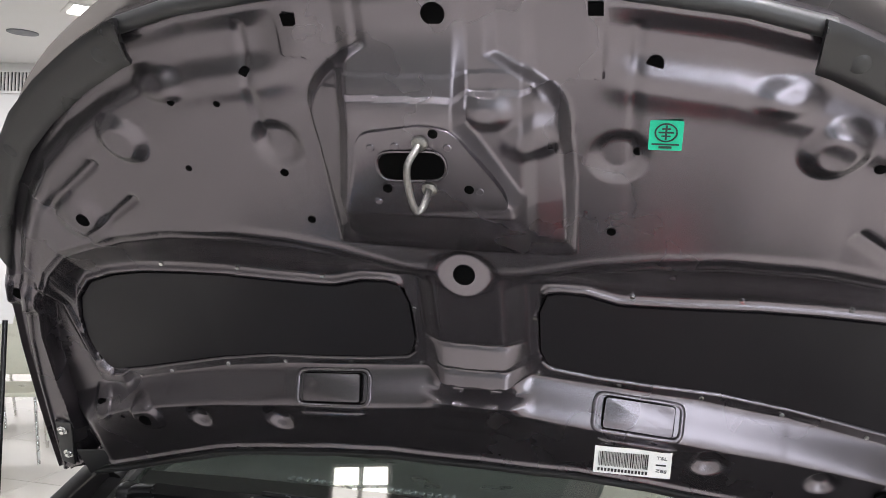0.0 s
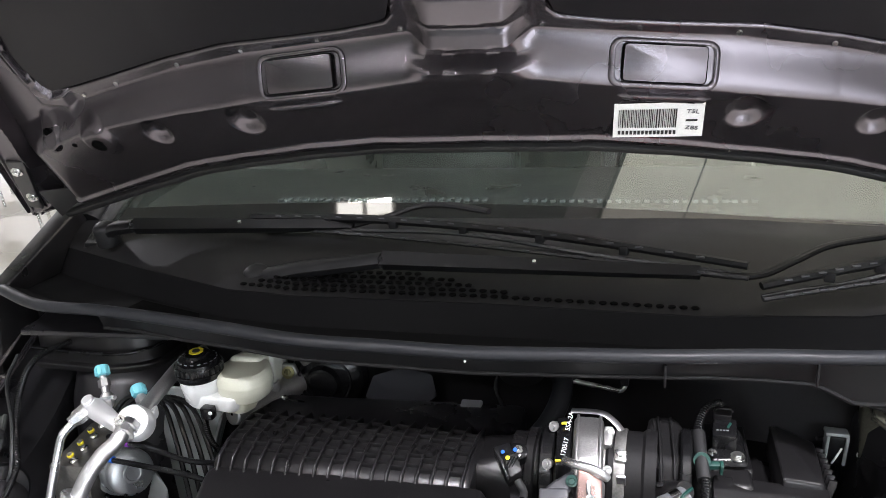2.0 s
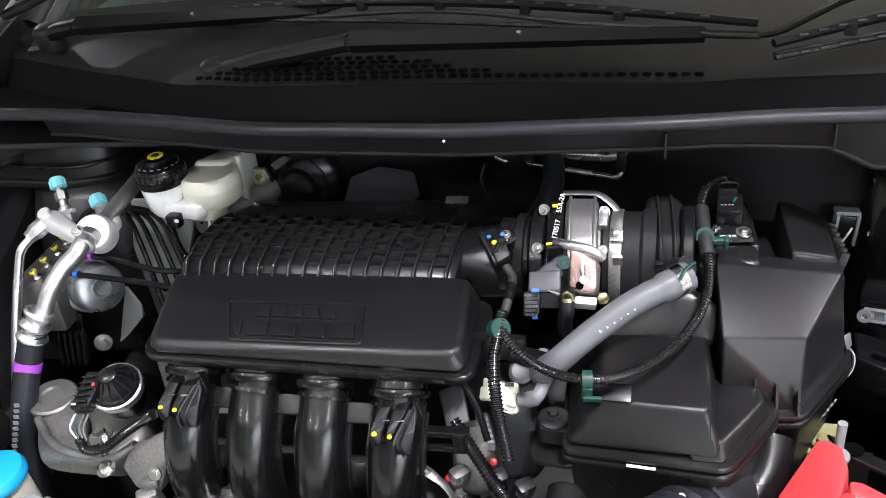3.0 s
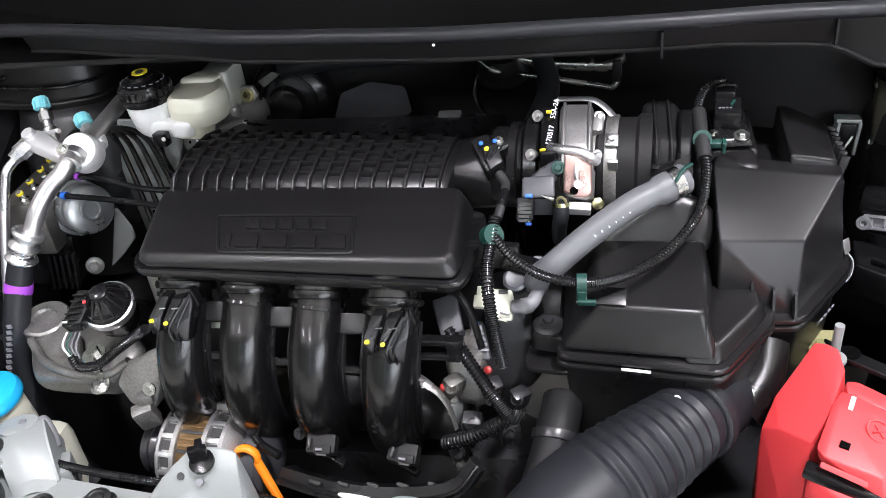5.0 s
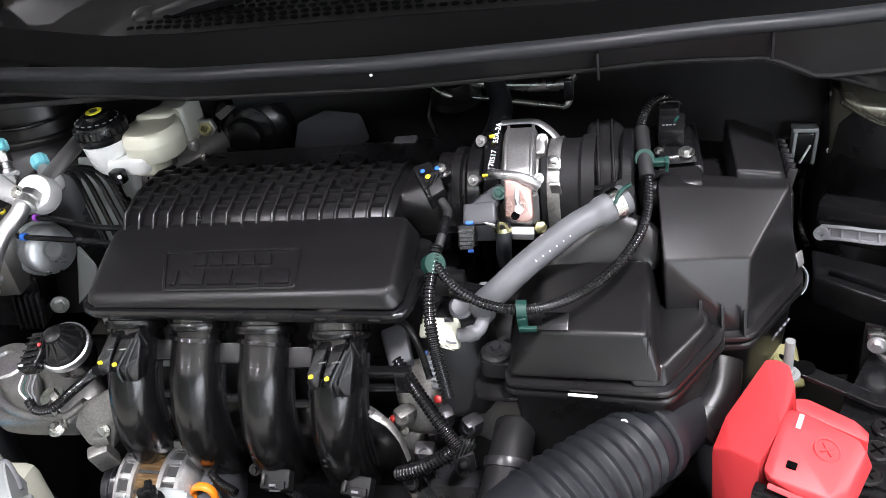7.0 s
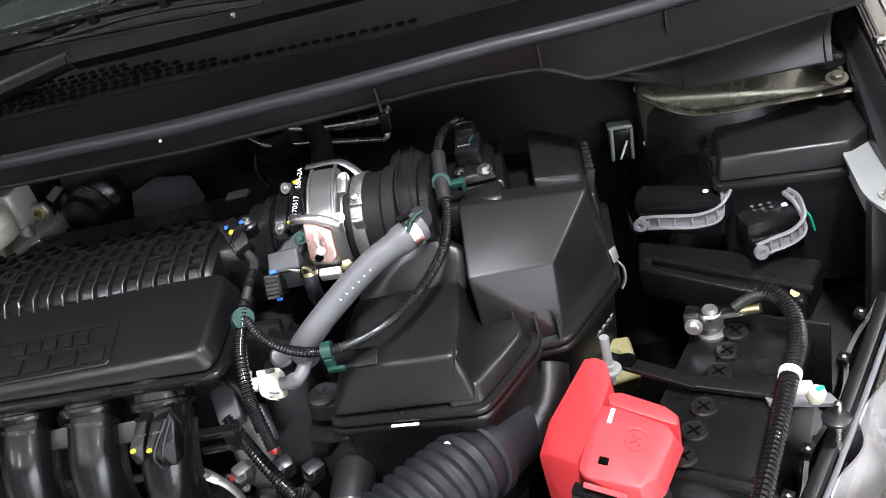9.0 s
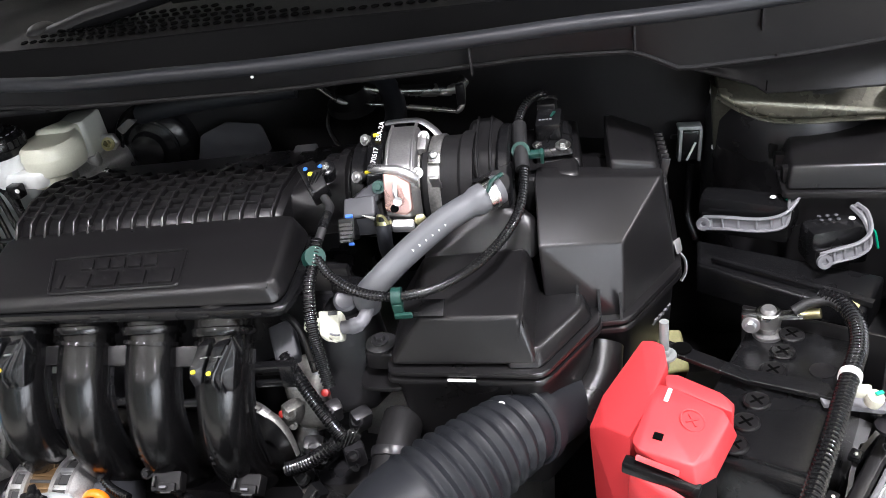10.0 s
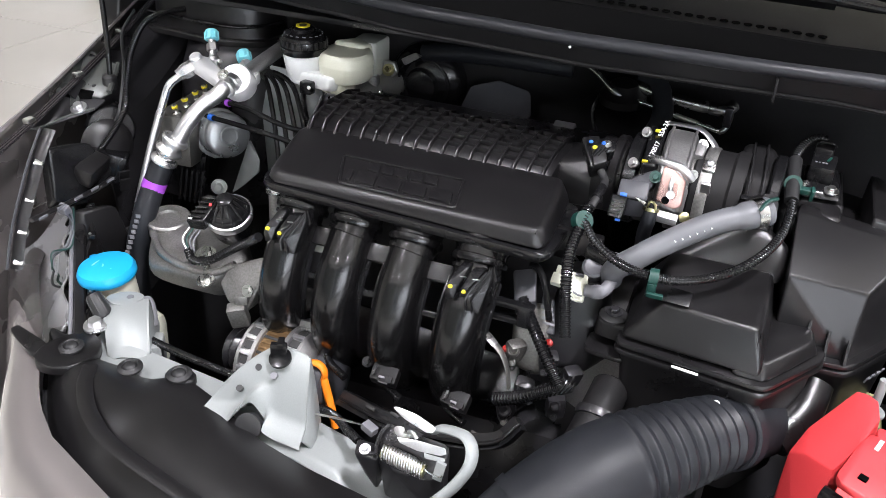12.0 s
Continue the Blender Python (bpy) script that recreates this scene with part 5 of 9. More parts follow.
ch = part("harness_channel", sweep(bmesh.new(), spline([(-0.20, -0.290, 0.590), (-0.12, -0.318, 0.600), (-0.04, -0.330, 0.612), (0.02, -0.332, 0.630), (0.045, -0.318, 0.655)], 10), 0.017, 4, True, 0.7), PLASTIC_S, ENGINE, "black wiring channel below the runners")
part("channel_rim", sweep(bmesh.new(), spline([(-0.20, -0.305, 0.600), (-0.12, -0.334, 0.610), (-0.04, -0.346, 0.622), (0.02, -0.347, 0.640), (0.047, -0.330, 0.665)], 10), 0.0022, 6), PLASTIC, ch)
for k in range(6):
    part("channel_slot", block((-0.15 + 0.036 * k, -0.318 - 0.0045 * k + 0.0006 * k * k, 0.611 + 0.004 * k), (0.014, 0.004, 0.003), (40, 4, -14), 0.0006), INK, ch)
for x, z in ((-0.245, 0.650), (-0.165, 0.640), (-0.08, 0.632)):
    part("harness_lead", conduit([(x, -0.262, z), (x + 0.02, -0.285, z - 0.012), (x + 0.05, -0.300, z - 0.018)], 0.0055, 0.004), CORR, ENGINE)
bolt((-0.170, -0.285, 0.655), 0.0042, (0, -0.8, 0.5), BAYPAINT, ENGINE)

# cast bracket, engine mount and valve at the belt end
mnt = thing("engine_mount", (-0.50, -0.16, 0.62), "cast aluminium engine mount bracket", "engine mount")
part("arm", hull([(-0.61, -0.13, 0.685), (-0.53, -0.08, 0.69), (-0.45, -0.12, 0.70), (-0.40, -0.20, 0.70), (-0.44, -0.24, 0.685), (-0.56, -0.22, 0.665), (-0.61, -0.13, 0.64), (-0.53, -0.07, 0.64), (-0.41, -0.15, 0.64), (-0.43, -0.22, 0.64), (-0.55, -0.21, 0.63)], 0.012), MIDALU, mnt)
part("leg", hull([(-0.40, -0.235, 0.715), (-0.338, -0.232, 0.745), (-0.338, -0.258, 0.715), (-0.36, -0.272, 0.665), (-0.388, -0.268, 0.675), (-0.412, -0.25, 0.69), (-0.34, -0.22, 0.68), (-0.40, -0.22, 0.66)], 0.004), MIDALU, mnt)
part("foot", join(block((-0.366, -0.276, 0.665), (0.026, 0.018, 0.036), (15, -10, 25), 0.004), block((-0.362, -0.272, 0.69), (0.018, 0.014, 0.014), (0, 0, 20), 0.003)), MIDALU, mnt)
part("boss", turned([(0.034, -0.02), (0.034, 0.002), (0.031, 0.005), (0.018, 0.005), (0.016, 0.001)], (-0.585, -0.125, 0.690), (0.05, -0.15, 1), 30), MIDALU, mnt)
part("ridge", tube([(-0.585, -0.165, 0.685), (-0.54, -0.205, 0.682), (-0.48, -0.232, 0.688), (-0.43, -0.240, 0.695), (-0.395, -0.235, 0.715)], 0.0055, 10), MIDALU, mnt)
part("ridge", tube([(-0.55, -0.095, 0.695), (-0.50, -0.12, 0.700), (-0.46, -0.16, 0.705)], 0.0055, 10), MIDALU, mnt)
part("ridge", tube([(-0.53, -0.15, 0.694), (-0.50, -0.18, 0.694), (-0.48, -0.23, 0.69)], 0.0045, 10), MIDALU, mnt)
bolt((-0.455, -0.215, 0.705), 0.009, (0, -0.2, 1), STEEL, mnt)
part("stud", tube([(-0.44, -0.235, 0.69), (-0.44, -0.243, 0.725)], 0.006, 10), STEEL, mnt)
bolt((-0.43, -0.255, 0.69), 0.0072, (0, -0.3, 1), STEEL, mnt)
bolt((-0.352, -0.272, 0.705), 0.005, (0, -1, 0.4), STEEL, mnt)
bolt((-0.372, -0.155, 0.80), 0.009, (0, -0.2, 1), STEEL, mnt)
part("post", tube([(-0.372, -0.155, 0.70), (-0.372, -0.155, 0.80)], 0.012, 12), MIDALU, mnt)

vlv = thing("control_valve", (-0.45, -0.18, 0.74), "round black control valve with a bright metal band", "valve")
VC = Vector((-0.436, -0.180, 0.757))
VA = Vector((0.1, -0.45, 1))
part("can", turned([(0.024, -0.040), (0.028, -0.03), (0.031, -0.005), (0.031, 0.008), (0.028, 0.012)], VC, VA, 28), PLASTIC_S, vlv)
part("band", turned([(0.0325, -0.006), (0.0340, 0.0), (0.0335, 0.006), (0.0295, 0.008), (0.0295, -0.004)], VC, VA, 36), ALUM, vlv)
part("dome", turned([(0.027, 0.006), (0.025, 0.016), (0.014, 0.027), (0.011, 0.036), (0.007, 0.038)], VC, VA, 24), PLASTIC_S, vlv)
for k in range(12):
    a = k / 12 * 2 * math.pi
    rot = VA.normalized().to_track_quat("Z", "Y").to_matrix()
    part("fin", sweep(bmesh.new(), [VC + rot @ Vector((0.0285 * math.cos(a), 0.0285 * math.sin(a), 0.009)), VC + rot @ Vector((0.012 * math.cos(a), 0.012 * math.sin(a), 0.033))], 0.0018, 5), PLASTIC, vlv)
plug = part("connector", hull([(-0.472, -0.180, 0.782), (-0.444, -0.182, 0.786), (-0.452, -0.222, 0.762), (-0.480, -0.222, 0.757), (-0.472, -0.178, 0.768), (-0.446, -0.180, 0.770), (-0.452, -0.214, 0.744), (-0.478, -0.214, 0.740)], 0.003), PLASTIC_S, vlv, "black ribbed plug on the valve")
for k in range(5):
    part("rib", block((-0.462 - 0.0012 * k, -0.190 - 0.007 * k, 0.7825 - 0.0045 * k), (0.020, 0.0022, 0.002), (-30, -8, 3), 0), PLASTIC, plug)
part("paint_mark", turned([(0.0026, 0), (0.002, 0.0015)], (-0.452, -0.200, 0.778), (0, -0.6, 0.8), 10), RED, plug)
part("paint_mark", block((-0.474, -0.217, 0.759), (0.006, 0.004, 0.008), (30, 0, 0), 0.001), PAPER, plug)
for k, m in enumerate((PAPER, TEALPL, HOSEGREY, GREYPL)):
    part("wire", tube([(-0.474 + 0.006 * k, -0.222, 0.748), (-0.478 + 0.006 * k, -0.234, 0.735), (-0.468 + 0.004 * k, -0.240, 0.722)], 0.0012, 6), m, vlv)
part("lead", conduit([(-0.466, -0.240, 0.722), (-0.452, -0.250, 0.716), (-0.425, -0.252, 0.722), (-0.395, -0.245, 0.742), (-0.365, -0.242, 0.762), (-0.345, -0.25, 0.778)], 0.0062, 0.0042), CORR, vlv)

# alternator
alt = thing("alternator", (-0.37, -0.26, 0.53), "alternator with cast ribs and copper windings", "alternator")
ax = Vector((1, -0.12, 0.05)).normalized()
c0 = Vector((-0.350, -0.258, 0.592))
part("rear_housing", turned([(0.045, 0), (0.060, 0.004), (0.064, 0.008), (0.064, 0.012), (0.0595, 0.013), (0.0595, 0.026), (0.0645, 0.027), (0.0645, 0.033), (0.062, 0.034)], c0, ax, 36), ALU, alt, "cast rear housing with open slots")
part("winding", turned([(0.058, 0.032), (0.0605, 0.035), (0.0605, 0.066), (0.058, 0.068)], c0, ax, 40), COPPER, alt, "brown laminated stator")
part("front_housing", turned([(0.062, 0.066), (0.0645, 0.067), (0.0645, 0.073), (0.0595, 0.074), (0.0595, 0.090), (0.064, 0.091), (0.064, 0.096), (0.050, 0.108), (0.035, 0.112)], c0, ax, 36), ALU, alt, "cast front housing with open slots")
part("end_cover", turned([(0.040, 0.108), (0.044, 0.112), (0.042, 0.128), (0.03, 0.133)], c0, ax, 24), DARKGREY, alt)
rot = ax.to_track_quat("Z", "Y").to_matrix()


def on_stator(a, radius, height, size, name, mat):
    b = block((0, 0, 0), size, bevel=0.001)
    b.transform(Matrix.Translation(c0 + rot @ Vector((radius * math.cos(a), radius * math.sin(a), height))) @ rot.to_4x4() @ Matrix.Rotation(a, 4, "Z"))
    return part(name, b, mat, alt)


for k in range(18):
    a = k / 18 * 2 * math.pi
    on_stator(a, 0.0612, 0.0195, (0.007, 0.006, 0.016), "cast_rib", ALUM)
    on_stator(a + 0.17, 0.0590, 0.0195, (0.003, 0.012, 0.013), "vent_slot", INK)
    on_stator(a, 0.0612, 0.082, (0.007, 0.006, 0.018), "cast_rib", ALUM)
    on_stator(a + 0.17, 0.0590, 0.082, (0.003, 0.012, 0.015), "vent_slot", INK)
for k in range(48):
    on_stator(k / 48 * 2 * math.pi, 0.0606, 0.0505, (0.0020, 0.0042, 0.032), "lamination", COPPER if k % 3 else INK)
for a in (1.3, 3.4, 5.5):
    on_stator(a, 0.067, 0.050, (0.012, 0.014, 0.085), "through_bolt_lug", ALU)
part("pulley", turned([(0.03, -0.04), (0.034, -0.036), (0.03, -0.03), (0.034, -0.024), (0.03, -0.018), (0.034, -0.012), (0.02, -0.004)], c0, ax, 24), BAYPAINT, alt)

# ---- throttle body, sensors, hoses ----
tb = thing("throttle_body", (0.15, -0.05, 0.87), "machined aluminium throttle body with a motor housing", "throttle body")
AXT = Vector((1, -0.07, 0.0)).normalized()
T0 = Vector((0.062, -0.036, 0.874))
part("neck", turned([(0.046, -0.012), (0.046, 0.006), (0.052, 0.008), (0.052, 0.018), (0.046, 0.020), (0.046, 0.026)], T0, AXT, 30), PLASTIC, tb)
part("gasket_flange", turned([(0.056, 0.026), (0.060, 0.029), (0.060, 0.043), (0.056, 0.046)], T0, AXT, 32), PLASTIC_S, tb, "black flange round the bore")
part("body", turned([(0.050, 0.044), (0.054, 0.048), (0.054, 0.062), (0.050, 0.064), (0.050, 0.085), (0.055, 0.087), (0.055, 0.108), (0.052, 0.112)], T0, AXT, 36), DARKALU, tb)
part("motor_housing", hull([(0.128, -0.016, 0.945), (0.167, -0.016, 0.944), (0.128, -0.060, 0.942), (0.167, -0.060, 0.941), (0.129, -0.098, 0.924), (0.166, -0.098, 0.923), (0.128, -0.108, 0.905), (0.166, -0.108, 0.904), (0.126, -0.02, 0.88), (0.168, -0.02, 0.88), (0.128, -0.10, 0.87), (0.166, -0.10, 0.87)], 0.010, 4), ALU, tb, "bright rounded motor housing")
for x in (0.1335, 0.1625):
    part("housing_rib", tube([(x, -0.020, 0.9450), (x, -0.060, 0.942), (x, -0.094, 0.926), (x, -0.108, 0.911)], 0.0020, 8, 4), ALU, tb)
part("top_flange", sweep(bmesh.new(), spline([(0.124, -0.008, 0.945), (0.150, -0.012, 0.947), (0.168, -0.016, 0.946), (0.184, -0.026, 0.937), (0.194, -0.036, 0.926)], 6), 0.0062, 8, True, 0.35), ALUM, tb)
part("side_lug", block((0.1725, -0.052, 0.930), (0.012, 0.030, 0.020), (25, 0, -4), 0.004), ALU, tb)
part("print_band", hull([(0.106, -0.022, 0.942), (0.126, -0.022, 0.943), (0.108, -0.098, 0.919), (0.127, -0.098, 0.920), (0.107, -0.06, 0.936), (0.126, -0.06, 0.938), (0.106, -0.02, 0.90), (0.126, -0.02, 0.90), (0.108, -0.10, 0.885), (0.126, -0.10, 0.885)], 0.003), PLASTIC_S, tb, "black casting with white print")
for x, y, z in ((0.103, -0.045, 0.943), (0.098, -0.098, 0.920)):
    part("stud_boss", tube([(x + 0.002, y + 0.03, z - 0.018), (x, y, z - 0.002)], 0.0062, 14), ALU, tb)
    b = bolt((x, y, z - 0.002), 0.0040, (-0.45, -0.75, 0.4), ALU, tb)
    part("paint_mark", block((x + 0.013, y + 0.004, z + 0.001), (0.007, 0.003, 0.004), (20, 0, 10), 0.001), YELLOW, b)
bolt((0.1735, -0.048, 0.939), 0.0040, (0.3, -0.7, 0.6), ALU, tb)
bolt((0.171, -0.110, 0.922), 0.0038, (0.5, -0.8, 0.3), STEEL, tb)
tn = Vector((0.0, -0.55, 0.83)).normalized()
tx = Vector((0.16, 0.81, 0.54)).normalized()
ty = tn.cross(tx).normalized()
tn = tx.cross(ty)
for word, q in (("170517", Vector((0.1195, -0.092, 0.9265))), ("55A-2A", Vector((0.1235, -0.057, 0.9425)))):
    text("print", word, 0.0085, Matrix(((tx.x, ty.x, tn.x, q.x), (tx.y, ty.y, tn.y, q.y), (tx.z, ty.z, tn.z, q.z), (0, 0, 0, 1))), PAPER, tb)
part("lower_casting", hull([(0.130, -0.10, 0.90), (0.170, -0.10, 0.90), (0.136, -0.14, 0.925), (0.166, -0.14, 0.918), (0.136, -0.148, 0.89), (0.166, -0.148, 0.885), (0.132, -0.10, 0.86), (0.168, -0.10, 0.86)], 0.004), ALU, tb)
plate = part("cover_plate", hull([(0.138, -0.137, 0.937), (0.152, -0.137, 0.934), (0.166, -0.137, 0.923), (0.167, -0.151, 0.897), (0.158, -0.153, 0.891), (0.136, -0.152, 0.899), (0.138, -0.130, 0.935), (0.166, -0.130, 0.921), (0.167, -0.143, 0.894), (0.136, -0.143, 0.896)], 0.0022), PINKM, tb, "pinkish bare metal cover plate")
part("boss", hull([(0.147, -0.1435, 0.930), (0.154, -0.1435, 0.929), (0.147, -0.150, 0.912), (0.154, -0.150, 0.911), (0.149, -0.151, 0.921), (0.152, -0.152, 0.920)], 0.002), ALUM, plate)
part("recess", turned([(0.005, 0), (0.005, 0.0016), (0.003, 0.001)], (0.1525, -0.1525, 0.9095), (0, -0.85, 0.5), 16), ALUM, plate)
part("hole_shade", turned([(0.0045, -0.002), (0.0045, 0.0012)], (0.1475, -0.1525, 0.9015), (0, -0.88, 0.47), 14), DARK, plate)
part("vacuum_pipe", tube([(0.121, -0.112, 0.934), (0.132, -0.126, 0.9385), (0.153, -0.134, 0.9385), (0.164, -0.134, 0.933), (0.172, -0.130, 0.924)], 0.0052, 12), ALUM, tb, "bright bent vacuum pipe")
part("shoulder", hull([(0.099, -0.138, 0.913), (0.112, -0.134, 0.919), (0.131, -0.118, 0.927), (0.133, -0.118, 0.918), (0.128, -0.148, 0.910), (0.099, -0.146, 0.905), (0.13, -0.10, 0.89), (0.11, -0.11, 0.88)], 0.003), DARKGREY, tb, "grey plastic arm")
bolt((0.1305, -0.136, 0.921), 0.0044, (0, -0.85, 0.5), TEALPL, tb)
act = part("actuator", hull([(0.092, -0.148, 0.917), (0.127, -0.148, 0.920), (0.128, -0.166, 0.903), (0.092, -0.166, 0.902), (0.094, -0.13, 0.88), (0.126, -0.13, 0.88), (0.126, -0.155, 0.872), (0.094, -0.155, 0.872)], 0.003), DARKGREY, tb, "grey plastic actuator housing")
part("lid_line", block((0.110, -0.1625, 0.9005), (0.038, 0.006, 0.0025), (10, -1, 0), 0.0008), PLASTIC_S, act)
part("bright_clip", hull([(0.113, -0.168, 0.905), (0.128, -0.167, 0.901), (0.126, -0.168, 0.896), (0.113, -0.165, 0.905), (0.127, -0.164, 0.897)], 0.0006), STEEL, act)
plug = part("plug", hull([(0.088, -0.172, 0.905), (0.106, -0.172, 0.905), (0.087, -0.184, 0.884), (0.105, -0.184, 0.884), (0.088, -0.155, 0.895), (0.106, -0.155, 0.895), (0.087, -0.162, 0.872), (0.105, -0.162, 0.872)], 0.002), PLASTIC_S, act, "black ribbed plug")
for k in range(5):
    part("rib", block((0.0965, -0.1765 - 0.0022 * k, 0.8995 - 0.0038 * k), (0.014, 0.003, 0.0013), (60, 0, 0), 0), PLASTIC, plug)
part("paint_mark", block((0.101, -0.1725, 0.907), (0.008, 0.004, 0.005), (50, 0, 0), 0.001), BLUEPL, plug)
part("paint_mark", block((0.100, -0.182, 0.878), (0.006, 0.003, 0.004), (50, 0, 0), 0.001), BLUEPL, plug)
part("small_hose", tube([(0.134, -0.161, 0.897), (0.134, -0.166, 0.880), (0.131, -0.158, 0.858), (0.130, -0.145, 0.835)], 0.0085, 14), HOSEBLK, tb)
part("hose_clip", sweep(bmesh.new(), [(0.134, -0.1625, 0.8935), (0.134, -0.1637, 0.8895)], 0.0098, 16), BRASSY, tb)
part("clip_ear", tube([(0.130, -0.170, 0.897), (0.133, -0.173, 0.905), (0.138, -0.171, 0.902), (0.141, -0.170, 0.893)], 0.0016, 6), BRASSY, tb)
part("bracket_foot", block((0.1535, -0.152, 0.879), (0.024, 0.010, 0.012), (25, 4, 0), 0.002), ALUW, tb)
part("side_nut", turned([(0.007, 0), (0.007, 0.008), (0.004, 0.010)], (0.172, -0.142, 0.880), (0.1, -0.9, 0.4), 6), BRASSY, tb)

duct = thing("intake_duct", (0.24, -0.05, 0.87), "black plastic air duct with a metal hose clamp", "air duct")
part("sleeve", turned([(0.055, 0.0), (0.058, 0.003), (0.058, 0.044), (0.062, 0.048), (0.062, 0.062)], T0 + AXT * 0.110, AXT, 36), FIREWALL, duct)
part("clamp", turned([(0.0600, 0), (0.0606, 0.001), (0.0606, 0.013), (0.0600, 0.014)], T0 + AXT * 0.120, AXT, 40), MIDALU, duct, "bright hose clamp")
clamp = part("clamp_screw", hull([(0.180, -0.075, 0.932), (0.195, -0.076, 0.931), (0.180, -0.088, 0.923), (0.195, -0.089, 0.922), (0.181, -0.070, 0.918), (0.195, -0.07, 0.918), (0.181, -0.083, 0.910), (0.195, -0.083, 0.910)], 0.002), STEEL, duct)
part("screw_head", turned([(0.0045, 0), (0.0045, 0.003), (0.003, 0.004)], (0.1875, -0.081, 0.929), (0, -0.55, 0.83), 6), ALUM, clamp)
part("clamp_tongue", block((0.1885, -0.101, 0.902), (0.011, 0.004, 0.028), (32, 0, -4), 0.001), ALUM, duct)
part("elbow", hull([(0.222, -0.085, 0.925), (0.262, -0.085, 0.925), (0.270, 0.015, 0.935), (0.222, 0.010, 0.935), (0.224, -0.112, 0.86), (0.275, -0.118, 0.86), (0.285, 0.03, 0.83), (0.225, 0.03, 0.82), (0.225, -0.10, 0.83), (0.28, -0.10, 0.83)], 0.014), FIREWALL, duct)
for x in (0.236, 0.252):
    part("elbow_rib", tube([(x, 0.0, 0.937), (x, -0.085, 0.927), (x + 0.001, -0.112, 0.880)], 0.0016, 6), FIREWALL, duct)
part("ring", turned([(0.064, 0), (0.067, 0.003), (0.067, 0.012), (0.064, 0.014)], T0 + AXT * 0.200, AXT, 36), PLASTIC_S, duct)
part("nipple", tube([(0.240, -0.10, 0.89), (0.262, -0.128, 0.911)], 0.013, 14), PLASTIC, duct)
part("moulded_tab", block((0.240, -0.108, 0.905), (0.020, 0.006, 0.004), (30, 0, 0), 0.001), PLASTIC_S, duct)
bh = thing("breather_hose", (0.18, -0.18, 0.86), "grey silicone breather hose with a spring clip", "hose")
part("hose", tube([(0.262, -0.140, 0.908), (0.245, -0.152, 0.905), (0.205, -0.172, 0.893), (0.160, -0.195, 0.868), (0.128, -0.212, 0.846), (0.110, -0.205, 0.825), (0.105, -0.185, 0.80)], lambda s, l: 0.0165 if s < 0.14 else 0.0140, 18, 8), HOSEGREY, bh)
part("spring_clip", sweep(bmesh.new(), [(0.256, -0.145, 0.9075), (0.246, -0.1515, 0.9055)], 0.0178, 18), STEEL, bh)
part("clip_ear", tube([(0.252, -0.165, 0.918), (0.258, -0.160, 0.928), (0.268, -0.146, 0.928)], 0.0022, 6), TEALPL, bh)
part("print_bars", join(*[block((0.205 - 0.007 * k, -0.1862 - 0.0035 * k, 0.8945 - 0.0035 * k), (0.0035, 0.0012, 0.0016), (0, 25, -28), 0) for k in range(6)]), PAPER, bh)

maps = thing("pressure_sensor", (0.05, -0.1, 0.90), "black pressure sensor with paint dots on the manifold", "sensor")
part("body", hull([(0.030, -0.099, 0.940), (0.050, -0.090, 0.943), (0.070, -0.124, 0.925), (0.053, -0.137, 0.917), (0.030, -0.090, 0.920), (0.052, -0.082, 0.922), (0.070, -0.112, 0.903), (0.052, -0.124, 0.897)], 0.003), PLASTIC_S, maps)
part("ear", turned([(0.0125, -0.012), (0.0125, 0.002), (0.010, 0.004)], (0.061, -0.093, 0.930), (0.1, -0.4, 1), 22), PLASTIC_S, maps)
part("plug", hull([(0.046, -0.115, 0.937), (0.062, -0.108, 0.939), (0.070, -0.128, 0.926), (0.056, -0.137, 0.921), (0.046, -0.112, 0.925), (0.062, -0.105, 0.927), (0.069, -0.124, 0.914), (0.055, -0.132, 0.910)], 0.0016), PLASTIC, maps, "black plug on the sensor")
for k in range(4):
    part("rib", block((0.0525 + 0.0042 * k, -0.1245 + 0.0026 * k, 0.9325), (0.0012, 0.016, 0.002), (35, 0, -28), 0), PLASTIC_S, maps)
bolt((0.062, -0.0945, 0.934), 0.0036, (0.1, -0.4, 1), STEEL, maps)
part("paint_mark", turned([(0.0032, 0), (0.0024, 0.0012)], (0.0515, -0.118, 0.9365), (0, -0.5, 1), 10), YELLOW, maps)
part("paint_mark", turned([(0.0028, 0), (0.002, 0.0012)], (0.0445, -0.110, 0.9395), (0, -0.5, 1), 10), BLUEPL, maps)
part("paint_mark", turned([(0.0030, 0), (0.002, 0.0012)], (0.0585, -0.0985, 0.9365), (0, -0.5, 1), 10), BLUEPL, maps)
part("lead", tube([(0.065, -0.130, 0.912), (0.073, -0.143, 0.906), (0.0735, -0.160, 0.904), (0.0720, -0.178, 0.900), (0.069, -0.195, 0.893)], 0.0050, 10), RUBBER, maps)
part("lead_tape", tube([(0.0735, -0.158, 0.9045), (0.0725, -0.172, 0.902), (0.0712, -0.182, 0.899)], 0.0056, 8), CORR, maps)
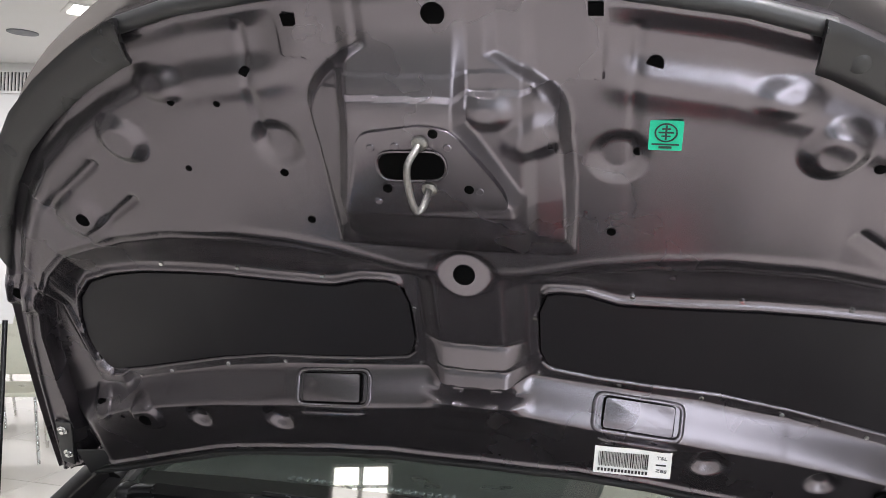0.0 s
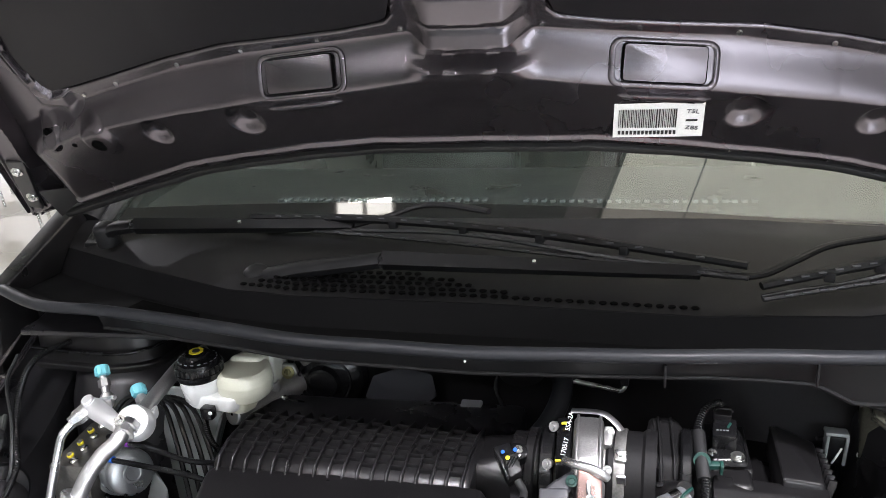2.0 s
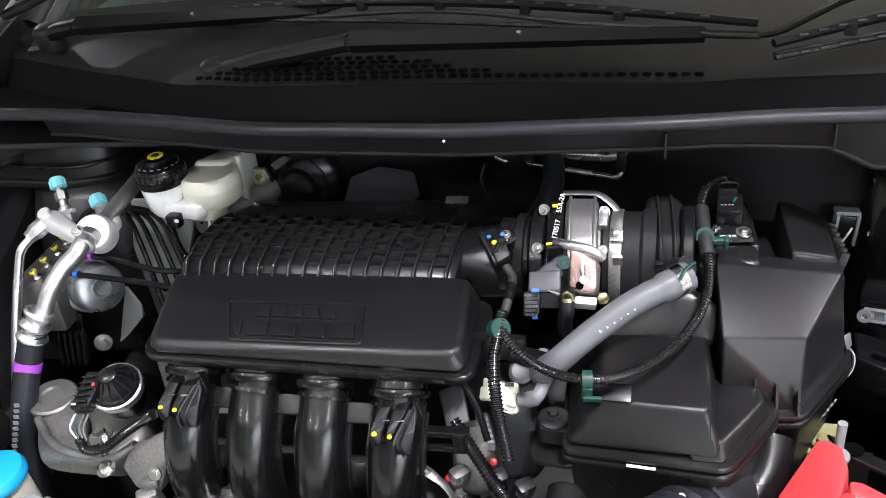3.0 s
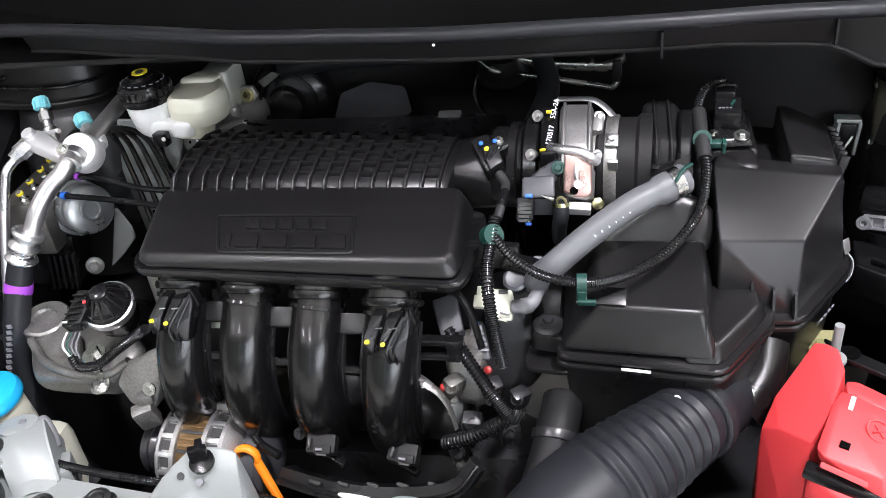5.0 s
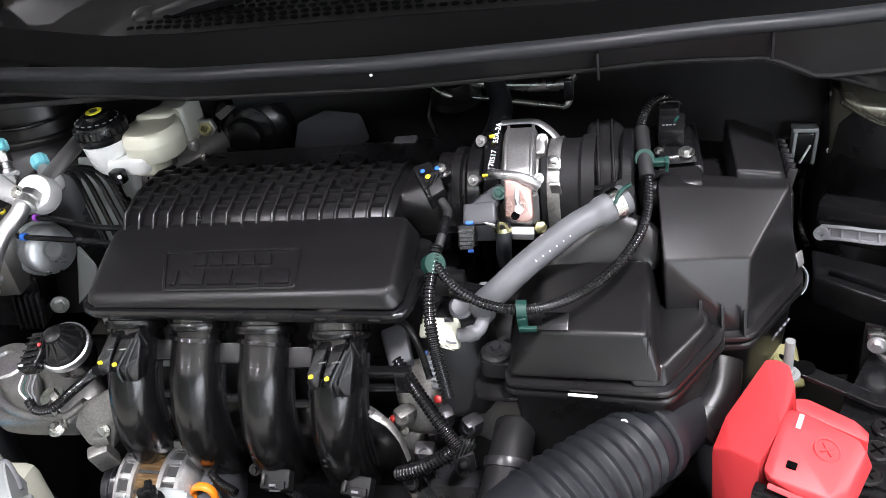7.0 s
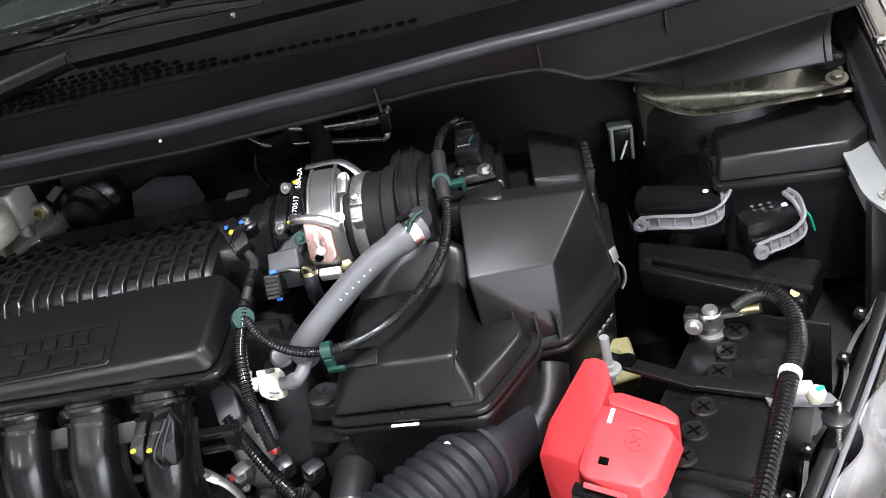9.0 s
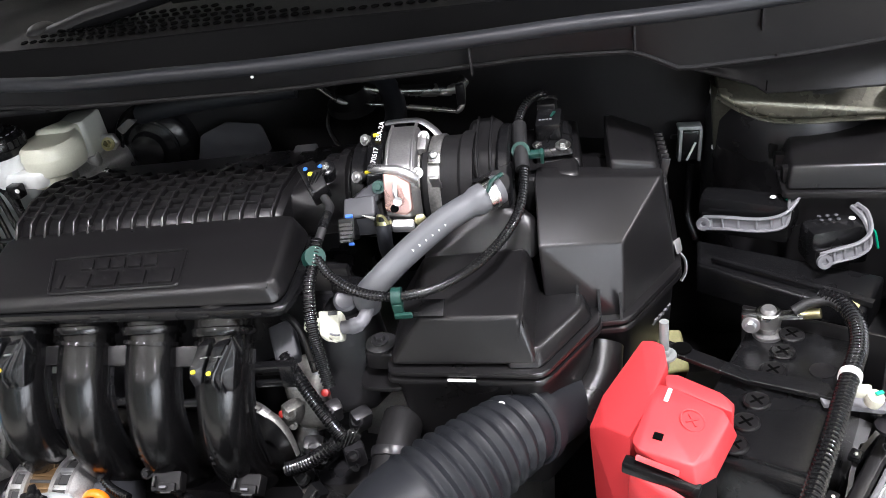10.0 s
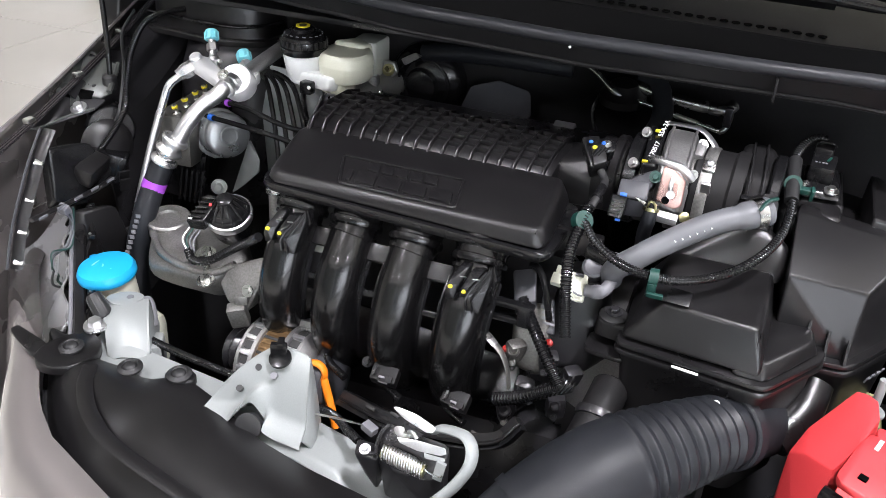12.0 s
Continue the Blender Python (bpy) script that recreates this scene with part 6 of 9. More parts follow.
# ---- wiring ----
har = thing("wiring_harness", (0.1, -0.25, 0.85), "black ribbed wiring conduit looping across the engine", "wiring harness")
part("conduit", conduit([(0.318, 0.022, 0.945), (0.312, 0.018, 0.952), (0.295, 0.005, 0.948), (0.284, -0.025, 0.936), (0.285, -0.07, 0.919), (0.288, -0.105, 0.902), (0.281, -0.150, 0.884), (0.262, -0.190, 0.872), (0.232, -0.225, 0.862), (0.195, -0.250, 0.857), (0.158, -0.262, 0.858), (0.118, -0.252, 0.860), (0.085, -0.23, 0.868), (0.064, -0.205, 0.880)], 0.0056, 0.0040), CORR, har)
part("tape", tube([(0.2845, -0.03, 0.934), (0.285, -0.065, 0.921), (0.287, -0.095, 0.907)], 0.0085, 12), RUBBER, har)
part("conduit", conduit([(0.066, -0.19, 0.892), (0.063, -0.21, 0.876), (0.060, -0.24, 0.855), (0.066, -0.272, 0.828), (0.074, -0.290, 0.793), (0.078, -0.298, 0.776)], 0.0070, 0.0042), CORR, har)
part("conduit", conduit([(0.011, -0.233, 0.772), (0.030, -0.256, 0.757), (0.050, -0.278, 0.742), (0.068, -0.296, 0.728), (0.082, -0.308, 0.715)], 0.0080, 0.0046), CORR, har)
part("conduit", conduit([(0.082, -0.304, 0.712), (0.055, -0.308, 0.696), (0.030, -0.304, 0.678), (0.004, -0.296, 0.662)], 0.0088, 0.0048), CORR, har)
part("knot", hull([(0.074, -0.305, 0.722), (0.094, -0.300, 0.724), (0.100, -0.300, 0.708), (0.078, -0.315, 0.700), (0.076, -0.290, 0.705), (0.096, -0.288, 0.70)], 0.005), RUBBER, har, "taped joint of the conduits")
for k in range(4):
    part("tape_edge", tube([(0.076 + 0.005 * k, -0.3125, 0.704 + 0.003 * k), (0.082 + 0.005 * k, -0.309, 0.716 + 0.002 * k), (0.084 + 0.005 * k, -0.303, 0.723)], 0.0011, 5), CORR, har)
part("clip", turned([(0.0118, -0.006), (0.0118, 0.006)], (0.063, -0.207, 0.879), (0.5, -0.5, 0.5), 16), TEALPL, har, "dark green plastic clip")
part("clip", join(turned([(0.0105, -0.005), (0.0105, 0.005)], (0.2855, -0.07, 0.919), (0, -1, 0.45), 16), block((0.301, -0.072, 0.914), (0.022, 0.008, 0.008), (20, 0, 0), 0.002), block((0.309, -0.074, 0.912), (0.004, 0.010, 0.016), (20, 0, 0), 0.001)), TEALPL, har, "dark green plastic clip")
part("clip", join(turned([(0.0098, -0.005), (0.0098, 0.005)], (0.158, -0.262, 0.858), (1, 0.05, 0), 16), block((0.158, -0.266, 0.846), (0.010, 0.008, 0.018), (15, 0, 0), 0.002), block((0.163, -0.270, 0.840), (0.018, 0.004, 0.006), (15, 0, 0), 0.001)), TEALPL, har, "dark green plastic clip")
box = part("connector", hull([(-0.012, -0.205, 0.792), (0.016, -0.20, 0.80), (0.028, -0.235, 0.775), (0.004, -0.245, 0.768), (-0.012, -0.19, 0.775), (0.016, -0.19, 0.78), (0.028, -0.225, 0.752), (0.004, -0.235, 0.748)], 0.003), DARKGREY, har, "dark grey plug on the conduit's end")
part("bail", tube([(0.01, -0.205, 0.805), (0.022, -0.215, 0.808), (0.035, -0.225, 0.79), (0.05, -0.255, 0.765)], 0.0042, 8), PLASTIC_S, box)
part("cable_plug", block((0.095, -0.19, 0.83), (0.05, 0.018, 0.016), (0, 10, -10), 0.004), PLASTIC_S, har)

# coolant outlet and sundry castings right of the runners
out = thing("coolant_outlet", (0.08, -0.19, 0.72), "cast coolant housing with a white plug", "coolant housing")
part("housing", hull([(0.045, -0.15, 0.80), (0.105, -0.15, 0.80), (0.105, -0.185, 0.795), (0.05, -0.19, 0.795), (0.03, -0.16, 0.66), (0.12, -0.15, 0.66), (0.10, -0.225, 0.68), (0.03, -0.235, 0.68)], 0.012), BAYPAINT, out)
part("neck", hull([(0.000, -0.225, 0.765), (0.045, -0.215, 0.770), (0.050, -0.245, 0.745), (0.006, -0.255, 0.735), (0.01, -0.235, 0.68), (0.06, -0.24, 0.68), (0.05, -0.265, 0.69), (0.02, -0.268, 0.69)], 0.010), DARKALU, out, "cast alloy neck")
wp = part("white_plug", hull([(0.055, -0.214, 0.816), (0.082, -0.214, 0.815), (0.058, -0.236, 0.798), (0.070, -0.238, 0.790), (0.082, -0.238, 0.790), (0.055, -0.205, 0.80), (0.082, -0.205, 0.80), (0.058, -0.222, 0.780), (0.082, -0.222, 0.778)], 0.003), WHITEPL, out, "white plastic plug")
part("tab", join(block((0.048, -0.222, 0.803), (0.016, 0.014, 0.012), (40, 5, 0), 0.002), block((0.046, -0.215, 0.812), (0.005, 0.010, 0.012), (40, 5, 0), 0.001)), WHITEPL, wp)
part("slot", block((0.0725, -0.2185, 0.8145), (0.010, 0.004, 0.003), (40, 0, 0), 0.0005), DARKGREY, wp)
part("groove", tube([(0.070, -0.2365, 0.8005), (0.076, -0.2375, 0.7985), (0.081, -0.2375, 0.7985)], 0.0012, 6), GREYPL, wp)
part("stem", sweep(bmesh.new(), spline([(0.082, -0.226, 0.800), (0.094, -0.226, 0.801), (0.103, -0.222, 0.803), (0.108, -0.210, 0.808), (0.109, -0.190, 0.814), (0.105, -0.165, 0.82)], 6), lambda s, l: 0.0088 if 0.1 < s < 0.24 else 0.0075, 14), GREYPL, out, "grey plastic elbow")
part("cap", turned([(0.014, -0.01), (0.014, 0.003), (0.011, 0.005), (0.007, 0.004)], (0.084, -0.198, 0.816), (0.1, -0.55, 0.83), 24), DARKGREY, out)
part("grey_plug", hull([(0.030, -0.216, 0.772), (0.046, -0.214, 0.772), (0.040, -0.244, 0.738), (0.056, -0.242, 0.738), (0.030, -0.205, 0.760), (0.046, -0.205, 0.760), (0.040, -0.232, 0.728), (0.056, -0.230, 0.728)], 0.003), DARKGREY, out, "dark grey ribbed plug")
for k in range(4):
    part("rib", block((0.0405 + 0.0022 * k, -0.2255 - 0.0042 * k, 0.7625 - 0.0045 * k), (0.015, 0.003, 0.0014), (45, 0, 0), 0), GREYPL, out)
part("paint_mark", block((0.038, -0.219, 0.771), (0.008, 0.004, 0.003), (45, 0, 0), 0.001), BLUEPL, out)
rl = random.Random(11)
for x, y, z, m in ((0.015, -0.262, 0.715, DARKALU), (0.055, -0.252, 0.705, BAYPAINT), (0.035, -0.275, 0.675, BAYPAINT), (0.085, -0.25, 0.69, BAYPAINT), (0.075, -0.268, 0.655, BAYPAINT), (0.02, -0.290, 0.645, BAYPAINT)):
    lg = part("lug", join(block((x, y, z), (0.024, 0.018, 0.030), (rl.uniform(0, 30), rl.uniform(-15, 15), rl.uniform(0, 50)), 0.006), turned([(0.008, 0), (0.008, 0.006), (0.006, 0.008), (0.004, 0.005)], (x, y - 0.006, z + 0.004), (rl.uniform(-0.3, 0.3), -1, 0.7), 14)), m, out)
    bolt((x + rl.uniform(-0.010, 0.010), y - 0.010, z - 0.010), 0.003, (rl.uniform(-0.3, 0.3), -1, 0.5), rl.choice((DARKALU, BAYPAINT, BAYPAINT)), lg)
part("red_plug", turned([(0.0044, -0.004), (0.0044, 0.004), (0.003, 0.005)], (0.054, -0.252, 0.732), (0, -0.7, 0.7), 14), DEEPRED, out)
part("red_plug", turned([(0.0044, -0.004), (0.0044, 0.004), (0.003, 0.005)], (0.005, -0.266, 0.717), (0, -0.7, 0.7), 14), DEEPRED, out)
part("wire_bracket", sweep(bmesh.new(), spline([(-0.034, -0.268, 0.738), (-0.018, -0.274, 0.735), (-0.006, -0.278, 0.728)], 8), lambda s, l: 0.0078 - 0.002 * s, 10, True, 0.35), ALU, out, "bright pressed bracket")
part("bracket_arm", sweep(bmesh.new(), spline([(-0.008, -0.277, 0.729), (0.004, -0.281, 0.720), (0.014, -0.286, 0.703), (0.020, -0.292, 0.680)], 8), lambda s, l: 0.0055 - 0.002 * s, 10, True, 0.3), DARKALU, out)
part("bracket_slot", tube([(-0.024, -0.2745, 0.742), (-0.012, -0.280, 0.738)], 0.0035, 8, 8, 0.4), DARKALU, out)
part("coolant_hose", tube([(0.135, -0.25, 0.69), (0.130, -0.285, 0.680), (0.118, -0.325, 0.650), (0.10, -0.36, 0.61), (0.07, -0.39, 0.55)], 0.023, 16), FIREWALL, out, "thick black coolant hose")
part("hose_clamp", turned([(0.0255, -0.004), (0.0262, 0.0), (0.0255, 0.006)], (0.128, -0.292, 0.676), (-0.1, -0.75, -0.5), 22), BAYPAINT, out)
part("mesh_hose", tube([(0.04, -0.42, 0.60), (0.07, -0.43, 0.58), (0.09, -0.45, 0.54)], 0.022, 16), BAYPAINT, out)

# ---- air cleaner, resonator, snorkel ----
abx = thing("air_cleaner_box", (0.37, -0.03, 0.62), "black plastic air cleaner box with a sloping lid", "air cleaner")
lid = part("lid", hull([(0.298, -0.084, 0.892), (0.442, -0.058, 0.865), (0.391, -0.147, 0.834), (0.299, -0.171, 0.850), (0.302, -0.058, 0.893), (0.446, -0.034, 0.866),
                        (0.301, -0.178, 0.754), (0.386, -0.172, 0.754), (0.455, -0.070, 0.754), (0.302, -0.04, 0.754), (0.459, -0.02, 0.754)], 0.0035, 3), PLASTIC, abx, "lid with a sloping front panel")
part("lid_back", hull([(0.30, -0.062, 0.858), (0.452, -0.036, 0.845), (0.30, 0.09, 0.868), (0.458, 0.09, 0.846), (0.30, -0.05, 0.754), (0.458, -0.03, 0.754), (0.30, 0.09, 0.754), (0.462, 0.09, 0.754)], 0.003), PLASTIC, lid)
part("raised_back", hull([(0.386, -0.052, 0.888), (0.438, -0.040, 0.874), (0.386, 0.060, 0.905), (0.445, 0.062, 0.876), (0.384, -0.050, 0.84), (0.450, -0.036, 0.84), (0.384, 0.07, 0.84), (0.456, 0.07, 0.84)], 0.005), PLASTIC, lid, "raised back half of the lid")
part("sensor_step", hull([(0.300, -0.044, 0.892), (0.352, -0.040, 0.890), (0.300, 0.060, 0.899), (0.352, 0.060, 0.897), (0.30, -0.05, 0.85), (0.356, -0.045, 0.85), (0.30, 0.07, 0.85), (0.356, 0.07, 0.85)], 0.004), PLASTIC, lid)
for x, top in ((0.335, 0.800), (0.358, 0.792), (0.381, 0.786)):
    part("fin", hull([(x, -0.174, top), (x, -0.187, 0.757), (x, -0.160, 0.757), (x + 0.003, -0.174, top), (x + 0.003, -0.187, 0.757), (x + 0.003, -0.160, 0.757)], 0), PLASTIC, lid)
for k in range(7):
    part("grip_rib", block((0.449, -0.02 + 0.013 * k, 0.852), (0.010, 0.004, 0.036), (0, 12, 0), 0.001), PLASTIC, lid)
seam = [(0.293, -0.190), (0.390, -0.185), (0.462, -0.080), (0.472, 0.10), (0.29, 0.10)]
part("rim", prism(seam, [(0.741, 1.0), (0.7475, 1.0)], 0.012), PLASTIC, abx, "lower rim along the lid's seam")
part("rim", prism(seam, [(0.7505, 0.992), (0.7565, 0.992)], 0.012), PLASTIC, abx, "upper rim along the lid's seam")
part("tub", prism([(0.299, -0.180), (0.385, -0.175), (0.454, -0.074), (0.462, 0.09), (0.296, 0.09)], [(0.60, 0.82), (0.68, 0.93), (0.742, 1.0)], 0.015), PLASTIC, abx)
part("clasp", tube([(0.462, -0.066, 0.725), (0.468, -0.062, 0.735), (0.468, -0.058, 0.750), (0.460, -0.052, 0.760), (0.455, -0.046, 0.766)], 0.0024, 8, 6, 0.6), ALU, abx, "bright spring clasp")
part("clasp_plate", hull([(0.455, -0.056, 0.776), (0.464, -0.046, 0.776), (0.466, -0.055, 0.762), (0.458, -0.064, 0.760), (0.452, -0.050, 0.770), (0.462, -0.044, 0.768)], 0.001), ALU, abx)
part("moulded_mark", join(*[block((0.424 + 0.006 * k, -0.126 + 0.009 * k, 0.71), (0.002, 0.006, 0.009), (0, 20, -32), 0) for k in range(4)]), GREYPL, abx)
maf = thing("air_flow_sensor", (0.325, 0.0, 0.905), "black air flow sensor screwed to the air duct", "sensor")
part("base", hull([(0.298, -0.048, 0.896), (0.346, -0.044, 0.896), (0.346, 0.02, 0.905), (0.298, 0.02, 0.905), (0.302, -0.042, 0.905), (0.342, -0.038, 0.905), (0.340, 0.016, 0.916), (0.302, 0.016, 0.916)], 0.003), PLASTIC_S, maf)
part("head", block((0.319, -0.010, 0.922), (0.030, 0.034, 0.026), (14, 0, -6), 0.004), PLASTIC_S, maf)
part("plug", block((0.318, 0.012, 0.936), (0.022, 0.022, 0.022), (10, 0, -6), 0.003), PLASTIC, maf)
part("plug_bail", tube([(0.307, 0.004, 0.948), (0.312, 0.002, 0.952), (0.325, 0.002, 0.952), (0.330, 0.004, 0.948)], 0.0015, 6), PLASTIC_S, maf)
part("paint_mark", block((0.324, -0.012, 0.9365), (0.003, 0.010, 0.002), (14, 0, -30), 0.0006), TEALPL, maf)
part("print_bars", join(*[block((0.309 + 0.004 * k, -0.020, 0.9338), (0.0028, 0.0016, 0.001), (14, 0, -6), 0) for k in range(4)]), GREYPL, maf)
bolt((0.333, -0.036, 0.905), 0.0056, (0, -0.2, 1), STEEL, maf)
bolt((0.303, -0.030, 0.906), 0.0035, (0, -0.3, 1), STEEL, maf)
part("flange", hull([(0.275, -0.08, 0.885), (0.35, -0.075, 0.888), (0.35, 0.05, 0.897), (0.275, 0.05, 0.897), (0.28, -0.08, 0.84), (0.35, -0.08, 0.84), (0.35, 0.06, 0.83), (0.28, 0.06, 0.83)], 0.01), PLASTIC, maf)

res = thing("intake_resonator", (0.24, -0.2, 0.60), "black plastic intake resonator with a stepped lid", "resonator")
part("lid", hull([(0.174, -0.252, 0.824), (0.275, -0.262, 0.824), (0.282, -0.255, 0.822), (0.170, -0.15, 0.838), (0.285, -0.15, 0.838), (0.134, -0.262, 0.772), (0.292, -0.276, 0.772), (0.135, -0.13, 0.78), (0.30, -0.13, 0.78)], 0.005), PLASTIC, res, "lid with a high step")
part("lid_side", hull([(0.26, -0.262, 0.788), (0.292, -0.265, 0.787), (0.343, -0.196, 0.788), (0.335, -0.14, 0.79), (0.26, -0.15, 0.79), (0.26, -0.276, 0.768), (0.297, -0.278, 0.768), (0.352, -0.195, 0.768), (0.345, -0.13, 0.768), (0.26, -0.13, 0.768)], 0.005), PLASTIC, res, "lower side of the lid")
rs = [(0.130, -0.268), (0.298, -0.288), (0.362, -0.196), (0.352, -0.11), (0.130, -0.11)]
part("rim", join(prism(rs, [(0.7535, 1.0), (0.759, 1.0)], 0.012), prism(rs, [(0.763, 0.99), (0.768, 0.99)], 0.012)), PLASTIC, res, "double rim along the lid's seam")
part("tub", prism([(0.136, -0.262), (0.294, -0.281), (0.354, -0.194), (0.345, -0.12), (0.136, -0.12)], [(0.60, 0.85), (0.70, 0.95), (0.755, 1.0)], 0.015), PLASTIC, res)
part("rim_label", block((0.212, -0.2795, 0.761), (0.030, 0.003, 0.0025), (0, 0, -7), 0.001), PAPER, res)
part("mould_line", block((0.262, -0.2785, 0.72), (0.0015, 0.003, 0.05), bevel=0), PLASTIC_S, res)
part("front_wall", hull([(0.24, -0.115, 0.88), (0.30, -0.12, 0.87), (0.24, -0.09, 0.88), (0.22, -0.15, 0.82), (0.30, -0.155, 0.82), (0.30, -0.10, 0.82), (0.16, -0.14, 0.82), (0.16, -0.10, 0.82)], 0.012), PLASTIC, res, "dark neck rising to the air duct")
ear = part("mount_ear", join(prism([(0.100, -0.238), (0.142, -0.244), (0.142, -0.205), (0.103, -0.200)], [(0.752, 1), (0.772, 0.96)], 0.012), prism([(0.094, -0.255), (0.145, -0.262), (0.145, -0.215), (0.096, -0.21)], [(0.735, 1), (0.740, 1)], 0.012)), PLASTIC, res)
part("rubber_washer", turned([(0.017, 0), (0.017, 0.004), (0.012, 0.007)], (0.120, -0.224, 0.772), (0, -0.1, 1), 22), RUBBER, ear)
bolt((0.120, -0.224, 0.778), 0.006, (0, -0.1, 1), BAYPAINT, ear)
part("tab_plate", block((0.177, -0.250, 0.834), (0.050, 0.020, 0.003), (28, 0, -5), 0.001), PLASTIC_S, res)

sn = thing("air_intake_snorkel", (0.18, -0.38, 0.60), "black ribbed rubber air intake hose", "intake hose")
S = spline([(0.310, -0.215, 0.670), (0.284, -0.262, 0.690), (0.248, -0.310, 0.702), (0.202, -0.357, 0.700), (0.155, -0.402, 0.690), (0.108, -0.452, 0.662), (0.065, -0.505, 0.615), (0.03, -0.55, 0.56)], 32)


def bellows(share, along):
    r = 0.040 + 0.016 * step(0.12, 0.55, share)
    if 0.20 < share < 0.46:
        r += 0.0024 * math.sin((share - 0.20) / 0.26 * 9.5 * 2 * math.pi)
    return r


part("hose", sweep(bmesh.new(), S, bellows, 36, True), HOSEBLK, sn)
part("collar", sweep(bmesh.new(), S[36:47], lambda s, l: 0.0455 if 0.15 < s < 0.85 else 0.043, 32), HOSEBLK, sn)
part("seam_ridge", sweep(bmesh.new(), [p + Vector((-0.4, 0.35, 1)).normalized() * 0.0552 for p in S[138:200]], 0.0024, 6), HOSEBLK, sn)
part("joint_lip", sweep(bmesh.new(), S[163:168], 0.0585, 32), HOSEBLK, sn)
part("clip_mark", block(S[165] + Vector((0.036, 0.061, 0.062)), (0.022, 0.006, 0.004), (30, 0, -40), 0.001), TEALPL, sn)
part("paint_mark", turned([(0.004, 0), (0.003, 0.0015)], (0.252, -0.300, 0.744), (0, -0.3, 1), 10), PAPER, sn)
part("elbow", tube([(0.325, -0.235, 0.665), (0.352, -0.20, 0.69), (0.36, -0.17, 0.715)], 0.024, 16), PLASTIC, sn)

# ---- battery and the side beyond it ----
BT = pose(0.540, -0.236, 0, 0, 0, -29.0)


def bat(x, y, z):
    """From the battery's own axes (y along its length) to the car's."""
    return BT @ Vector((x, y, z))


battery = thing("battery", tuple(bat(0, 0, 0.49)), "black car battery with six screw plugs, strapped down", "battery")
part("case", prism([bat(-0.064, -0.119, 0).xy, bat(0.064, -0.119, 0).xy, bat(0.064, 0.119, 0).xy, bat(-0.064, 0.119, 0).xy], [(0.49, 0.98), (0.655, 0.98), (0.66, 1.0), (0.684, 1.0)], 0.006), PLASTIC_S, battery)
part("raised_top", prism([bat(-0.022, -0.108, 0).xy, bat(0.058, -0.108, 0).xy, bat(0.058, 0.108, 0).xy, bat(-0.022, 0.108, 0).xy], [(0.683, 1.0), (0.688, 0.99)], 0.006), PLASTIC_S, battery)
for k, d in enumerate((-0.098, -0.062, -0.026, 0.030, 0.066, 0.101)):
    q = bat(-0.016, d, 0.688)
    p_ = part("plug", turned([(0.0142, 0), (0.0142, 0.0018), (0.0132, 0.0028), (0.0125, 0.0020), (0.0118, 0.0030), (0.001, 0.0030)], q, segs=22), PLASTIC, battery)
    part("cross_slot", join(block(q + Vector((0, 0, 0.0026)), (0.017, 0.0026, 0.002), (0, 0, 25), 0.0004), block(q + Vector((0, 0, 0.0026)), (0.0026, 0.017, 0.002), (0, 0, 25), 0.0004)), DARK, p_)
part("charge_eye", turned([(0.013, 0), (0.013, 0.0015), (0.011, 0.001)], bat(0.03, 0.05, 0.688), segs=20), PLASTIC, battery)
# negative terminal
neg = part("negative_post", turned([(0.017, 0), (0.017, 0.004), (0.010, 0.006), (0.009, 0.035), (0.007, 0.038)], bat(-0.042, 0.098, 0.684), segs=20), ALU, battery)
part("clamp", join(turned([(0.0135, 0.014), (0.0145, 0.017), (0.0145, 0.032), (0.0125, 0.034), (0.010, 0.034)], bat(-0.042, 0.098, 0.684), segs=20), block(bat(-0.058, 0.092, 0.707), (0.026, 0.014, 0.018), (0, 0, -10), 0.004), block(bat(-0.02, 0.102, 0.715), (0.034, 0.013, 0.006), (0, -8, -12), 0.002)), STEEL, neg)
bolt(bat(-0.056, 0.080, 0.706), 0.006, (-0.3, -1, 0.1), ALUM, neg)
part("cable_lug", tube([bat(-0.01, 0.105, 0.716), bat(0.012, 0.108, 0.722)], 0.006, 10), BRASSY, neg)
cab = thing("battery_cable", tuple(bat(0.05, 0.0, 0.70)), "black battery cable in ribbed conduit", "cable")
part("cable", tube([(0.575, -0.140, 0.722), (0.592, -0.138, 0.730), (0.612, -0.143, 0.735), (0.622, -0.160, 0.735)], 0.0062, 10), RUBBER, cab)
part("conduit", conduit([(0.606, -0.132, 0.735), (0.622, -0.150, 0.736), (0.627, -0.185, 0.735), (0.618, -0.225, 0.735), (0.603, -0.258, 0.735), (0.579, -0.306, 0.734), (0.555, -0.355, 0.730), (0.522, -0.416, 0.715), (0.50, -0.45, 0.69)], 0.0098, 0.0052, 14), CORR, cab)
part("tie", sweep(bmesh.new(), [(0.5965, -0.271, 0.735), (0.593, -0.279, 0.735)], 0.0113, 18), PAPER, cab, "white plastic tie")
part("tie_clip", join(turned([(0.008, -0.006), (0.009, 0.0), (0.008, 0.006), (0.005, 0.008)], (0.614, -0.290, 0.718), (0.2, -0.3, 1), 18), block((0.605, -0.284, 0.724), (0.016, 0.010, 0.012), (0, 0, -10), 0.003)), WHITEPL, cab, "white plastic cable holder")
part("paint_mark", block((0.617, -0.293, 0.7285), (0.008, 0.004, 0.002), (8, 0, 20), 0.0006), GREEN, cab)

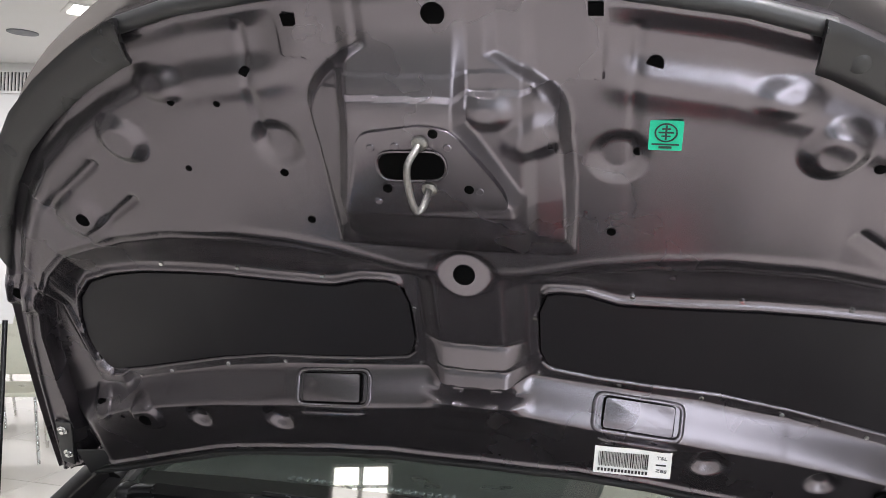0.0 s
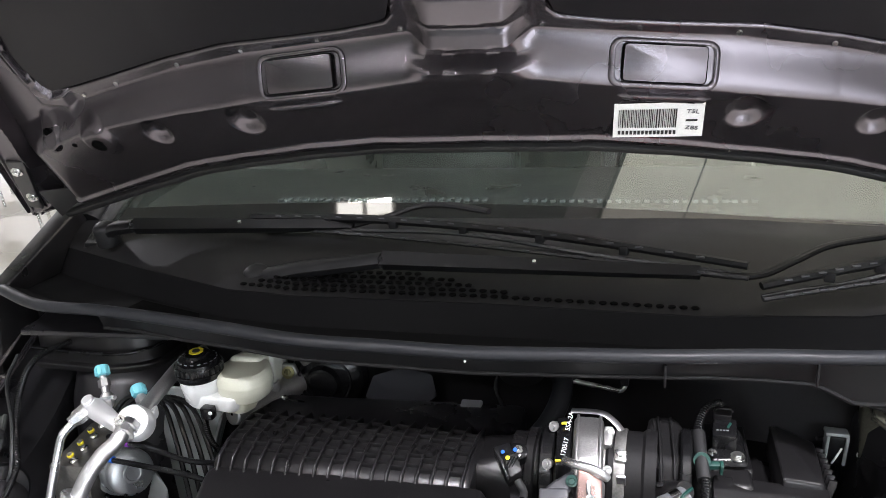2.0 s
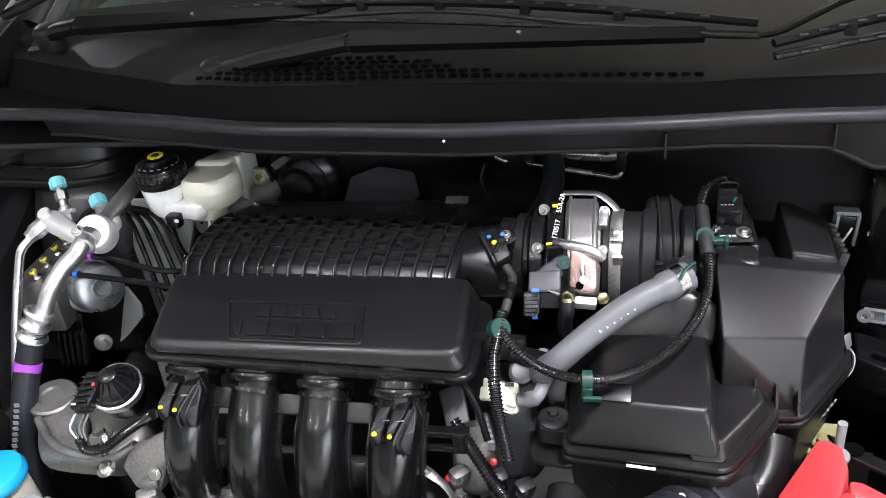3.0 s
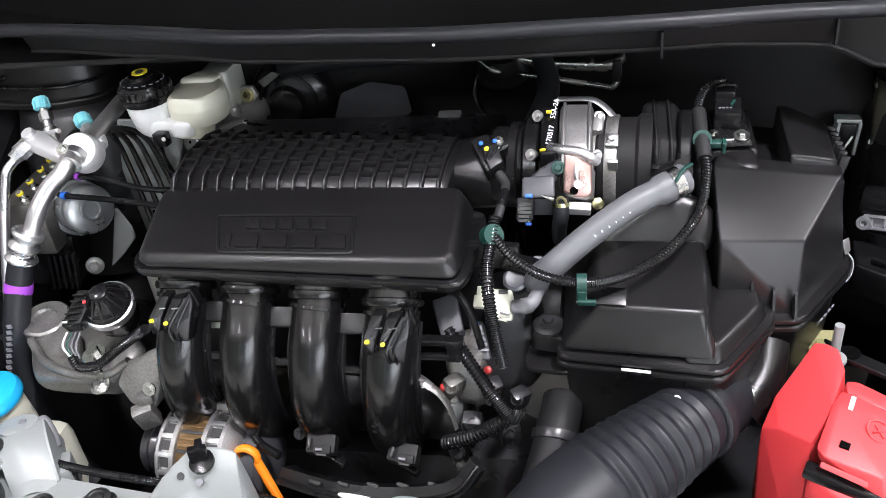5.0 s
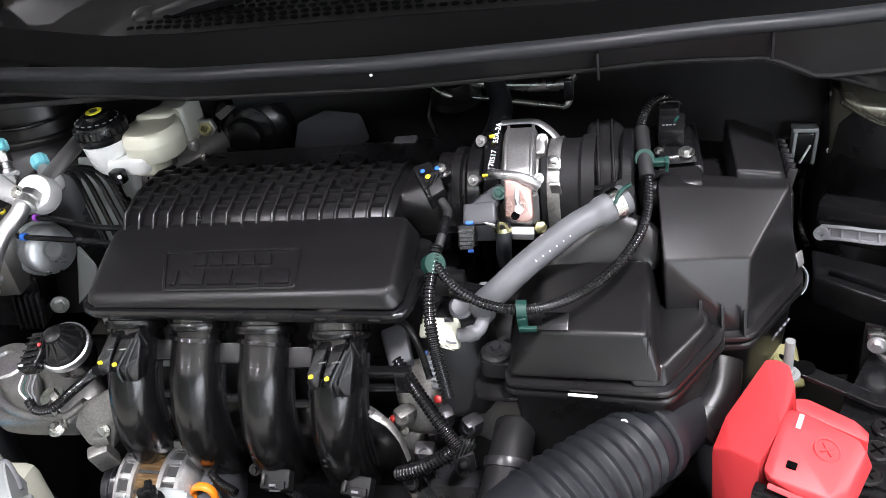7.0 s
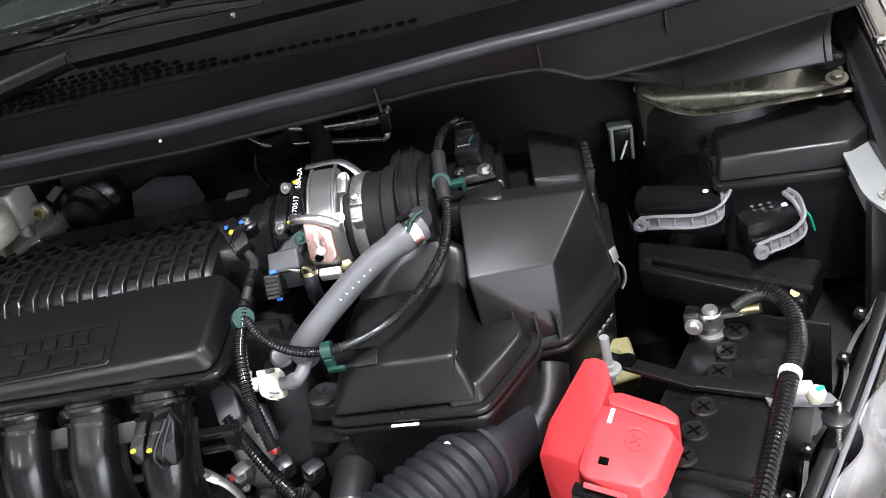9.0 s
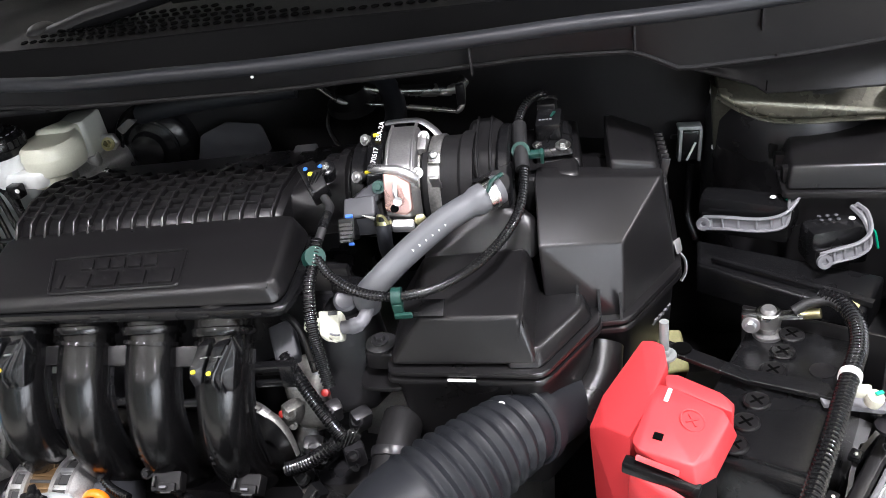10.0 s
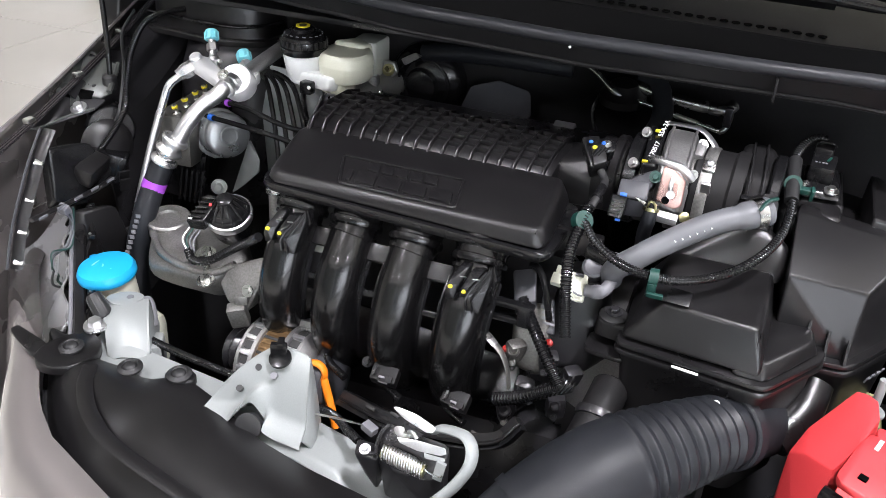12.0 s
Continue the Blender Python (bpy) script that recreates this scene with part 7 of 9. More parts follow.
strap = thing("battery_strap", tuple(bat(0, 0, 0.69)), "black steel strap across the battery", "battery strap")
part("bar", hull([(0.425, -0.150, 0.706), (0.437, -0.183, 0.706), (0.51, -0.232, 0.700), (0.505, -0.205, 0.700), (0.425, -0.150, 0.700), (0.437, -0.183, 0.700), (0.51, -0.232, 0.694), (0.505, -0.205, 0.694)], 0.0015), PLASTIC_S, strap)
part("bar", hull([(0.50, -0.207, 0.702), (0.51, -0.228, 0.698), (0.59, -0.268, 0.700), (0.585, -0.245, 0.704), (0.50, -0.207, 0.692), (0.51, -0.228, 0.692), (0.59, -0.268, 0.694), (0.585, -0.245, 0.698)], 0.0015), PLASTIC_S, strap)
part("bar_end", hull([(0.57, -0.243, 0.700), (0.575, -0.268, 0.696), (0.640, -0.282, 0.694), (0.635, -0.265, 0.694), (0.575, -0.268, 0.690), (0.640, -0.282, 0.688)], 0.001), GREYPL, strap)
part("stud", tube([(0.4265, -0.190, 0.69), (0.427, -0.190, 0.755)], 0.0052, 12), PRIMER, strap)
bolt((0.4265, -0.190, 0.708), 0.008, (0, 0, 1), PRIMER, strap, "nut")
part("hook_hole", turned([(0.011, 0), (0.011, 0.002), (0.006, 0.001)], (0.447, -0.176, 0.7055), segs=16), DARK, strap)
part("rod", tube([(0.634, -0.285, 0.60), (0.636, -0.284, 0.685), (0.636, -0.284, 0.696)], 0.004, 10), STEEL, strap)
part("washer", turned([(0.014, 0), (0.014, 0.003), (0.008, 0.006)], (0.634, -0.285, 0.676), segs=20), BAYPAINT, strap)

red = thing("battery_terminal_cover", (0.40, -0.31, 0.66), "red plastic positive terminal cover with a plus sign", "terminal cover")
part("main_box", hull([(0.402, -0.198, 0.737), (0.414, -0.200, 0.738), (0.424, -0.210, 0.738), (0.424, -0.240, 0.736), (0.400, -0.300, 0.738), (0.376, -0.334, 0.724), (0.352, -0.306, 0.714), (0.354, -0.262, 0.716), (0.338, -0.292, 0.700),
                         (0.392, -0.19, 0.64), (0.43, -0.2, 0.64), (0.342, -0.27, 0.58), (0.340, -0.30, 0.58), (0.372, -0.345, 0.58), (0.43, -0.29, 0.60)], 0.0018, 2), RED, red, "tall red housing with a sloping top")
part("back_strip", hull([(0.420, -0.262, 0.741), (0.432, -0.262, 0.739), (0.472, -0.283, 0.730), (0.482, -0.294, 0.724), (0.478, -0.306, 0.724), (0.418, -0.276, 0.738), (0.42, -0.262, 0.70), (0.482, -0.292, 0.69), (0.478, -0.31, 0.69), (0.41, -0.28, 0.70)], 0.0018, 2), RED, red)
part("inner_body", hull([(0.40, -0.29, 0.725), (0.465, -0.318, 0.712), (0.432, -0.372, 0.70), (0.385, -0.345, 0.71), (0.40, -0.29, 0.62), (0.465, -0.318, 0.62), (0.432, -0.372, 0.62), (0.385, -0.345, 0.62)], 0.003), PLASTIC, red, "black terminal block under the flap")
flap = part("flap", hull([(0.411, -0.280, 0.7425), (0.400, -0.297, 0.7425), (0.404, -0.303, 0.743), (0.377, -0.346, 0.730), (0.382, -0.356, 0.729), (0.430, -0.376, 0.724), (0.447, -0.366, 0.722), (0.472, -0.324, 0.729), (0.468, -0.312, 0.733), (0.420, -0.283, 0.743),
                          (0.411, -0.280, 0.728), (0.380, -0.350, 0.718), (0.432, -0.384, 0.703), (0.452, -0.370, 0.702), (0.480, -0.322, 0.708), (0.474, -0.308, 0.712)], 0.0020, 2), RED, red, "hinged red flap")
part("plus_ring", sweep(bmesh.new(), [(0.4365 + 0.0112 * math.cos(a / 24 * 2 * math.pi), -0.3265 + 0.0120 * math.sin(a / 24 * 2 * math.pi), 0.7345 + 0.0032 * math.sin(a / 24 * 2 * math.pi) - 0.0022 * math.cos(a / 24 * 2 * math.pi)) for a in range(25)], 0.0009, 6), RED, flap)
part("plus_sign", join(block((0.4365, -0.3265, 0.7347), (0.014, 0.0016, 0.002), (14, 10, 20), 0), block((0.4365, -0.3265, 0.7347), (0.0016, 0.015, 0.002), (14, 10, 20), 0)), RED, flap)
part("paint_mark", block((0.4175, -0.297, 0.7425), (0.0045, 0.019, 0.0015), (2, 6, -22), 0.0006), PAPER, flap)
part("square_hole", block((0.402, -0.345, 0.7335), (0.009, 0.007, 0.003), (14, 4, -24), 0.0005), DARK, flap)
part("flap_lip", hull([(0.380, -0.357, 0.724), (0.418, -0.376, 0.719), (0.416, -0.380, 0.715), (0.378, -0.361, 0.720), (0.380, -0.357, 0.717), (0.418, -0.376, 0.712)], 0.001), RED, flap)
part("cable_clamp", block((0.402, -0.366, 0.703), (0.075, 0.014, 0.014), (0, 6, -24), 0.003), PLASTIC_S, red)
part("lower_skirt", hull([(0.376, -0.350, 0.706), (0.425, -0.388, 0.694), (0.422, -0.396, 0.688), (0.370, -0.355, 0.700), (0.425, -0.39, 0.59), (0.37, -0.36, 0.59), (0.41, -0.40, 0.60), (0.38, -0.345, 0.60)], 0.003), RED, red)
tray = thing("battery_tray", (0.53, -0.22, 0.44), "dark steel battery tray", "battery tray")
part("pan", block((0.535, -0.235, 0.465), (0.20, 0.30, 0.045), (0, 0, -29), 0.01), BAYPAINT, tray)
part("wall", block((0.60, -0.13, 0.60), (0.16, 0.006, 0.20), (0, 0, -29), 0.002), PLASTIC, tray)
part("bracket", hull([(0.415, -0.085, 0.67), (0.46, -0.075, 0.66), (0.465, -0.12, 0.63), (0.415, -0.13, 0.63), (0.415, -0.10, 0.60), (0.46, -0.09, 0.58)], 0.004), YZINC, tray, "yellow plated steel bracket")
bolt((0.435, -0.105, 0.652), 0.008, (0, -0.3, 1), YZINC, tray)

fuse = thing("fuse_box", (0.70, 0.08, 0.72), "large black plastic fuse box with a flat lid", "fuse box")
part("lid", hull([(0.636, 0.165, 0.818), (0.612, 0.042, 0.815), (0.76, 0.018, 0.815), (0.83, 0.07, 0.82), (0.83, 0.16, 0.82), (0.622, 0.155, 0.79), (0.606, 0.033, 0.785), (0.76, 0.008, 0.785), (0.84, 0.06, 0.785), (0.84, 0.17, 0.785)], 0.005), PLASTIC, fuse)
part("rim", prism([(0.615, 0.16), (0.600, 0.028), (0.765, 0.0), (0.845, 0.055), (0.845, 0.17)], [(0.776, 1), (0.784, 1)], 0.01), PLASTIC, fuse)
part("tub", prism([(0.62, 0.15), (0.607, 0.034), (0.76, 0.008), (0.838, 0.06), (0.838, 0.165)], [(0.62, 0.95), (0.776, 1)], 0.01), PLASTIC, fuse)
for y in (0.06, 0.10, 0.135):
    part("hinge_lug", block((0.612, y, 0.795), (0.014, 0.014, 0.022), bevel=0.003), PLASTIC, fuse)

ecu = thing("engine_control_unit", (0.58, 0.0, 0.66), "black control unit with two lever connectors", "control unit")
part("case", hull([(0.50, 0.06, 0.708), (0.49, 0.0, 0.705), (0.655, -0.13, 0.705), (0.70, -0.06, 0.708), (0.50, 0.06, 0.66), (0.49, 0.0, 0.66), (0.655, -0.13, 0.66), (0.70, -0.06, 0.66)], 0.006), PLASTIC_S, ecu)
part("rail", block((0.590, -0.058, 0.710), (0.20, 0.010, 0.008), (0, 0, -38), 0.002), PLASTIC_S, ecu)


def lever_plug(c, turn, length):
    k = part("connector", join(block(c, (length, 0.042, 0.038), (0, 0, turn), 0.014), block((c[0], c[1], c[2] - 0.018), (length * 0.9, 0.05, 0.03), (0, 0, turn), 0.006)), PLASTIC_S, ecu, "black multi-pin connector")
    m = pose(*c, 0, 0, turn)
    pts = [m @ Vector(p) for p in ((-length * 0.40, -0.030, -0.006), (-length * 0.15, -0.034, 0.000), (length * 0.20, -0.034, 0.004), (length * 0.42, -0.028, 0.014), (length * 0.50, -0.006, 0.026), (length * 0.47, 0.016, 0.028))]
    low = [p + Vector((0, -0.004, -0.015)) for p in pts[:4]] + [m @ Vector((length * 0.42, -0.010, 0.020)), m @ Vector((length * 0.38, 0.016, 0.026))]
    upper, lower = spline(pts, 6), spline(low, 6)
    lv = part("lever", sweep(bmesh.new(), upper, 0.0032, 6, True, 0.7), GREYPL, k, "grey plastic locking lever")
    part("lower_rail", sweep(bmesh.new(), lower, 0.0030, 6, True, 0.7), GREYPL, lv)
    n = min(len(upper), len(lower))
    part("back_web", thick(sheet(lambda a, b: upper[min(n - 1, int(round(a * (n - 1))))].lerp(lower[min(n - 1, int(round(a * (n - 1))))], b) + Vector((0, 0.003, -0.001)), n - 1, 1), 0.0015), GREYPL, lv)
    for j in range(2, n - 1, 3):
        part("web", tube([upper[j], lower[j]], 0.0017, 6), GREYPL, lv)
    part("boss", turned([(0.009, 0), (0.009, 0.005), (0.004, 0.005), (0.003, 0.002)], m @ Vector((-length * 0.38, -0.036, -0.012)), m.to_3x3() @ Vector((0, -1, 0.2)), 16), GREYPL, lv)
    part("paint_mark", turned([(0.004, 0), (0.003, 0.0015)], m @ Vector((length * 0.25, -0.006, 0.0225)), (0, 0, 1), 10), PAPER, k)
    return k


k1 = lever_plug((0.566, 0.060, 0.750), -26, 0.125)
part("paint_mark", block((0.612, 0.038, 0.769), (0.010, 0.005, 0.002), (0, 0, 30), 0.0006), GREEN, k1)
k2 = lever_plug((0.652, -0.012, 0.742), 10, 0.074)
for a in range(2):
    for b in range(3):
        part("pin_dot", turned([(0.0028, 0), (0.002, 0.001)], (0.636 + 0.010 * b, -0.004 - 0.010 * a, 0.7646), segs=8), DARKGREY, k2)
for k, m in enumerate((GREEN, PURPLE, HOSEGREY)):
    part("wire", tube([(0.686, -0.012 + 0.005 * k, 0.746), (0.700, -0.010 + 0.005 * k, 0.742), (0.708, -0.008 + 0.005 * k, 0.715)], 0.0016, 6), m, k2)

rly = thing("relay_connector", (0.512, 0.214, 0.74), "small connector in a pale metal frame on the bulkhead", "connector")
part("bracket", join(block((0.499, 0.212, 0.782), (0.005, 0.02, 0.050), (0, 4, 0), 0.002), block((0.527, 0.212, 0.780), (0.005, 0.02, 0.050), (0, 4, 0), 0.002), block((0.513, 0.212, 0.808), (0.034, 0.02, 0.006), (0, 4, 0), 0.002)), PRIMER, rly)
part("body", block((0.513, 0.214, 0.780), (0.024, 0.02, 0.046), (0, 4, 0), 0.003), PLASTIC_S, rly)
part("stripe", block((0.514, 0.2025, 0.772), (0.003, 0.002, 0.03), (0, 25, 0), 0.0005), PAPER, rly)
part("lead", conduit([(0.514, 0.214, 0.745), (0.508, 0.19, 0.725), (0.50, 0.15, 0.70), (0.505, 0.10, 0.68)], 0.006), CORR, rly)
part("arm", block((0.545, 0.25, 0.775), (0.12, 0.006, 0.006), (0, 10, 20), 0.001), BAYPAINT, rly)
# paint dots and seam on the right tower
tw = thing("strut_tower_cap", (0.66, 0.12, 0.84), "dull pale sealed edge of the strut tower", "strut tower")
part("ledge", hull([(0.537, 0.12, 0.882), (0.572, 0.12, 0.859), (0.607, 0.12, 0.845), (0.657, 0.12, 0.839), (0.714, 0.12, 0.837), (0.80, 0.12, 0.832), (0.80, 0.24, 0.92), (0.54, 0.24, 0.93), (0.80, 0.24, 0.835), (0.56, 0.24, 0.835)], 0.006), TOWER, tw)
part("wall", hull([(0.540, 0.195, 0.875), (0.607, 0.150, 0.850), (0.612, 0.155, 0.70), (0.548, 0.20, 0.70), (0.545, 0.24, 0.87), (0.607, 0.24, 0.85), (0.612, 0.24, 0.70), (0.55, 0.24, 0.70)], 0.006), TOWER, tw)
part("seam", tube([(0.534, 0.125, 0.883), (0.572, 0.116, 0.859), (0.607, 0.116, 0.845), (0.657, 0.114, 0.840), (0.690, 0.117, 0.838), (0.714, 0.114, 0.838), (0.75, 0.117, 0.835), (0.80, 0.114, 0.833)], 0.0055, 8, 8, 0.5), TOWER, tw, "shiny sealed seam")
for x, z in ((0.545, 0.86), (0.552, 0.80), (0.548, 0.775)):
    part("paint_dot", turned([(0.006, 0), (0.005, 0.002)], (x, 0.205, z), (0, -1, 0), 10), PAPER, tw)
cz = thing("tower_cap_nut", (0.776, 0.11, 0.85), "dull steel nut and dark cap on the tower", "nut")
bolt((0.776, 0.105, 0.856), 0.008, (0, -0.3, 1), TOWER, cz)
part("cup", turned([(0.018, 0), (0.018, 0.010), (0.013, 0.013)], (0.778, 0.135, 0.866), segs=18), PLASTIC, cz)

lb = thing("headlight_bracket", (0.735, -0.06, 0.74), "pale grey steel bracket beside the headlight", "bracket")
part("plate", prism([(0.785, 0.055), (0.752, 0.03), (0.735, -0.09), (0.750, -0.150), (0.81, -0.16), (0.85, 0.0), (0.84, 0.06)], [(0.798, 1), (0.802, 1)], 0.02), PRIMER, lb)
part("leg", block((0.75, -0.10, 0.70), (0.03, 0.02, 0.20), bevel=0.004), BAYPAINT, lb)
part("flange", hull([(0.757, 0.030, 0.800), (0.762, 0.032, 0.800), (0.738, -0.090, 0.800), (0.745, -0.090, 0.800), (0.757, 0.030, 0.77), (0.740, -0.090, 0.77)], 0.002), PRIMER, lb)
part("slot", block((0.790, -0.075, 0.803), (0.02, 0.03, 0.003), bevel=0.001), DARK, lb)
bolt((0.760, -0.098, 0.802), 0.008, (0, -0.1, 1), ALUM, lb)
bolt((0.650, -0.11, 0.70), 0.007, (0, -0.5, 1), BRASSY, lb)
def lamp_line(p):
    """Inner upper edge of a headlight, p from the grille to the wing."""
    return Vector((0.572 + 0.168 * p, -0.355 + 0.215 * p, 0.612 + 0.06 * p + 0.03 * p * p))


for s in (-1, 1):
    hl = thing("headlight", (s * 0.70, -0.27, 0.45), "headlight with a clear lens and a black housing", "headlight", "headlights")
    part("housing_wall", thick(sheet(lambda p, t, s=s: Vector((s * (lamp_line(p).x - 0.012 - 0.03 * t + 0.006 * math.sin(14 * p)), lamp_line(p).y + 0.02 * t, lamp_line(p).z - 0.004 - 0.17 * t)), 30, 8), 0.005), PLASTIC, hl, "black plastic housing wall")
    part("top_bar", sweep(bmesh.new(), [Vector((s * lamp_line(k / 14).x, lamp_line(k / 14).y, lamp_line(k / 14).z)) for k in range(15)], 0.0085, 8, True, 0.6), PLASTIC, hl)
    part("rim_strip", sweep(bmesh.new(), [Vector((s * (lamp_line(k / 14).x + 0.013), lamp_line(k / 14).y - 0.004, lamp_line(k / 14).z - 0.002)) for k in range(15)], 0.003, 8, True, 0.5), GREYPL, hl)
    part("lens", thick(sheet(lambda p, t, s=s: Vector((s * (lamp_line(p).x + 0.015 + 0.11 * math.sin(t * 1.4) * (0.4 + 0.6 * p)), lamp_line(p).y - 0.01 - 0.10 * math.sin(t * 1.4) * (1 - 0.5 * p), lamp_line(p).z - 0.004 - 0.16 * t * t)), 24, 12), 0.003), LENS, hl, "clear plastic lens")
    part("reflector", thick(sheet(lambda p, t, s=s: Vector((s * (lamp_line(p).x + 0.017 + 0.09 * t * (0.4 + 0.6 * p) + 0.008 * math.sin(20 * p)), lamp_line(p).y - 0.012 - 0.08 * t * (1 - 0.5 * p), lamp_line(p).z - 0.012 - 0.10 * t - 0.02 * math.sin(math.pi * t))), 30, 10), 0.003), CHROMEW, hl, "bright reflector")
    for k in range(5):
        q = lamp_line(0.08 + 0.2 * k)
        lg = part("lug", block((s * (q.x - 0.014), q.y + 0.01, q.z + 0.008), (0.012, 0.014, 0.008), (0, 0, s * -35), 0.002), PLASTIC_S, hl)
        part("screw", turned([(0.0028, 0), (0.002, 0.002)], (s * (q.x - 0.014), q.y + 0.008, q.z + 0.0115), (0, -0.3, 1), 8), STEEL, lg)
    for k in range(6):
        part("wall_rib", block((s * (lamp_line(0.1 + 0.15 * k).x - 0.022), lamp_line(0.1 + 0.15 * k).y + 0.012, lamp_line(0.1 + 0.15 * k).z - 0.06), (0.006, 0.010, 0.09), (0, s * 8, 0), 0.002), PLASTIC, hl)

# ---- brake reservoir, ABS, air conditioning pipes ----
br = thing("brake_fluid_reservoir", (-0.43, 0.10, 0.83), "milky white brake fluid reservoir with a black cap", "reservoir")
RC = Vector((-0.462, 0.098, 0.880))
part("tank", turned([(0.028, 0), (0.0305, 0.003), (0.0325, 0.022), (0.0335, 0.025), (0.0335, 0.029), (0.0338, 0.032), (0.0350, 0.046), (0.0360, 0.052)], RC, (0, -0.08, 1), 36), WHITECUP, br, "white filler cup")
part("neck_body", prism([(-0.430, 0.074), (-0.402, 0.064), (-0.374, 0.066), (-0.356, 0.088), (-0.352, 0.128), (-0.380, 0.165), (-0.425, 0.165), (-0.444, 0.125)], [(0.884, 0.90), (0.888, 0.97), (0.906, 0.985), (0.908, 1.0), (0.911, 1.0), (0.913, 0.985), (0.922, 0.96), (0.928, 0.88)], 0.022, None, 0.005), WHITEPL, br, "milky oblong body with a seam")
part("ledge", prism([(-0.494, 0.108), (-0.488, 0.080), (-0.462, 0.066), (-0.425, 0.066), (-0.400, 0.060), (-0.385, 0.075), (-0.39, 0.12), (-0.44, 0.135), (-0.48, 0.13)], [(0.872, 0.90), (0.876, 0.97), (0.889, 1.0), (0.893, 1.0), (0.896, 0.97)], 0.018, None, 0.003), WHITECUP, br, "white joined base")
part("underside", prism([(-0.425, 0.072), (-0.385, 0.070), (-0.372, 0.10), (-0.40, 0.13), (-0.43, 0.12)], [(0.866, 0.9), (0.872, 1.0), (0.890, 1.0)], 0.010, None, 0.001), WHITEPL, br)
part("end_box", prism([(-0.412, 0.150), (-0.366, 0.158), (-0.366, 0.222), (-0.414, 0.215)], [(0.862, 0.9), (0.870, 1.0), (0.926, 0.96), (0.931, 0.90)], 0.008, None, 0.002), MILKGREY, br, "greyish rear chamber")
part("bridge", hull([(-0.43, 0.13, 0.936), (-0.375, 0.13, 0.934), (-0.41, 0.19, 0.930), (-0.370, 0.19, 0.926), (-0.43, 0.13, 0.90), (-0.375, 0.13, 0.90), (-0.41, 0.19, 0.88), (-0.370, 0.19, 0.88)], 0.008), WHITEPL, br)
cp = part("cap", turned([(0.0365, -0.004), (0.0375, 0), (0.0375, 0.006), (0.0357, 0.007), (0.0357, 0.015), (0.0345, 0.018), (0.032, 0.023), (0.021, 0.026), (0.018, 0.029), (0.018, 0.034), (0.014, 0.036)], RC + Vector((0, -0.004, 0.046)), (0, -0.08, 1), 36), PLASTIC_S, br, "black ribbed screw cap")
part("badge", turned([(0.0118, 0), (0.0118, 0.0015)], RC + Vector((0, -0.0068, 0.0815)), (0, -0.08, 1), 8), YELLOW, cp, "yellow warning badge")
part("badge_print", turned([(0.0062, 0), (0.0058, 0.0008), (0.0036, 0.0008)], RC + Vector((0, -0.0069, 0.083)), (0, -0.08, 1), 14), INK, cp)
part("badge_print", turned([(0.002, 0), (0.0015, 0.0008)], RC + Vector((0, -0.0069, 0.083)), (0, -0.08, 1), 10), INK, cp)
for k in range(24):
    a = k / 24 * 2 * math.pi
    part("grip", block(RC + Vector((0.0360 * math.cos(a), -0.005 + 0.0360 * math.sin(a), 0.057)), (0.004, 0.006, 0.010), (0, 0, math.degrees(a)), 0.001), PLASTIC, cp)
for k in range(18):
    a = k / 18 * 2 * math.pi
    part("print", block(RC + Vector((0.0300 * math.cos(a), -0.0062 + 0.0300 * math.sin(a), 0.0712)), (0.0012, 0.005, 0.0012), (-4, 0, math.degrees(a)), 0), GREYPL, cp)
sp_ = part("sensor_plug", block((-0.437, 0.056, 0.876), (0.020, 0.016, 0.020), (0, 0, -8), 0.003), PLASTIC_S, br)
part("mark", turned([(0.0035, 0), (0.003, 0.001)], (-0.430, 0.0478, 0.879), (0, -1, 0), 10), PAPER, sp_)
part("sensor_lead", conduit([(-0.446, 0.060, 0.868), (-0.448, 0.064, 0.84), (-0.446, 0.07, 0.815), (-0.44, 0.08, 0.79)], 0.0048, 0.004), CORR, br)
mc = thing("brake_master_cylinder", (-0.38, 0.14, 0.82), "cast aluminium brake master cylinder", "master cylinder")
part("body", sweep(bmesh.new(), [(-0.420, 0.105, 0.846), (-0.408, 0.125, 0.847), (-0.407, 0.127, 0.847), (-0.36, 0.20, 0.852), (-0.34, 0.235, 0.855)], lambda s, l: 0.019 if s < 0.18 else 0.023, 20), ALU, mc)
part("front_cap", turned([(0.018, 0), (0.018, 0.006), (0.016, 0.008), (0.003, 0.008)], (-0.418, 0.108, 0.846), (-0.45, -0.85, 0.25), 24), ALUM, mc)
part("cap_dimple", turned([(0.0025, 0), (0.002, 0.001)], (-0.4216, 0.1012, 0.848), (-0.45, -0.85, 0.25), 10), DARK, mc)
part("mounting_flange", hull([(-0.366, 0.19, 0.895), (-0.346, 0.19, 0.895), (-0.340, 0.19, 0.880), (-0.372, 0.19, 0.842), (-0.386, 0.19, 0.846), (-0.392, 0.19, 0.860), (-0.366, 0.20, 0.895), (-0.346, 0.20, 0.895), (-0.340, 0.20, 0.880), (-0.372, 0.20, 0.842), (-0.392, 0.20, 0.860)], 0.0025), ALU, mc, "oblong cast flange")
bolt((-0.355, 0.188, 0.882), 0.0062, (0.05, -0.9, 0.4), BRASSY, mc)
for x, y, z in ((-0.395, 0.13, 0.868), (-0.372, 0.165, 0.868)):
    part("inlet_port", turned([(0.011, -0.015), (0.011, 0.006), (0.009, 0.010)], (x, y, z), (0, -0.2, 1), 16), ALU, mc)
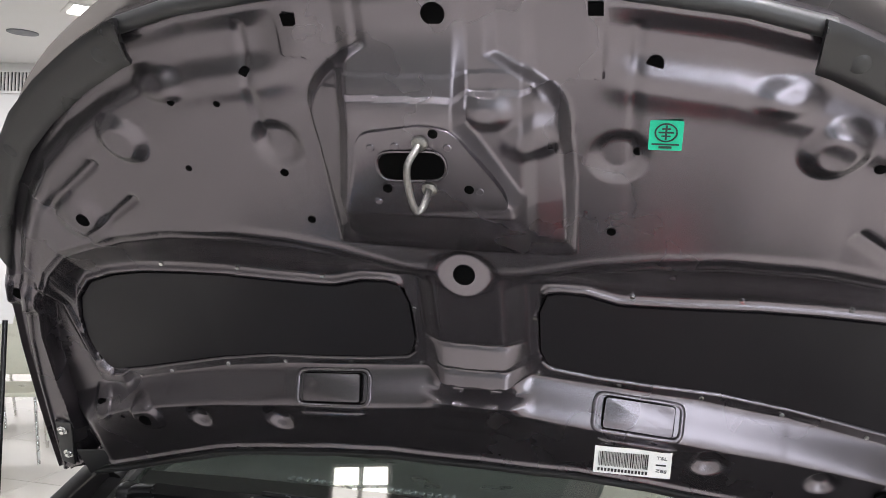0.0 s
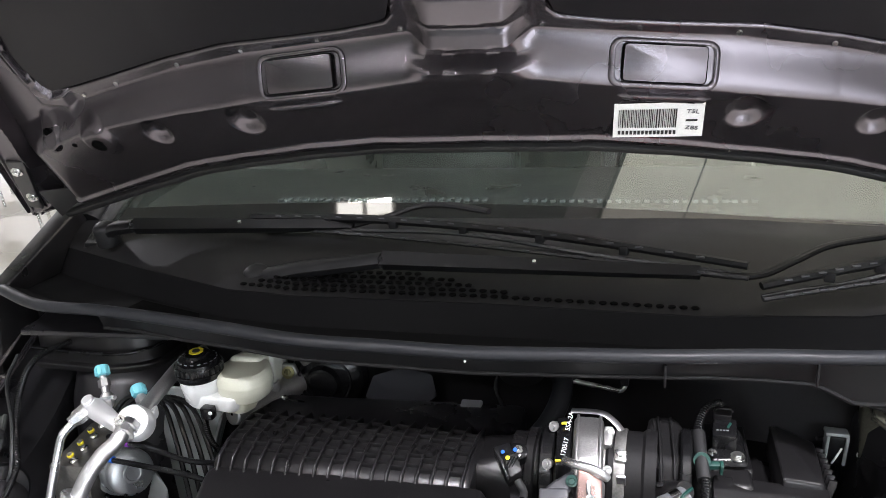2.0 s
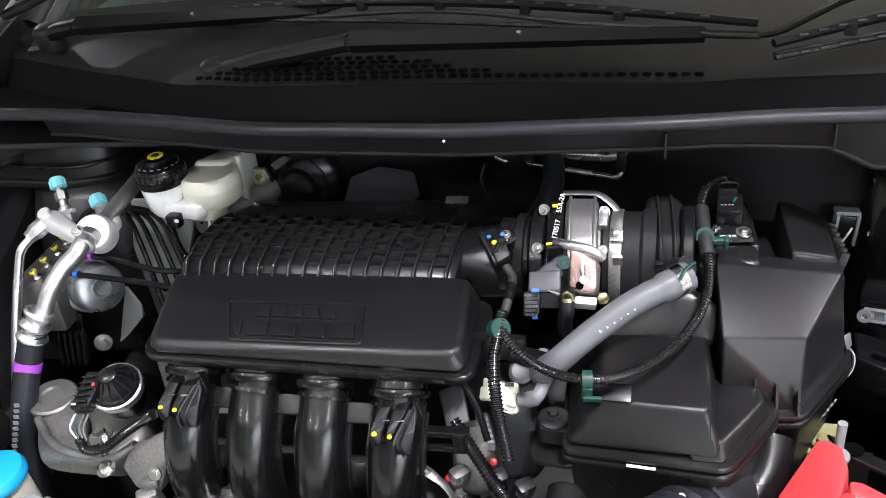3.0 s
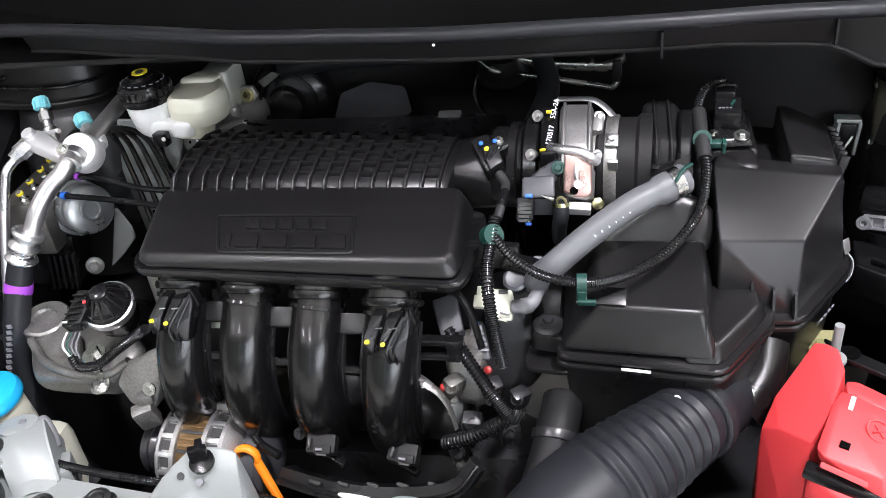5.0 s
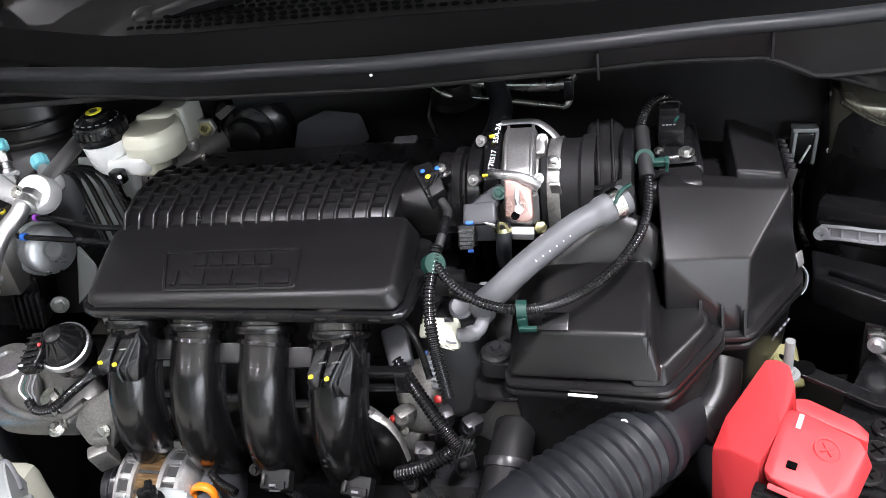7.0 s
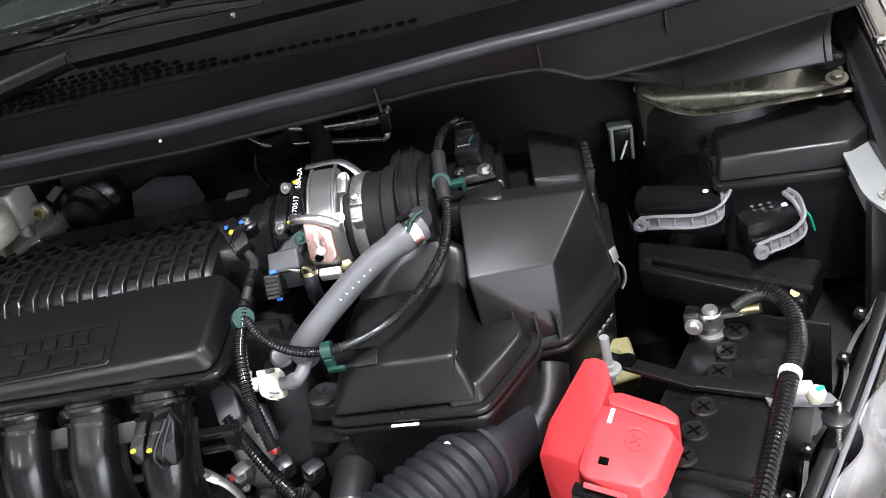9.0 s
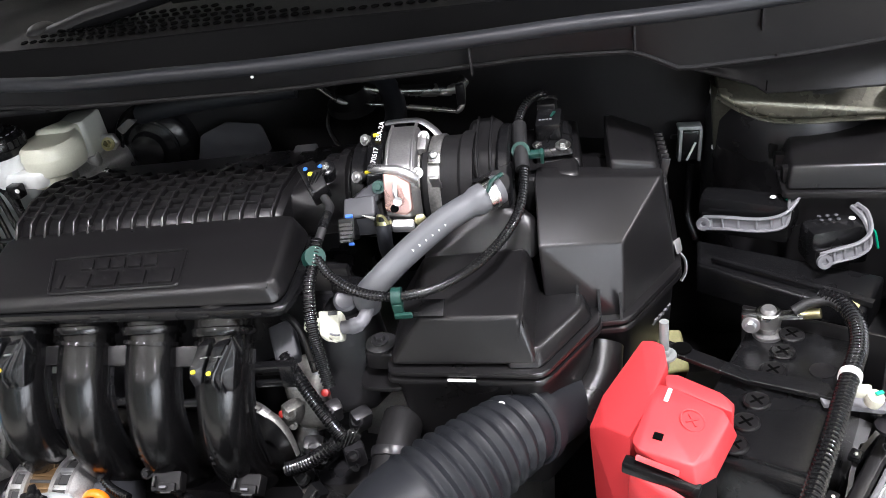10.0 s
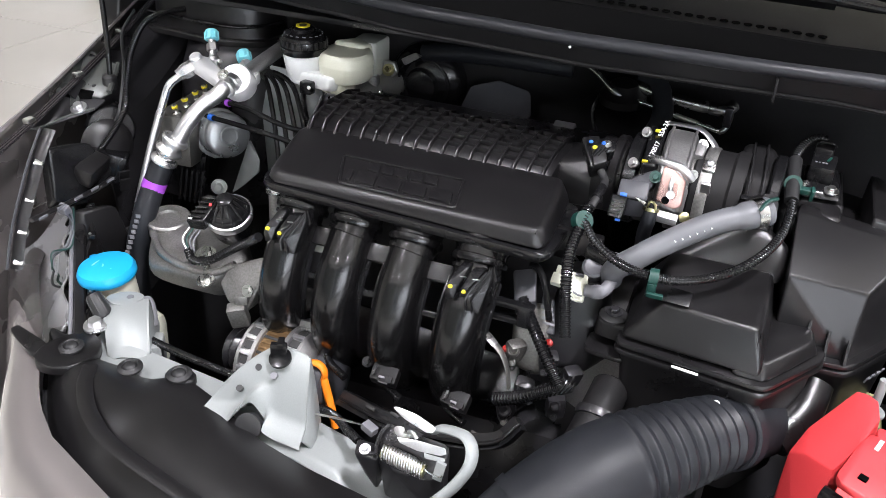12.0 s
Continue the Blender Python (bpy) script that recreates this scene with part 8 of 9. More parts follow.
part("line_nut", turned([(0.006, 0), (0.006, 0.010), (0.0042, 0.011), (0.0042, 0.018)], (-0.362, 0.165, 0.848), (0.75, -0.6, 0.15), 6), STEEL, mc)
part("line", tube([(-0.350, 0.156, 0.850), (-0.33, 0.150, 0.850), (-0.305, 0.155, 0.842), (-0.29, 0.17, 0.82)], 0.003, 8), PLASTIC_S, mc)
boot = part("booster", turned([(0.020, -0.012), (0.026, -0.010), (0.030, 0.0), (0.058, 0.010), (0.066, 0.022), (0.068, 0.05), (0.066, 0.09)], (-0.298, 0.20, 0.862), (0.05, 1, 0.02), 40), PLASTIC_S, mc, "black round brake booster")
part("booster_ring", sweep(bmesh.new(), [Vector((-0.298 + 0.045 * math.cos(a / 32 * 2 * math.pi), 0.203, 0.862 + 0.045 * math.sin(a / 32 * 2 * math.pi))) for a in range(33)], 0.003, 8), PLASTIC_S, boot)
part("bracket_leaf", hull([(-0.332, 0.185, 0.905), (-0.305, 0.18, 0.922), (-0.296, 0.18, 0.915), (-0.325, 0.185, 0.895), (-0.332, 0.19, 0.905), (-0.296, 0.19, 0.915)], 0.001), DARKALU, mc)
absu = thing("abs_unit", (-0.62, 0.06, 0.66), "silver brake control unit with a round motor", "brake unit")
part("valve_block", block((-0.650, 0.048, 0.770), (0.062, 0.135, 0.085), (0, 0, 4), 0.004), DARKALU, absu)
part("motor", turned([(0.042, 0), (0.042, 0.003), (0.037, 0.004), (0.037, 0.030), (0.0362, 0.031), (0.0362, 0.034), (0.037, 0.035), (0.037, 0.042), (0.0355, 0.047), (0.031, 0.050), (0.0165, 0.051), (0.0150, 0.0535), (0.0125, 0.0535), (0.011, 0.051), (0.004, 0.0505)], (-0.600, 0.045, 0.771), (0.80, -0.55, 0.24), 44), MOTORCAN, absu, "grey round motor")
for dx, dz in ((-0.010, -0.036), (0.022, -0.026)):
    bolt((-0.590 + dx, 0.030, 0.772 + dz), 0.0030, (0.5, -0.8, 0.3), ALU, absu)
part("lower_box", block((-0.66, 0.04, 0.70), (0.08, 0.07, 0.09), (0, 10, 12), 0.006), PLASTIC_S, absu)
for k in range(5):
    part("rib", block((-0.645 + 0.010 * k, -0.005, 0.69), (0.004, 0.012, 0.06), (0, 10, 12), 0.001), PLASTIC_S, absu)
bolt((-0.582, 0.01, 0.69), 0.008, (0.4, -1, 0.2), STEEL, absu)
for k, (x, y, z) in enumerate(((-0.640, -0.006, 0.811), (-0.646, 0.030, 0.811), (-0.651, 0.067, 0.811), (-0.656, 0.100, 0.811))):
    f = part("fitting", turned([(0.0075, -0.004), (0.0075, 0.006), (0.0045, 0.008), (0.0045, 0.020)], (x, y, z), (-0.1, -0.3, 1), 6), STEEL, absu)
    part("yellow_ring", turned([(0.0052, 0.015), (0.0056, 0.017), (0.0052, 0.019)], (x, y, z), (-0.1, -0.3, 1), 12), YELLOW, f)
for k in range(4):
    part("brake_line", tube([(-0.63 + 0.012 * k, 0.08, 0.835), (-0.60 + 0.014 * k, 0.10, 0.87), (-0.545 + 0.016 * k, 0.10, 0.865), (-0.51 + 0.018 * k, 0.07, 0.82), (-0.475 + 0.02 * k, 0.03, 0.72), (-0.46 + 0.02 * k, 0.02, 0.62)], 0.0042, 8), PLASTIC_S, absu, "black coated brake line")
part("brake_line", tube([(-0.60, 0.03, 0.838), (-0.546, 0.0, 0.847), (-0.504, -0.012, 0.849), (-0.434, -0.022, 0.838), (-0.38, 0.0, 0.825)], 0.0042, 8), PLASTIC_S, absu)
part("brake_line", tube([(-0.600, 0.01, 0.815), (-0.583, 0.0, 0.817), (-0.523, -0.016, 0.821), (-0.439, -0.032, 0.821), (-0.39, -0.04, 0.815)], 0.0042, 8), PLASTIC_S, absu)
part("band", sweep(bmesh.new(), [(-0.584, 0.0005, 0.817), (-0.575, -0.002, 0.8177)], 0.0055, 10), BLUEPL, absu)
part("band", sweep(bmesh.new(), [(-0.551, 0.002, 0.8465), (-0.544, -0.001, 0.8472)], 0.0055, 10), PURPLE, absu)
ac = thing("air_conditioning_pipes", (-0.58, -0.03, 0.80), "bright aluminium air conditioning pipes with pale blue caps", "pipes")
part("joint_block", hull([(-0.634, 0.026, 0.898), (-0.622, 0.042, 0.903), (-0.600, 0.036, 0.904), (-0.548, -0.004, 0.900), (-0.552, -0.018, 0.893), (-0.632, 0.020, 0.880), (-0.612, 0.040, 0.884), (-0.545, -0.004, 0.876), (-0.553, -0.018, 0.872)], 0.005), ALUW, ac, "bright pipe joint block")
part("ring_boss", turned([(0.021, -0.020), (0.0265, -0.014), (0.0265, 0.010), (0.0235, 0.014), (0.012, 0.014)], (-0.525, -0.004, 0.886), (0.15, -0.75, 0.6), 32), ALUW, ac)
part("block_lug", turned([(0.010, -0.012), (0.010, 0.006), (0.008, 0.008)], (-0.622, 0.030, 0.898), (-0.1, -0.5, 0.9), 18), ALUW, ac)
for base, top in (((-0.616, 0.068, 0.882), (-0.631, 0.089, 0.914)), ((-0.532, 0.038, 0.884), (-0.5475, 0.054, 0.902))):
    d = Vector(top) - Vector(base)
    v_ = part("service_valve", turned([(0.0095, -0.006), (0.0095, d.length * 0.22), (0.0065, d.length * 0.28), (0.0065, d.length * 0.5), (0.0085, d.length * 0.55), (0.0085, d.length * 0.8), (0.006, d.length * 0.85), (0.006, d.length)], base, d, 18), ALUM, ac)
    part("hex", turned([(0.0098, d.length * 0.52), (0.0098, d.length * 0.82)], base, d, 6), ALUM, v_)
    part("side_screw", turned([(0.004, 0), (0.004, 0.008), (0.003, 0.009)], Vector(base) + Vector((0.008, 0, 0.004)), (1, -0.4, 0.3), 10), ALUW, v_)
    cap_ = part("cap", turned([(0.0088, -0.001), (0.0112, 0.000), (0.0112, 0.013), (0.0098, 0.016), (0.007, 0.0152)], top, d, 18), PALEBLUE, v_, "pale blue plastic valve cap")
    for k in range(9):
        a = 2 * math.pi * k / 9
        rot = d.normalized().to_track_quat("Z", "Y").to_matrix()
        b = block((0, 0, 0), (0.0022, 0.0030, 0.012), bevel=0.0005)
        b.transform(Matrix.Translation(Vector(top) + rot @ Vector((0.0112 * math.cos(a), 0.0112 * math.sin(a), 0.0065))) @ rot.to_4x4() @ Matrix.Rotation(a, 4, "Z"))
        part("grip", b, PALEBLUE, cap_)
part("valve_foot", block((-0.613, 0.060, 0.882), (0.022, 0.020, 0.016), (0, 0, 20), 0.005), ALUW, ac)
part("valve_foot", block((-0.522, 0.030, 0.884), (0.026, 0.020, 0.020), (0, 0, 10), 0.006), ALUW, ac)
part("thin_pipe", tube([(-0.628, 0.018, 0.885), (-0.640, 0.002, 0.872), (-0.648, -0.010, 0.862), (-0.6535, -0.018, 0.843), (-0.660, -0.050, 0.778), (-0.666, -0.080, 0.709), (-0.672, -0.110, 0.629), (-0.68, -0.13, 0.52)], 0.0066, 14), ALUM, ac)
part("union_nut", turned([(0.0125, -0.002), (0.0125, 0.016), (0.010, 0.020), (0.009, 0.028)], (-0.624, 0.021, 0.887), (-0.6, -0.75, -0.45), 6), ALUM, ac)
part("thick_pipe", tube([(-0.526, -0.026, 0.892), (-0.527, -0.042, 0.886), (-0.534, -0.050, 0.877), (-0.551, -0.061, 0.862), (-0.568, -0.076, 0.838), (-0.581, -0.087, 0.811), (-0.587, -0.092, 0.800)], 0.0120, 18), ALUM, ac)
part("elbow_nut", turned([(0.0145, -0.008), (0.016, -0.006), (0.016, 0.004), (0.013, 0.006), (0.013, 0.012), (0.0155, 0.013), (0.0155, 0.017), (0.012, 0.019)], (-0.525, -0.022, 0.890), (0.0, -0.85, -0.25), 8), ALUM, ac)
bolt((-0.533, -0.030, 0.904), 0.0052, (0.0, -0.6, 0.8), STEEL, ac)
part("crimp", sweep(bmesh.new(), spline([(-0.584, -0.089, 0.812), (-0.594, -0.096, 0.794), (-0.603, -0.102, 0.774)], 12), lambda s, l: 0.0190 + 0.0026 * math.sin(s * 15), 24), ALUM, ac)
part("rear_pipe", tube([(-0.526, 0.015, 0.890), (-0.525, 0.05, 0.897), (-0.526, 0.10, 0.902), (-0.528, 0.16, 0.905), (-0.52, 0.22, 0.90)], 0.0115, 16), ALU, ac)
hs = part("hose", tube([(-0.600, -0.100, 0.780), (-0.611, -0.118, 0.740), (-0.617, -0.145, 0.69), (-0.628, -0.155, 0.63), (-0.620, -0.17, 0.56), (-0.59, -0.19, 0.50), (-0.55, -0.2, 0.45)], 0.0178, 18), HOSEBLK, ac, "thick black rubber hose")
part("purple_band", sweep(bmesh.new(), [(-0.6095, -0.1155, 0.7455), (-0.6125, -0.1205, 0.7335)], 0.0186, 18), PURPLE, hs)
part("print_bars", join(*[block((-0.612 - 0.0022 * k, -0.1613 - 0.0022 * k, 0.705 - 0.0085 * k), (0.007, 0.002, 0.0055), (0, 0, 10), 0) for k in range(9)]), GREYPL, hs)

# left inner wing: hoses and looms
lh = thing("lamp_loom", (-0.72, -0.13, 0.68), "tangled wires and plugs behind the headlight", "cable")
part("plug", block((-0.735, -0.075, 0.735), (0.06, 0.04, 0.05), (0, 20, 30), 0.006), PLASTIC_S, lh)
part("strip_plug", block((-0.712, -0.155, 0.66), (0.07, 0.025, 0.03), (0, 35, 30), 0.004), PLASTIC, lh)
part("red_plug", block((-0.655, -0.095, 0.63), (0.05, 0.03, 0.018), (0, 10, 10), 0.004), COPPER, lh)
for k, m in enumerate((GREYPL, TEALPL, HOSEGREY)):
    part("wire", tube([(-0.70, -0.19, 0.67), (-0.71 - 0.01 * k, -0.21, 0.64), (-0.70 - 0.012 * k, -0.23, 0.62), (-0.69, -0.25 - 0.01 * k, 0.62), (-0.68, -0.24, 0.60)], 0.002, 6), m, lh)
part("round_cover", turned([(0.04, 0), (0.042, 0.01), (0.03, 0.02), (0.012, 0.022)], (-0.745, -0.06, 0.76), (0.8, -0.5, 0.2), 22), PLASTIC, lh)

wr = thing("washer_reservoir", (-0.60, -0.25, 0.45), "white washer filler neck with a cyan cap", "washer reservoir")
part("neck", turned([(0.030, -0.11), (0.034, -0.05), (0.034, -0.012), (0.031, 0)], (-0.609, -0.240, 0.644), (-0.05, -0.1, 1), 24), WHITEPL, wr)
cp = part("cap", turned([(0.040, 0), (0.0425, 0.003), (0.0425, 0.010), (0.039, 0.017), (0.030, 0.0205), (0.012, 0.0215)], (-0.611, -0.242, 0.644), (-0.05, -0.1, 1), 32), CYAN, wr, "cyan plastic cap")
part("tab", block((-0.647, -0.225, 0.657), (0.022, 0.010, 0.006), (0, -20, -25), 0.002), CYAN, cp)
part("cap_symbol", join(*[block((-0.625 + 0.012 * k, -0.248 + 0.002 * (k % 2), 0.6645), (0.002, 0.016, 0.0012), (0, 0, 30 * k), 0) for k in range(4)]), PALEBLUE, cp)
part("tank", block((-0.61, -0.24, 0.50), (0.12, 0.10, 0.14), bevel=0.02), WHITEPL, wr)
part("white_clip", block((-0.665, -0.218, 0.640), (0.03, 0.02, 0.014), (0, 15, 40), 0.003), PAPER, wr)

# left headlight's back: strips, looms and a tie bar
lw = thing("wing_strip", (-0.74, -0.22, 0.74), "dark plastic strip with clips behind the headlight", "trim strip")
part("strip", tube([(-0.748, -0.170, 0.822), (-0.746, -0.200, 0.79), (-0.744, -0.225, 0.755), (-0.742, -0.260, 0.70), (-0.738, -0.288, 0.645)], 0.011, 8, 8, 0.4), PLASTIC, lw)
part("edge", tube([(-0.758, -0.178, 0.824), (-0.756, -0.208, 0.79), (-0.754, -0.234, 0.755), (-0.752, -0.268, 0.70), (-0.748, -0.295, 0.645)], 0.0022, 6), DARKGREY, lw)
for q in ((-0.742, -0.206, 0.782), (-0.740, -0.236, 0.735), (-0.738, -0.262, 0.694), (-0.735, -0.283, 0.654)):
    part("clip", block(q, (0.014, 0.010, 0.010), (30, 10, 20), 0.002), STEEL, lw)
part("tie_bar", tube([(-0.70, -0.279, 0.731), (-0.70, -0.218, 0.727), (-0.70, -0.145, 0.724), (-0.70, -0.105, 0.727)], 0.006, 8, 8, 0.5), PLASTIC, lw)
for k in range(5):
    part("bar_slot", block((-0.694, -0.262 + 0.036 * k, 0.730), (0.002, 0.016, 0.004), (0, 0, 0), 0), GREYPL, lw)
ls = thing("wing_shield", (-0.70, -0.13, 0.73), "black moulded shield on the inner wing", "shield")
part("panel", hull([(-0.735, -0.19, 0.80), (-0.725, -0.12, 0.79), (-0.70, -0.10, 0.735), (-0.71, -0.16, 0.70), (-0.73, -0.20, 0.72), (-0.755, -0.19, 0.80), (-0.745, -0.10, 0.74), (-0.75, -0.2, 0.70)], 0.004), PLASTIC_S, ls)
part("step", block((-0.712, -0.135, 0.752), (0.03, 0.055, 0.03), (10, 20, 10), 0.004), PLASTIC, ls)
part("lower_box", hull([(-0.70, -0.185, 0.70), (-0.68, -0.13, 0.70), (-0.66, -0.12, 0.62), (-0.68, -0.18, 0.60), (-0.72, -0.18, 0.70), (-0.70, -0.12, 0.62), (-0.72, -0.2, 0.62)], 0.006), PLASTIC, ls)
part("bulb_cap", turned([(0.038, 0), (0.040, 0.006), (0.036, 0.014), (0.016, 0.016), (0.014, 0.024), (0.010, 0.026)], (-0.755, -0.035, 0.775), (0.7, -0.6, 0.3), 26), PLASTIC_S, ls)
for k in range(6):
    part("grip_rib", block((-0.742 + 0.012 * k, -0.03 - 0.014 * k, 0.748 - 0.006 * k), (0.004, 0.016, 0.022), (0, 20, -30), 0.001), PLASTIC, ls)
lc = thing("wing_cable", (-0.75, 0.0, 0.8), "thin black cables and looms down the inner wing", "cable")
part("loom", conduit([(-0.72, 0.20, 0.935), (-0.770, 0.12, 0.925), (-0.760, 0.05, 0.894), (-0.733, -0.01, 0.848), (-0.717, -0.04, 0.817), (-0.730, -0.08, 0.770), (-0.755, -0.11, 0.735)], 0.0056), CORR, lc)
part("cable", tube([(-0.798, 0.110, 0.933), (-0.787, 0.060, 0.907), (-0.746, 0.005, 0.870), (-0.725, -0.040, 0.820), (-0.728, -0.050, 0.799)], 0.0032, 8), RUBBER, lc)
for k, m in enumerate((HOSEGREY, DARKGREY, GREYPL, TEALPL)):
    part("wire", tube([(-0.70, -0.215 + 0.006 * k, 0.715), (-0.698, -0.206, 0.69 - 0.003 * k), (-0.70 + 0.003 * k, -0.225, 0.662), (-0.70, -0.252, 0.656 + 0.003 * k), (-0.695, -0.262, 0.64)], 0.0014, 6), m, lc)
part("wire_plug", block((-0.698, -0.218, 0.722), (0.016, 0.012, 0.014), (20, 10, 0), 0.002), GREYPL, lc)

gp = thing("bulkhead_bracket", (-0.53, 0.14, 0.75), "dull grey steel panel behind the brake lines", "bracket")
part("plate", hull([(-0.560, 0.150, 0.865), (-0.440, 0.150, 0.862), (-0.515, 0.150, 0.66), (-0.62, 0.150, 0.60), (-0.560, 0.156, 0.865), (-0.440, 0.156, 0.862), (-0.515, 0.156, 0.66), (-0.62, 0.156, 0.60)], 0.002), PRIMER, gp)
part("fold", hull([(-0.475, 0.148, 0.80), (-0.440, 0.130, 0.862), (-0.445, 0.149, 0.862), (-0.50, 0.148, 0.70), (-0.505, 0.135, 0.70)], 0.001), PRIMER, gp)
part("lower_leaf", hull([(-0.546, 0.050, 0.765), (-0.525, 0.050, 0.735), (-0.531, 0.050, 0.710), (-0.562, 0.050, 0.678), (-0.585, 0.050, 0.660), (-0.556, 0.050, 0.725), (-0.546, 0.058, 0.765), (-0.531, 0.058, 0.710), (-0.585, 0.058, 0.660)], 0.002), PRIMER, gp)
for x, z in ((-0.50, 0.79), (-0.545, 0.70)):
    part("hole_shade", turned([(0.005, 0), (0.005, 0.001)], (x, 0.1495, z), (0, -1, 0), 12), DARK, gp)

# ---- front panel, latch, covers ----
def cross_y(x):
    return float(np.interp(x, [-0.62, -0.53, -0.36, -0.21, -0.08, 0.1, 0.62], [-0.27, -0.315, -0.335, -0.352, -0.385, -0.40, -0.30]))


fp = thing("front_cross_member", (-0.2, -0.38, 0.55), "pale grey primed steel cross member", "cross member")


def rail(s, t):
    x = -0.62 + 1.22 * s
    prof_y = float(np.interp(t, [0, 0.12, 0.7, 0.85, 1], [0.004, 0, -0.055, -0.065, -0.07]))
    prof_z = float(np.interp(t, [0, 0.12, 0.7, 0.85, 1], [-0.05, 0, -0.004, -0.012, -0.08]))
    dip = -0.03 * boxy(x, 0.5, -0.13, 0.02, 0, 1, 0.02)
    return Vector((x, cross_y(x) + prof_y, 0.600 + prof_z + dip))


part("rail", thick(sheet(rail, 80, 20), 0.003), PRIMER, fp)
part("latch_hoop", sweep(bmesh.new(), spline([(-0.030, -0.410, 0.690), (-0.022, -0.414, 0.699), (-0.006, -0.418, 0.704), (0.010, -0.425, 0.707), (0.020, -0.435, 0.701), (0.021, -0.445, 0.686), (0.010, -0.455, 0.664), (-0.006, -0.464, 0.644), (-0.022, -0.466, 0.618), (-0.03, -0.462, 0.59)], 8), 0.0078, 12, True, 0.55), PRIMER, fp, "pale steel hoop round the latch")
wb = thing("filler_bracket", (-0.53, -0.31, 0.58), "pale grey steel bracket beside the washer filler", "bracket")
def filler_skin(s, t):
    left = Vector((-0.578, -0.296, 0.634)).lerp(Vector((-0.530, -0.352, 0.600)), t)
    right = Vector((-0.528, -0.262, 0.640)).lerp(Vector((-0.480, -0.330, 0.602)), t)
    p = left.lerp(right, s)
    return p + Vector((0, 0, 0.012 * math.sin(math.pi * s) * (0.4 + 0.6 * t) + 0.010 * math.sin(math.pi * t)))


part("plate", thick(sheet(filler_skin, 18, 18), 0.003), PRIMER, wb)
part("side", thick(sheet(lambda p, t: filler_skin(1.0, p) + Vector((0.010 * t, 0.004 * t, -0.045 * t)), 14, 6), 0.003), PRIMER, wb)
part("side", thick(sheet(lambda p, t: filler_skin(p, 1.0) + Vector((0.002 * t, -0.010 * t, -0.012 * t)), 14, 4), 0.003), PRIMER, wb)
part("ear", prism([(-0.580, -0.290), (-0.568, -0.268), (-0.548, -0.258), (-0.528, -0.262), (-0.530, -0.282), (-0.555, -0.300)], [(0.638, 1), (0.642, 1)], 0.010, None, 0.001), PRIMER, wb)
part("ear_hole", turned([(0.0055, 0), (0.0045, 0.001)], (-0.547, -0.274, 0.642), (0, -0.1, 1), 16), GREYPL, wb)
part("leg", block((-0.50, -0.31, 0.580), (0.05, 0.04, 0.05), (0, 0, 30), 0.006), PRIMER, wb)
stop = part("rubber_stop", turned([(0.005, -0.014), (0.0055, 0), (0.0125, 0.002), (0.0135, 0.006), (0.0115, 0.034), (0.0095, 0.038), (0.0075, 0.0385), (0.0065, 0.036)], (-0.561, -0.312, 0.625), (-0.52, 0.14, 0.62), 24), RUBBER, wb, "black rubber bump stop")
for k in range(8):
    a = 2 * math.pi * k / 8
    rot = Vector((-0.52, 0.14, 0.62)).normalized().to_track_quat("Z", "Y").to_matrix()
    part("rib", tube([Vector((-0.561, -0.312, 0.625)) + rot @ Vector((0.0128 * math.cos(a), 0.0128 * math.sin(a), 0.008)), Vector((-0.561, -0.312, 0.625)) + rot @ Vector((0.0112 * math.cos(a), 0.0112 * math.sin(a), 0.034))], 0.0012, 5), RUBBER, stop)
part("strap", tube([(-0.533, -0.268, 0.640), (-0.522, -0.262, 0.640), (-0.508, -0.272, 0.625), (-0.502, -0.280, 0.61)], 0.0035, 8, 6, 0.3), GREYPL, wb)
bk = thing("radiator_bracket", (-0.24, -0.38, 0.60), "pale grey pressed steel radiator bracket", "bracket")
def bracket_skin(s, t):
    left = Vector((-0.268, -0.356, 0.692)).lerp(Vector((-0.341, -0.402, 0.604)), t)
    right = Vector((-0.216, -0.356, 0.694)).lerp(Vector((-0.200, -0.398, 0.600)), t)
    left.z += 0.012 * math.sin(math.pi * t)
    right.z += 0.022 * math.sin(math.pi * t)
    p = left.lerp(right, s)
    arch = 0.030 * math.exp(-((s - 0.48) / 0.13) ** 2) * step(0.55, 1.0, t)
    flare = 0.016 * step(0.86, 1.0, t) * (0 if 0.34 < s < 0.62 else 1)
    return p + Vector((0, -flare, arch + 0.006 * math.sin(math.pi * s)))


part("skin", thick(sheet(bracket_skin, 36, 30), 0.0025), PRIMER, bk)
part("wall", thick(sheet(lambda p, t: bracket_skin(1.0, p * 0.95) + Vector((0.010 * t, 0.006 * t, -0.004 * t - (bracket_skin(1.0, p * 0.95).z - 0.598) * t ** 1.3)), 16, 8), 0.0025), PRIMER, bk)
part("wall", thick(sheet(lambda p, t: bracket_skin(0.0, p * 0.95) + Vector((-0.006 * t, 0.006 * t, -(bracket_skin(0.0, p * 0.95).z - 0.598) * t)), 16, 8), 0.0025), PRIMER, bk)
part("wall", thick(sheet(lambda p, t: bracket_skin(p, 0.0) + Vector((0, 0.004 * t, -0.05 * t)), 12, 4), 0.0025), PRIMER, bk)
part("grommet", turned([(0.017, 0), (0.017, 0.008), (0.010, 0.010)], (-0.270, -0.408, 0.610), (0.1, -0.9, 0.4), 20), RUBBER, bk)
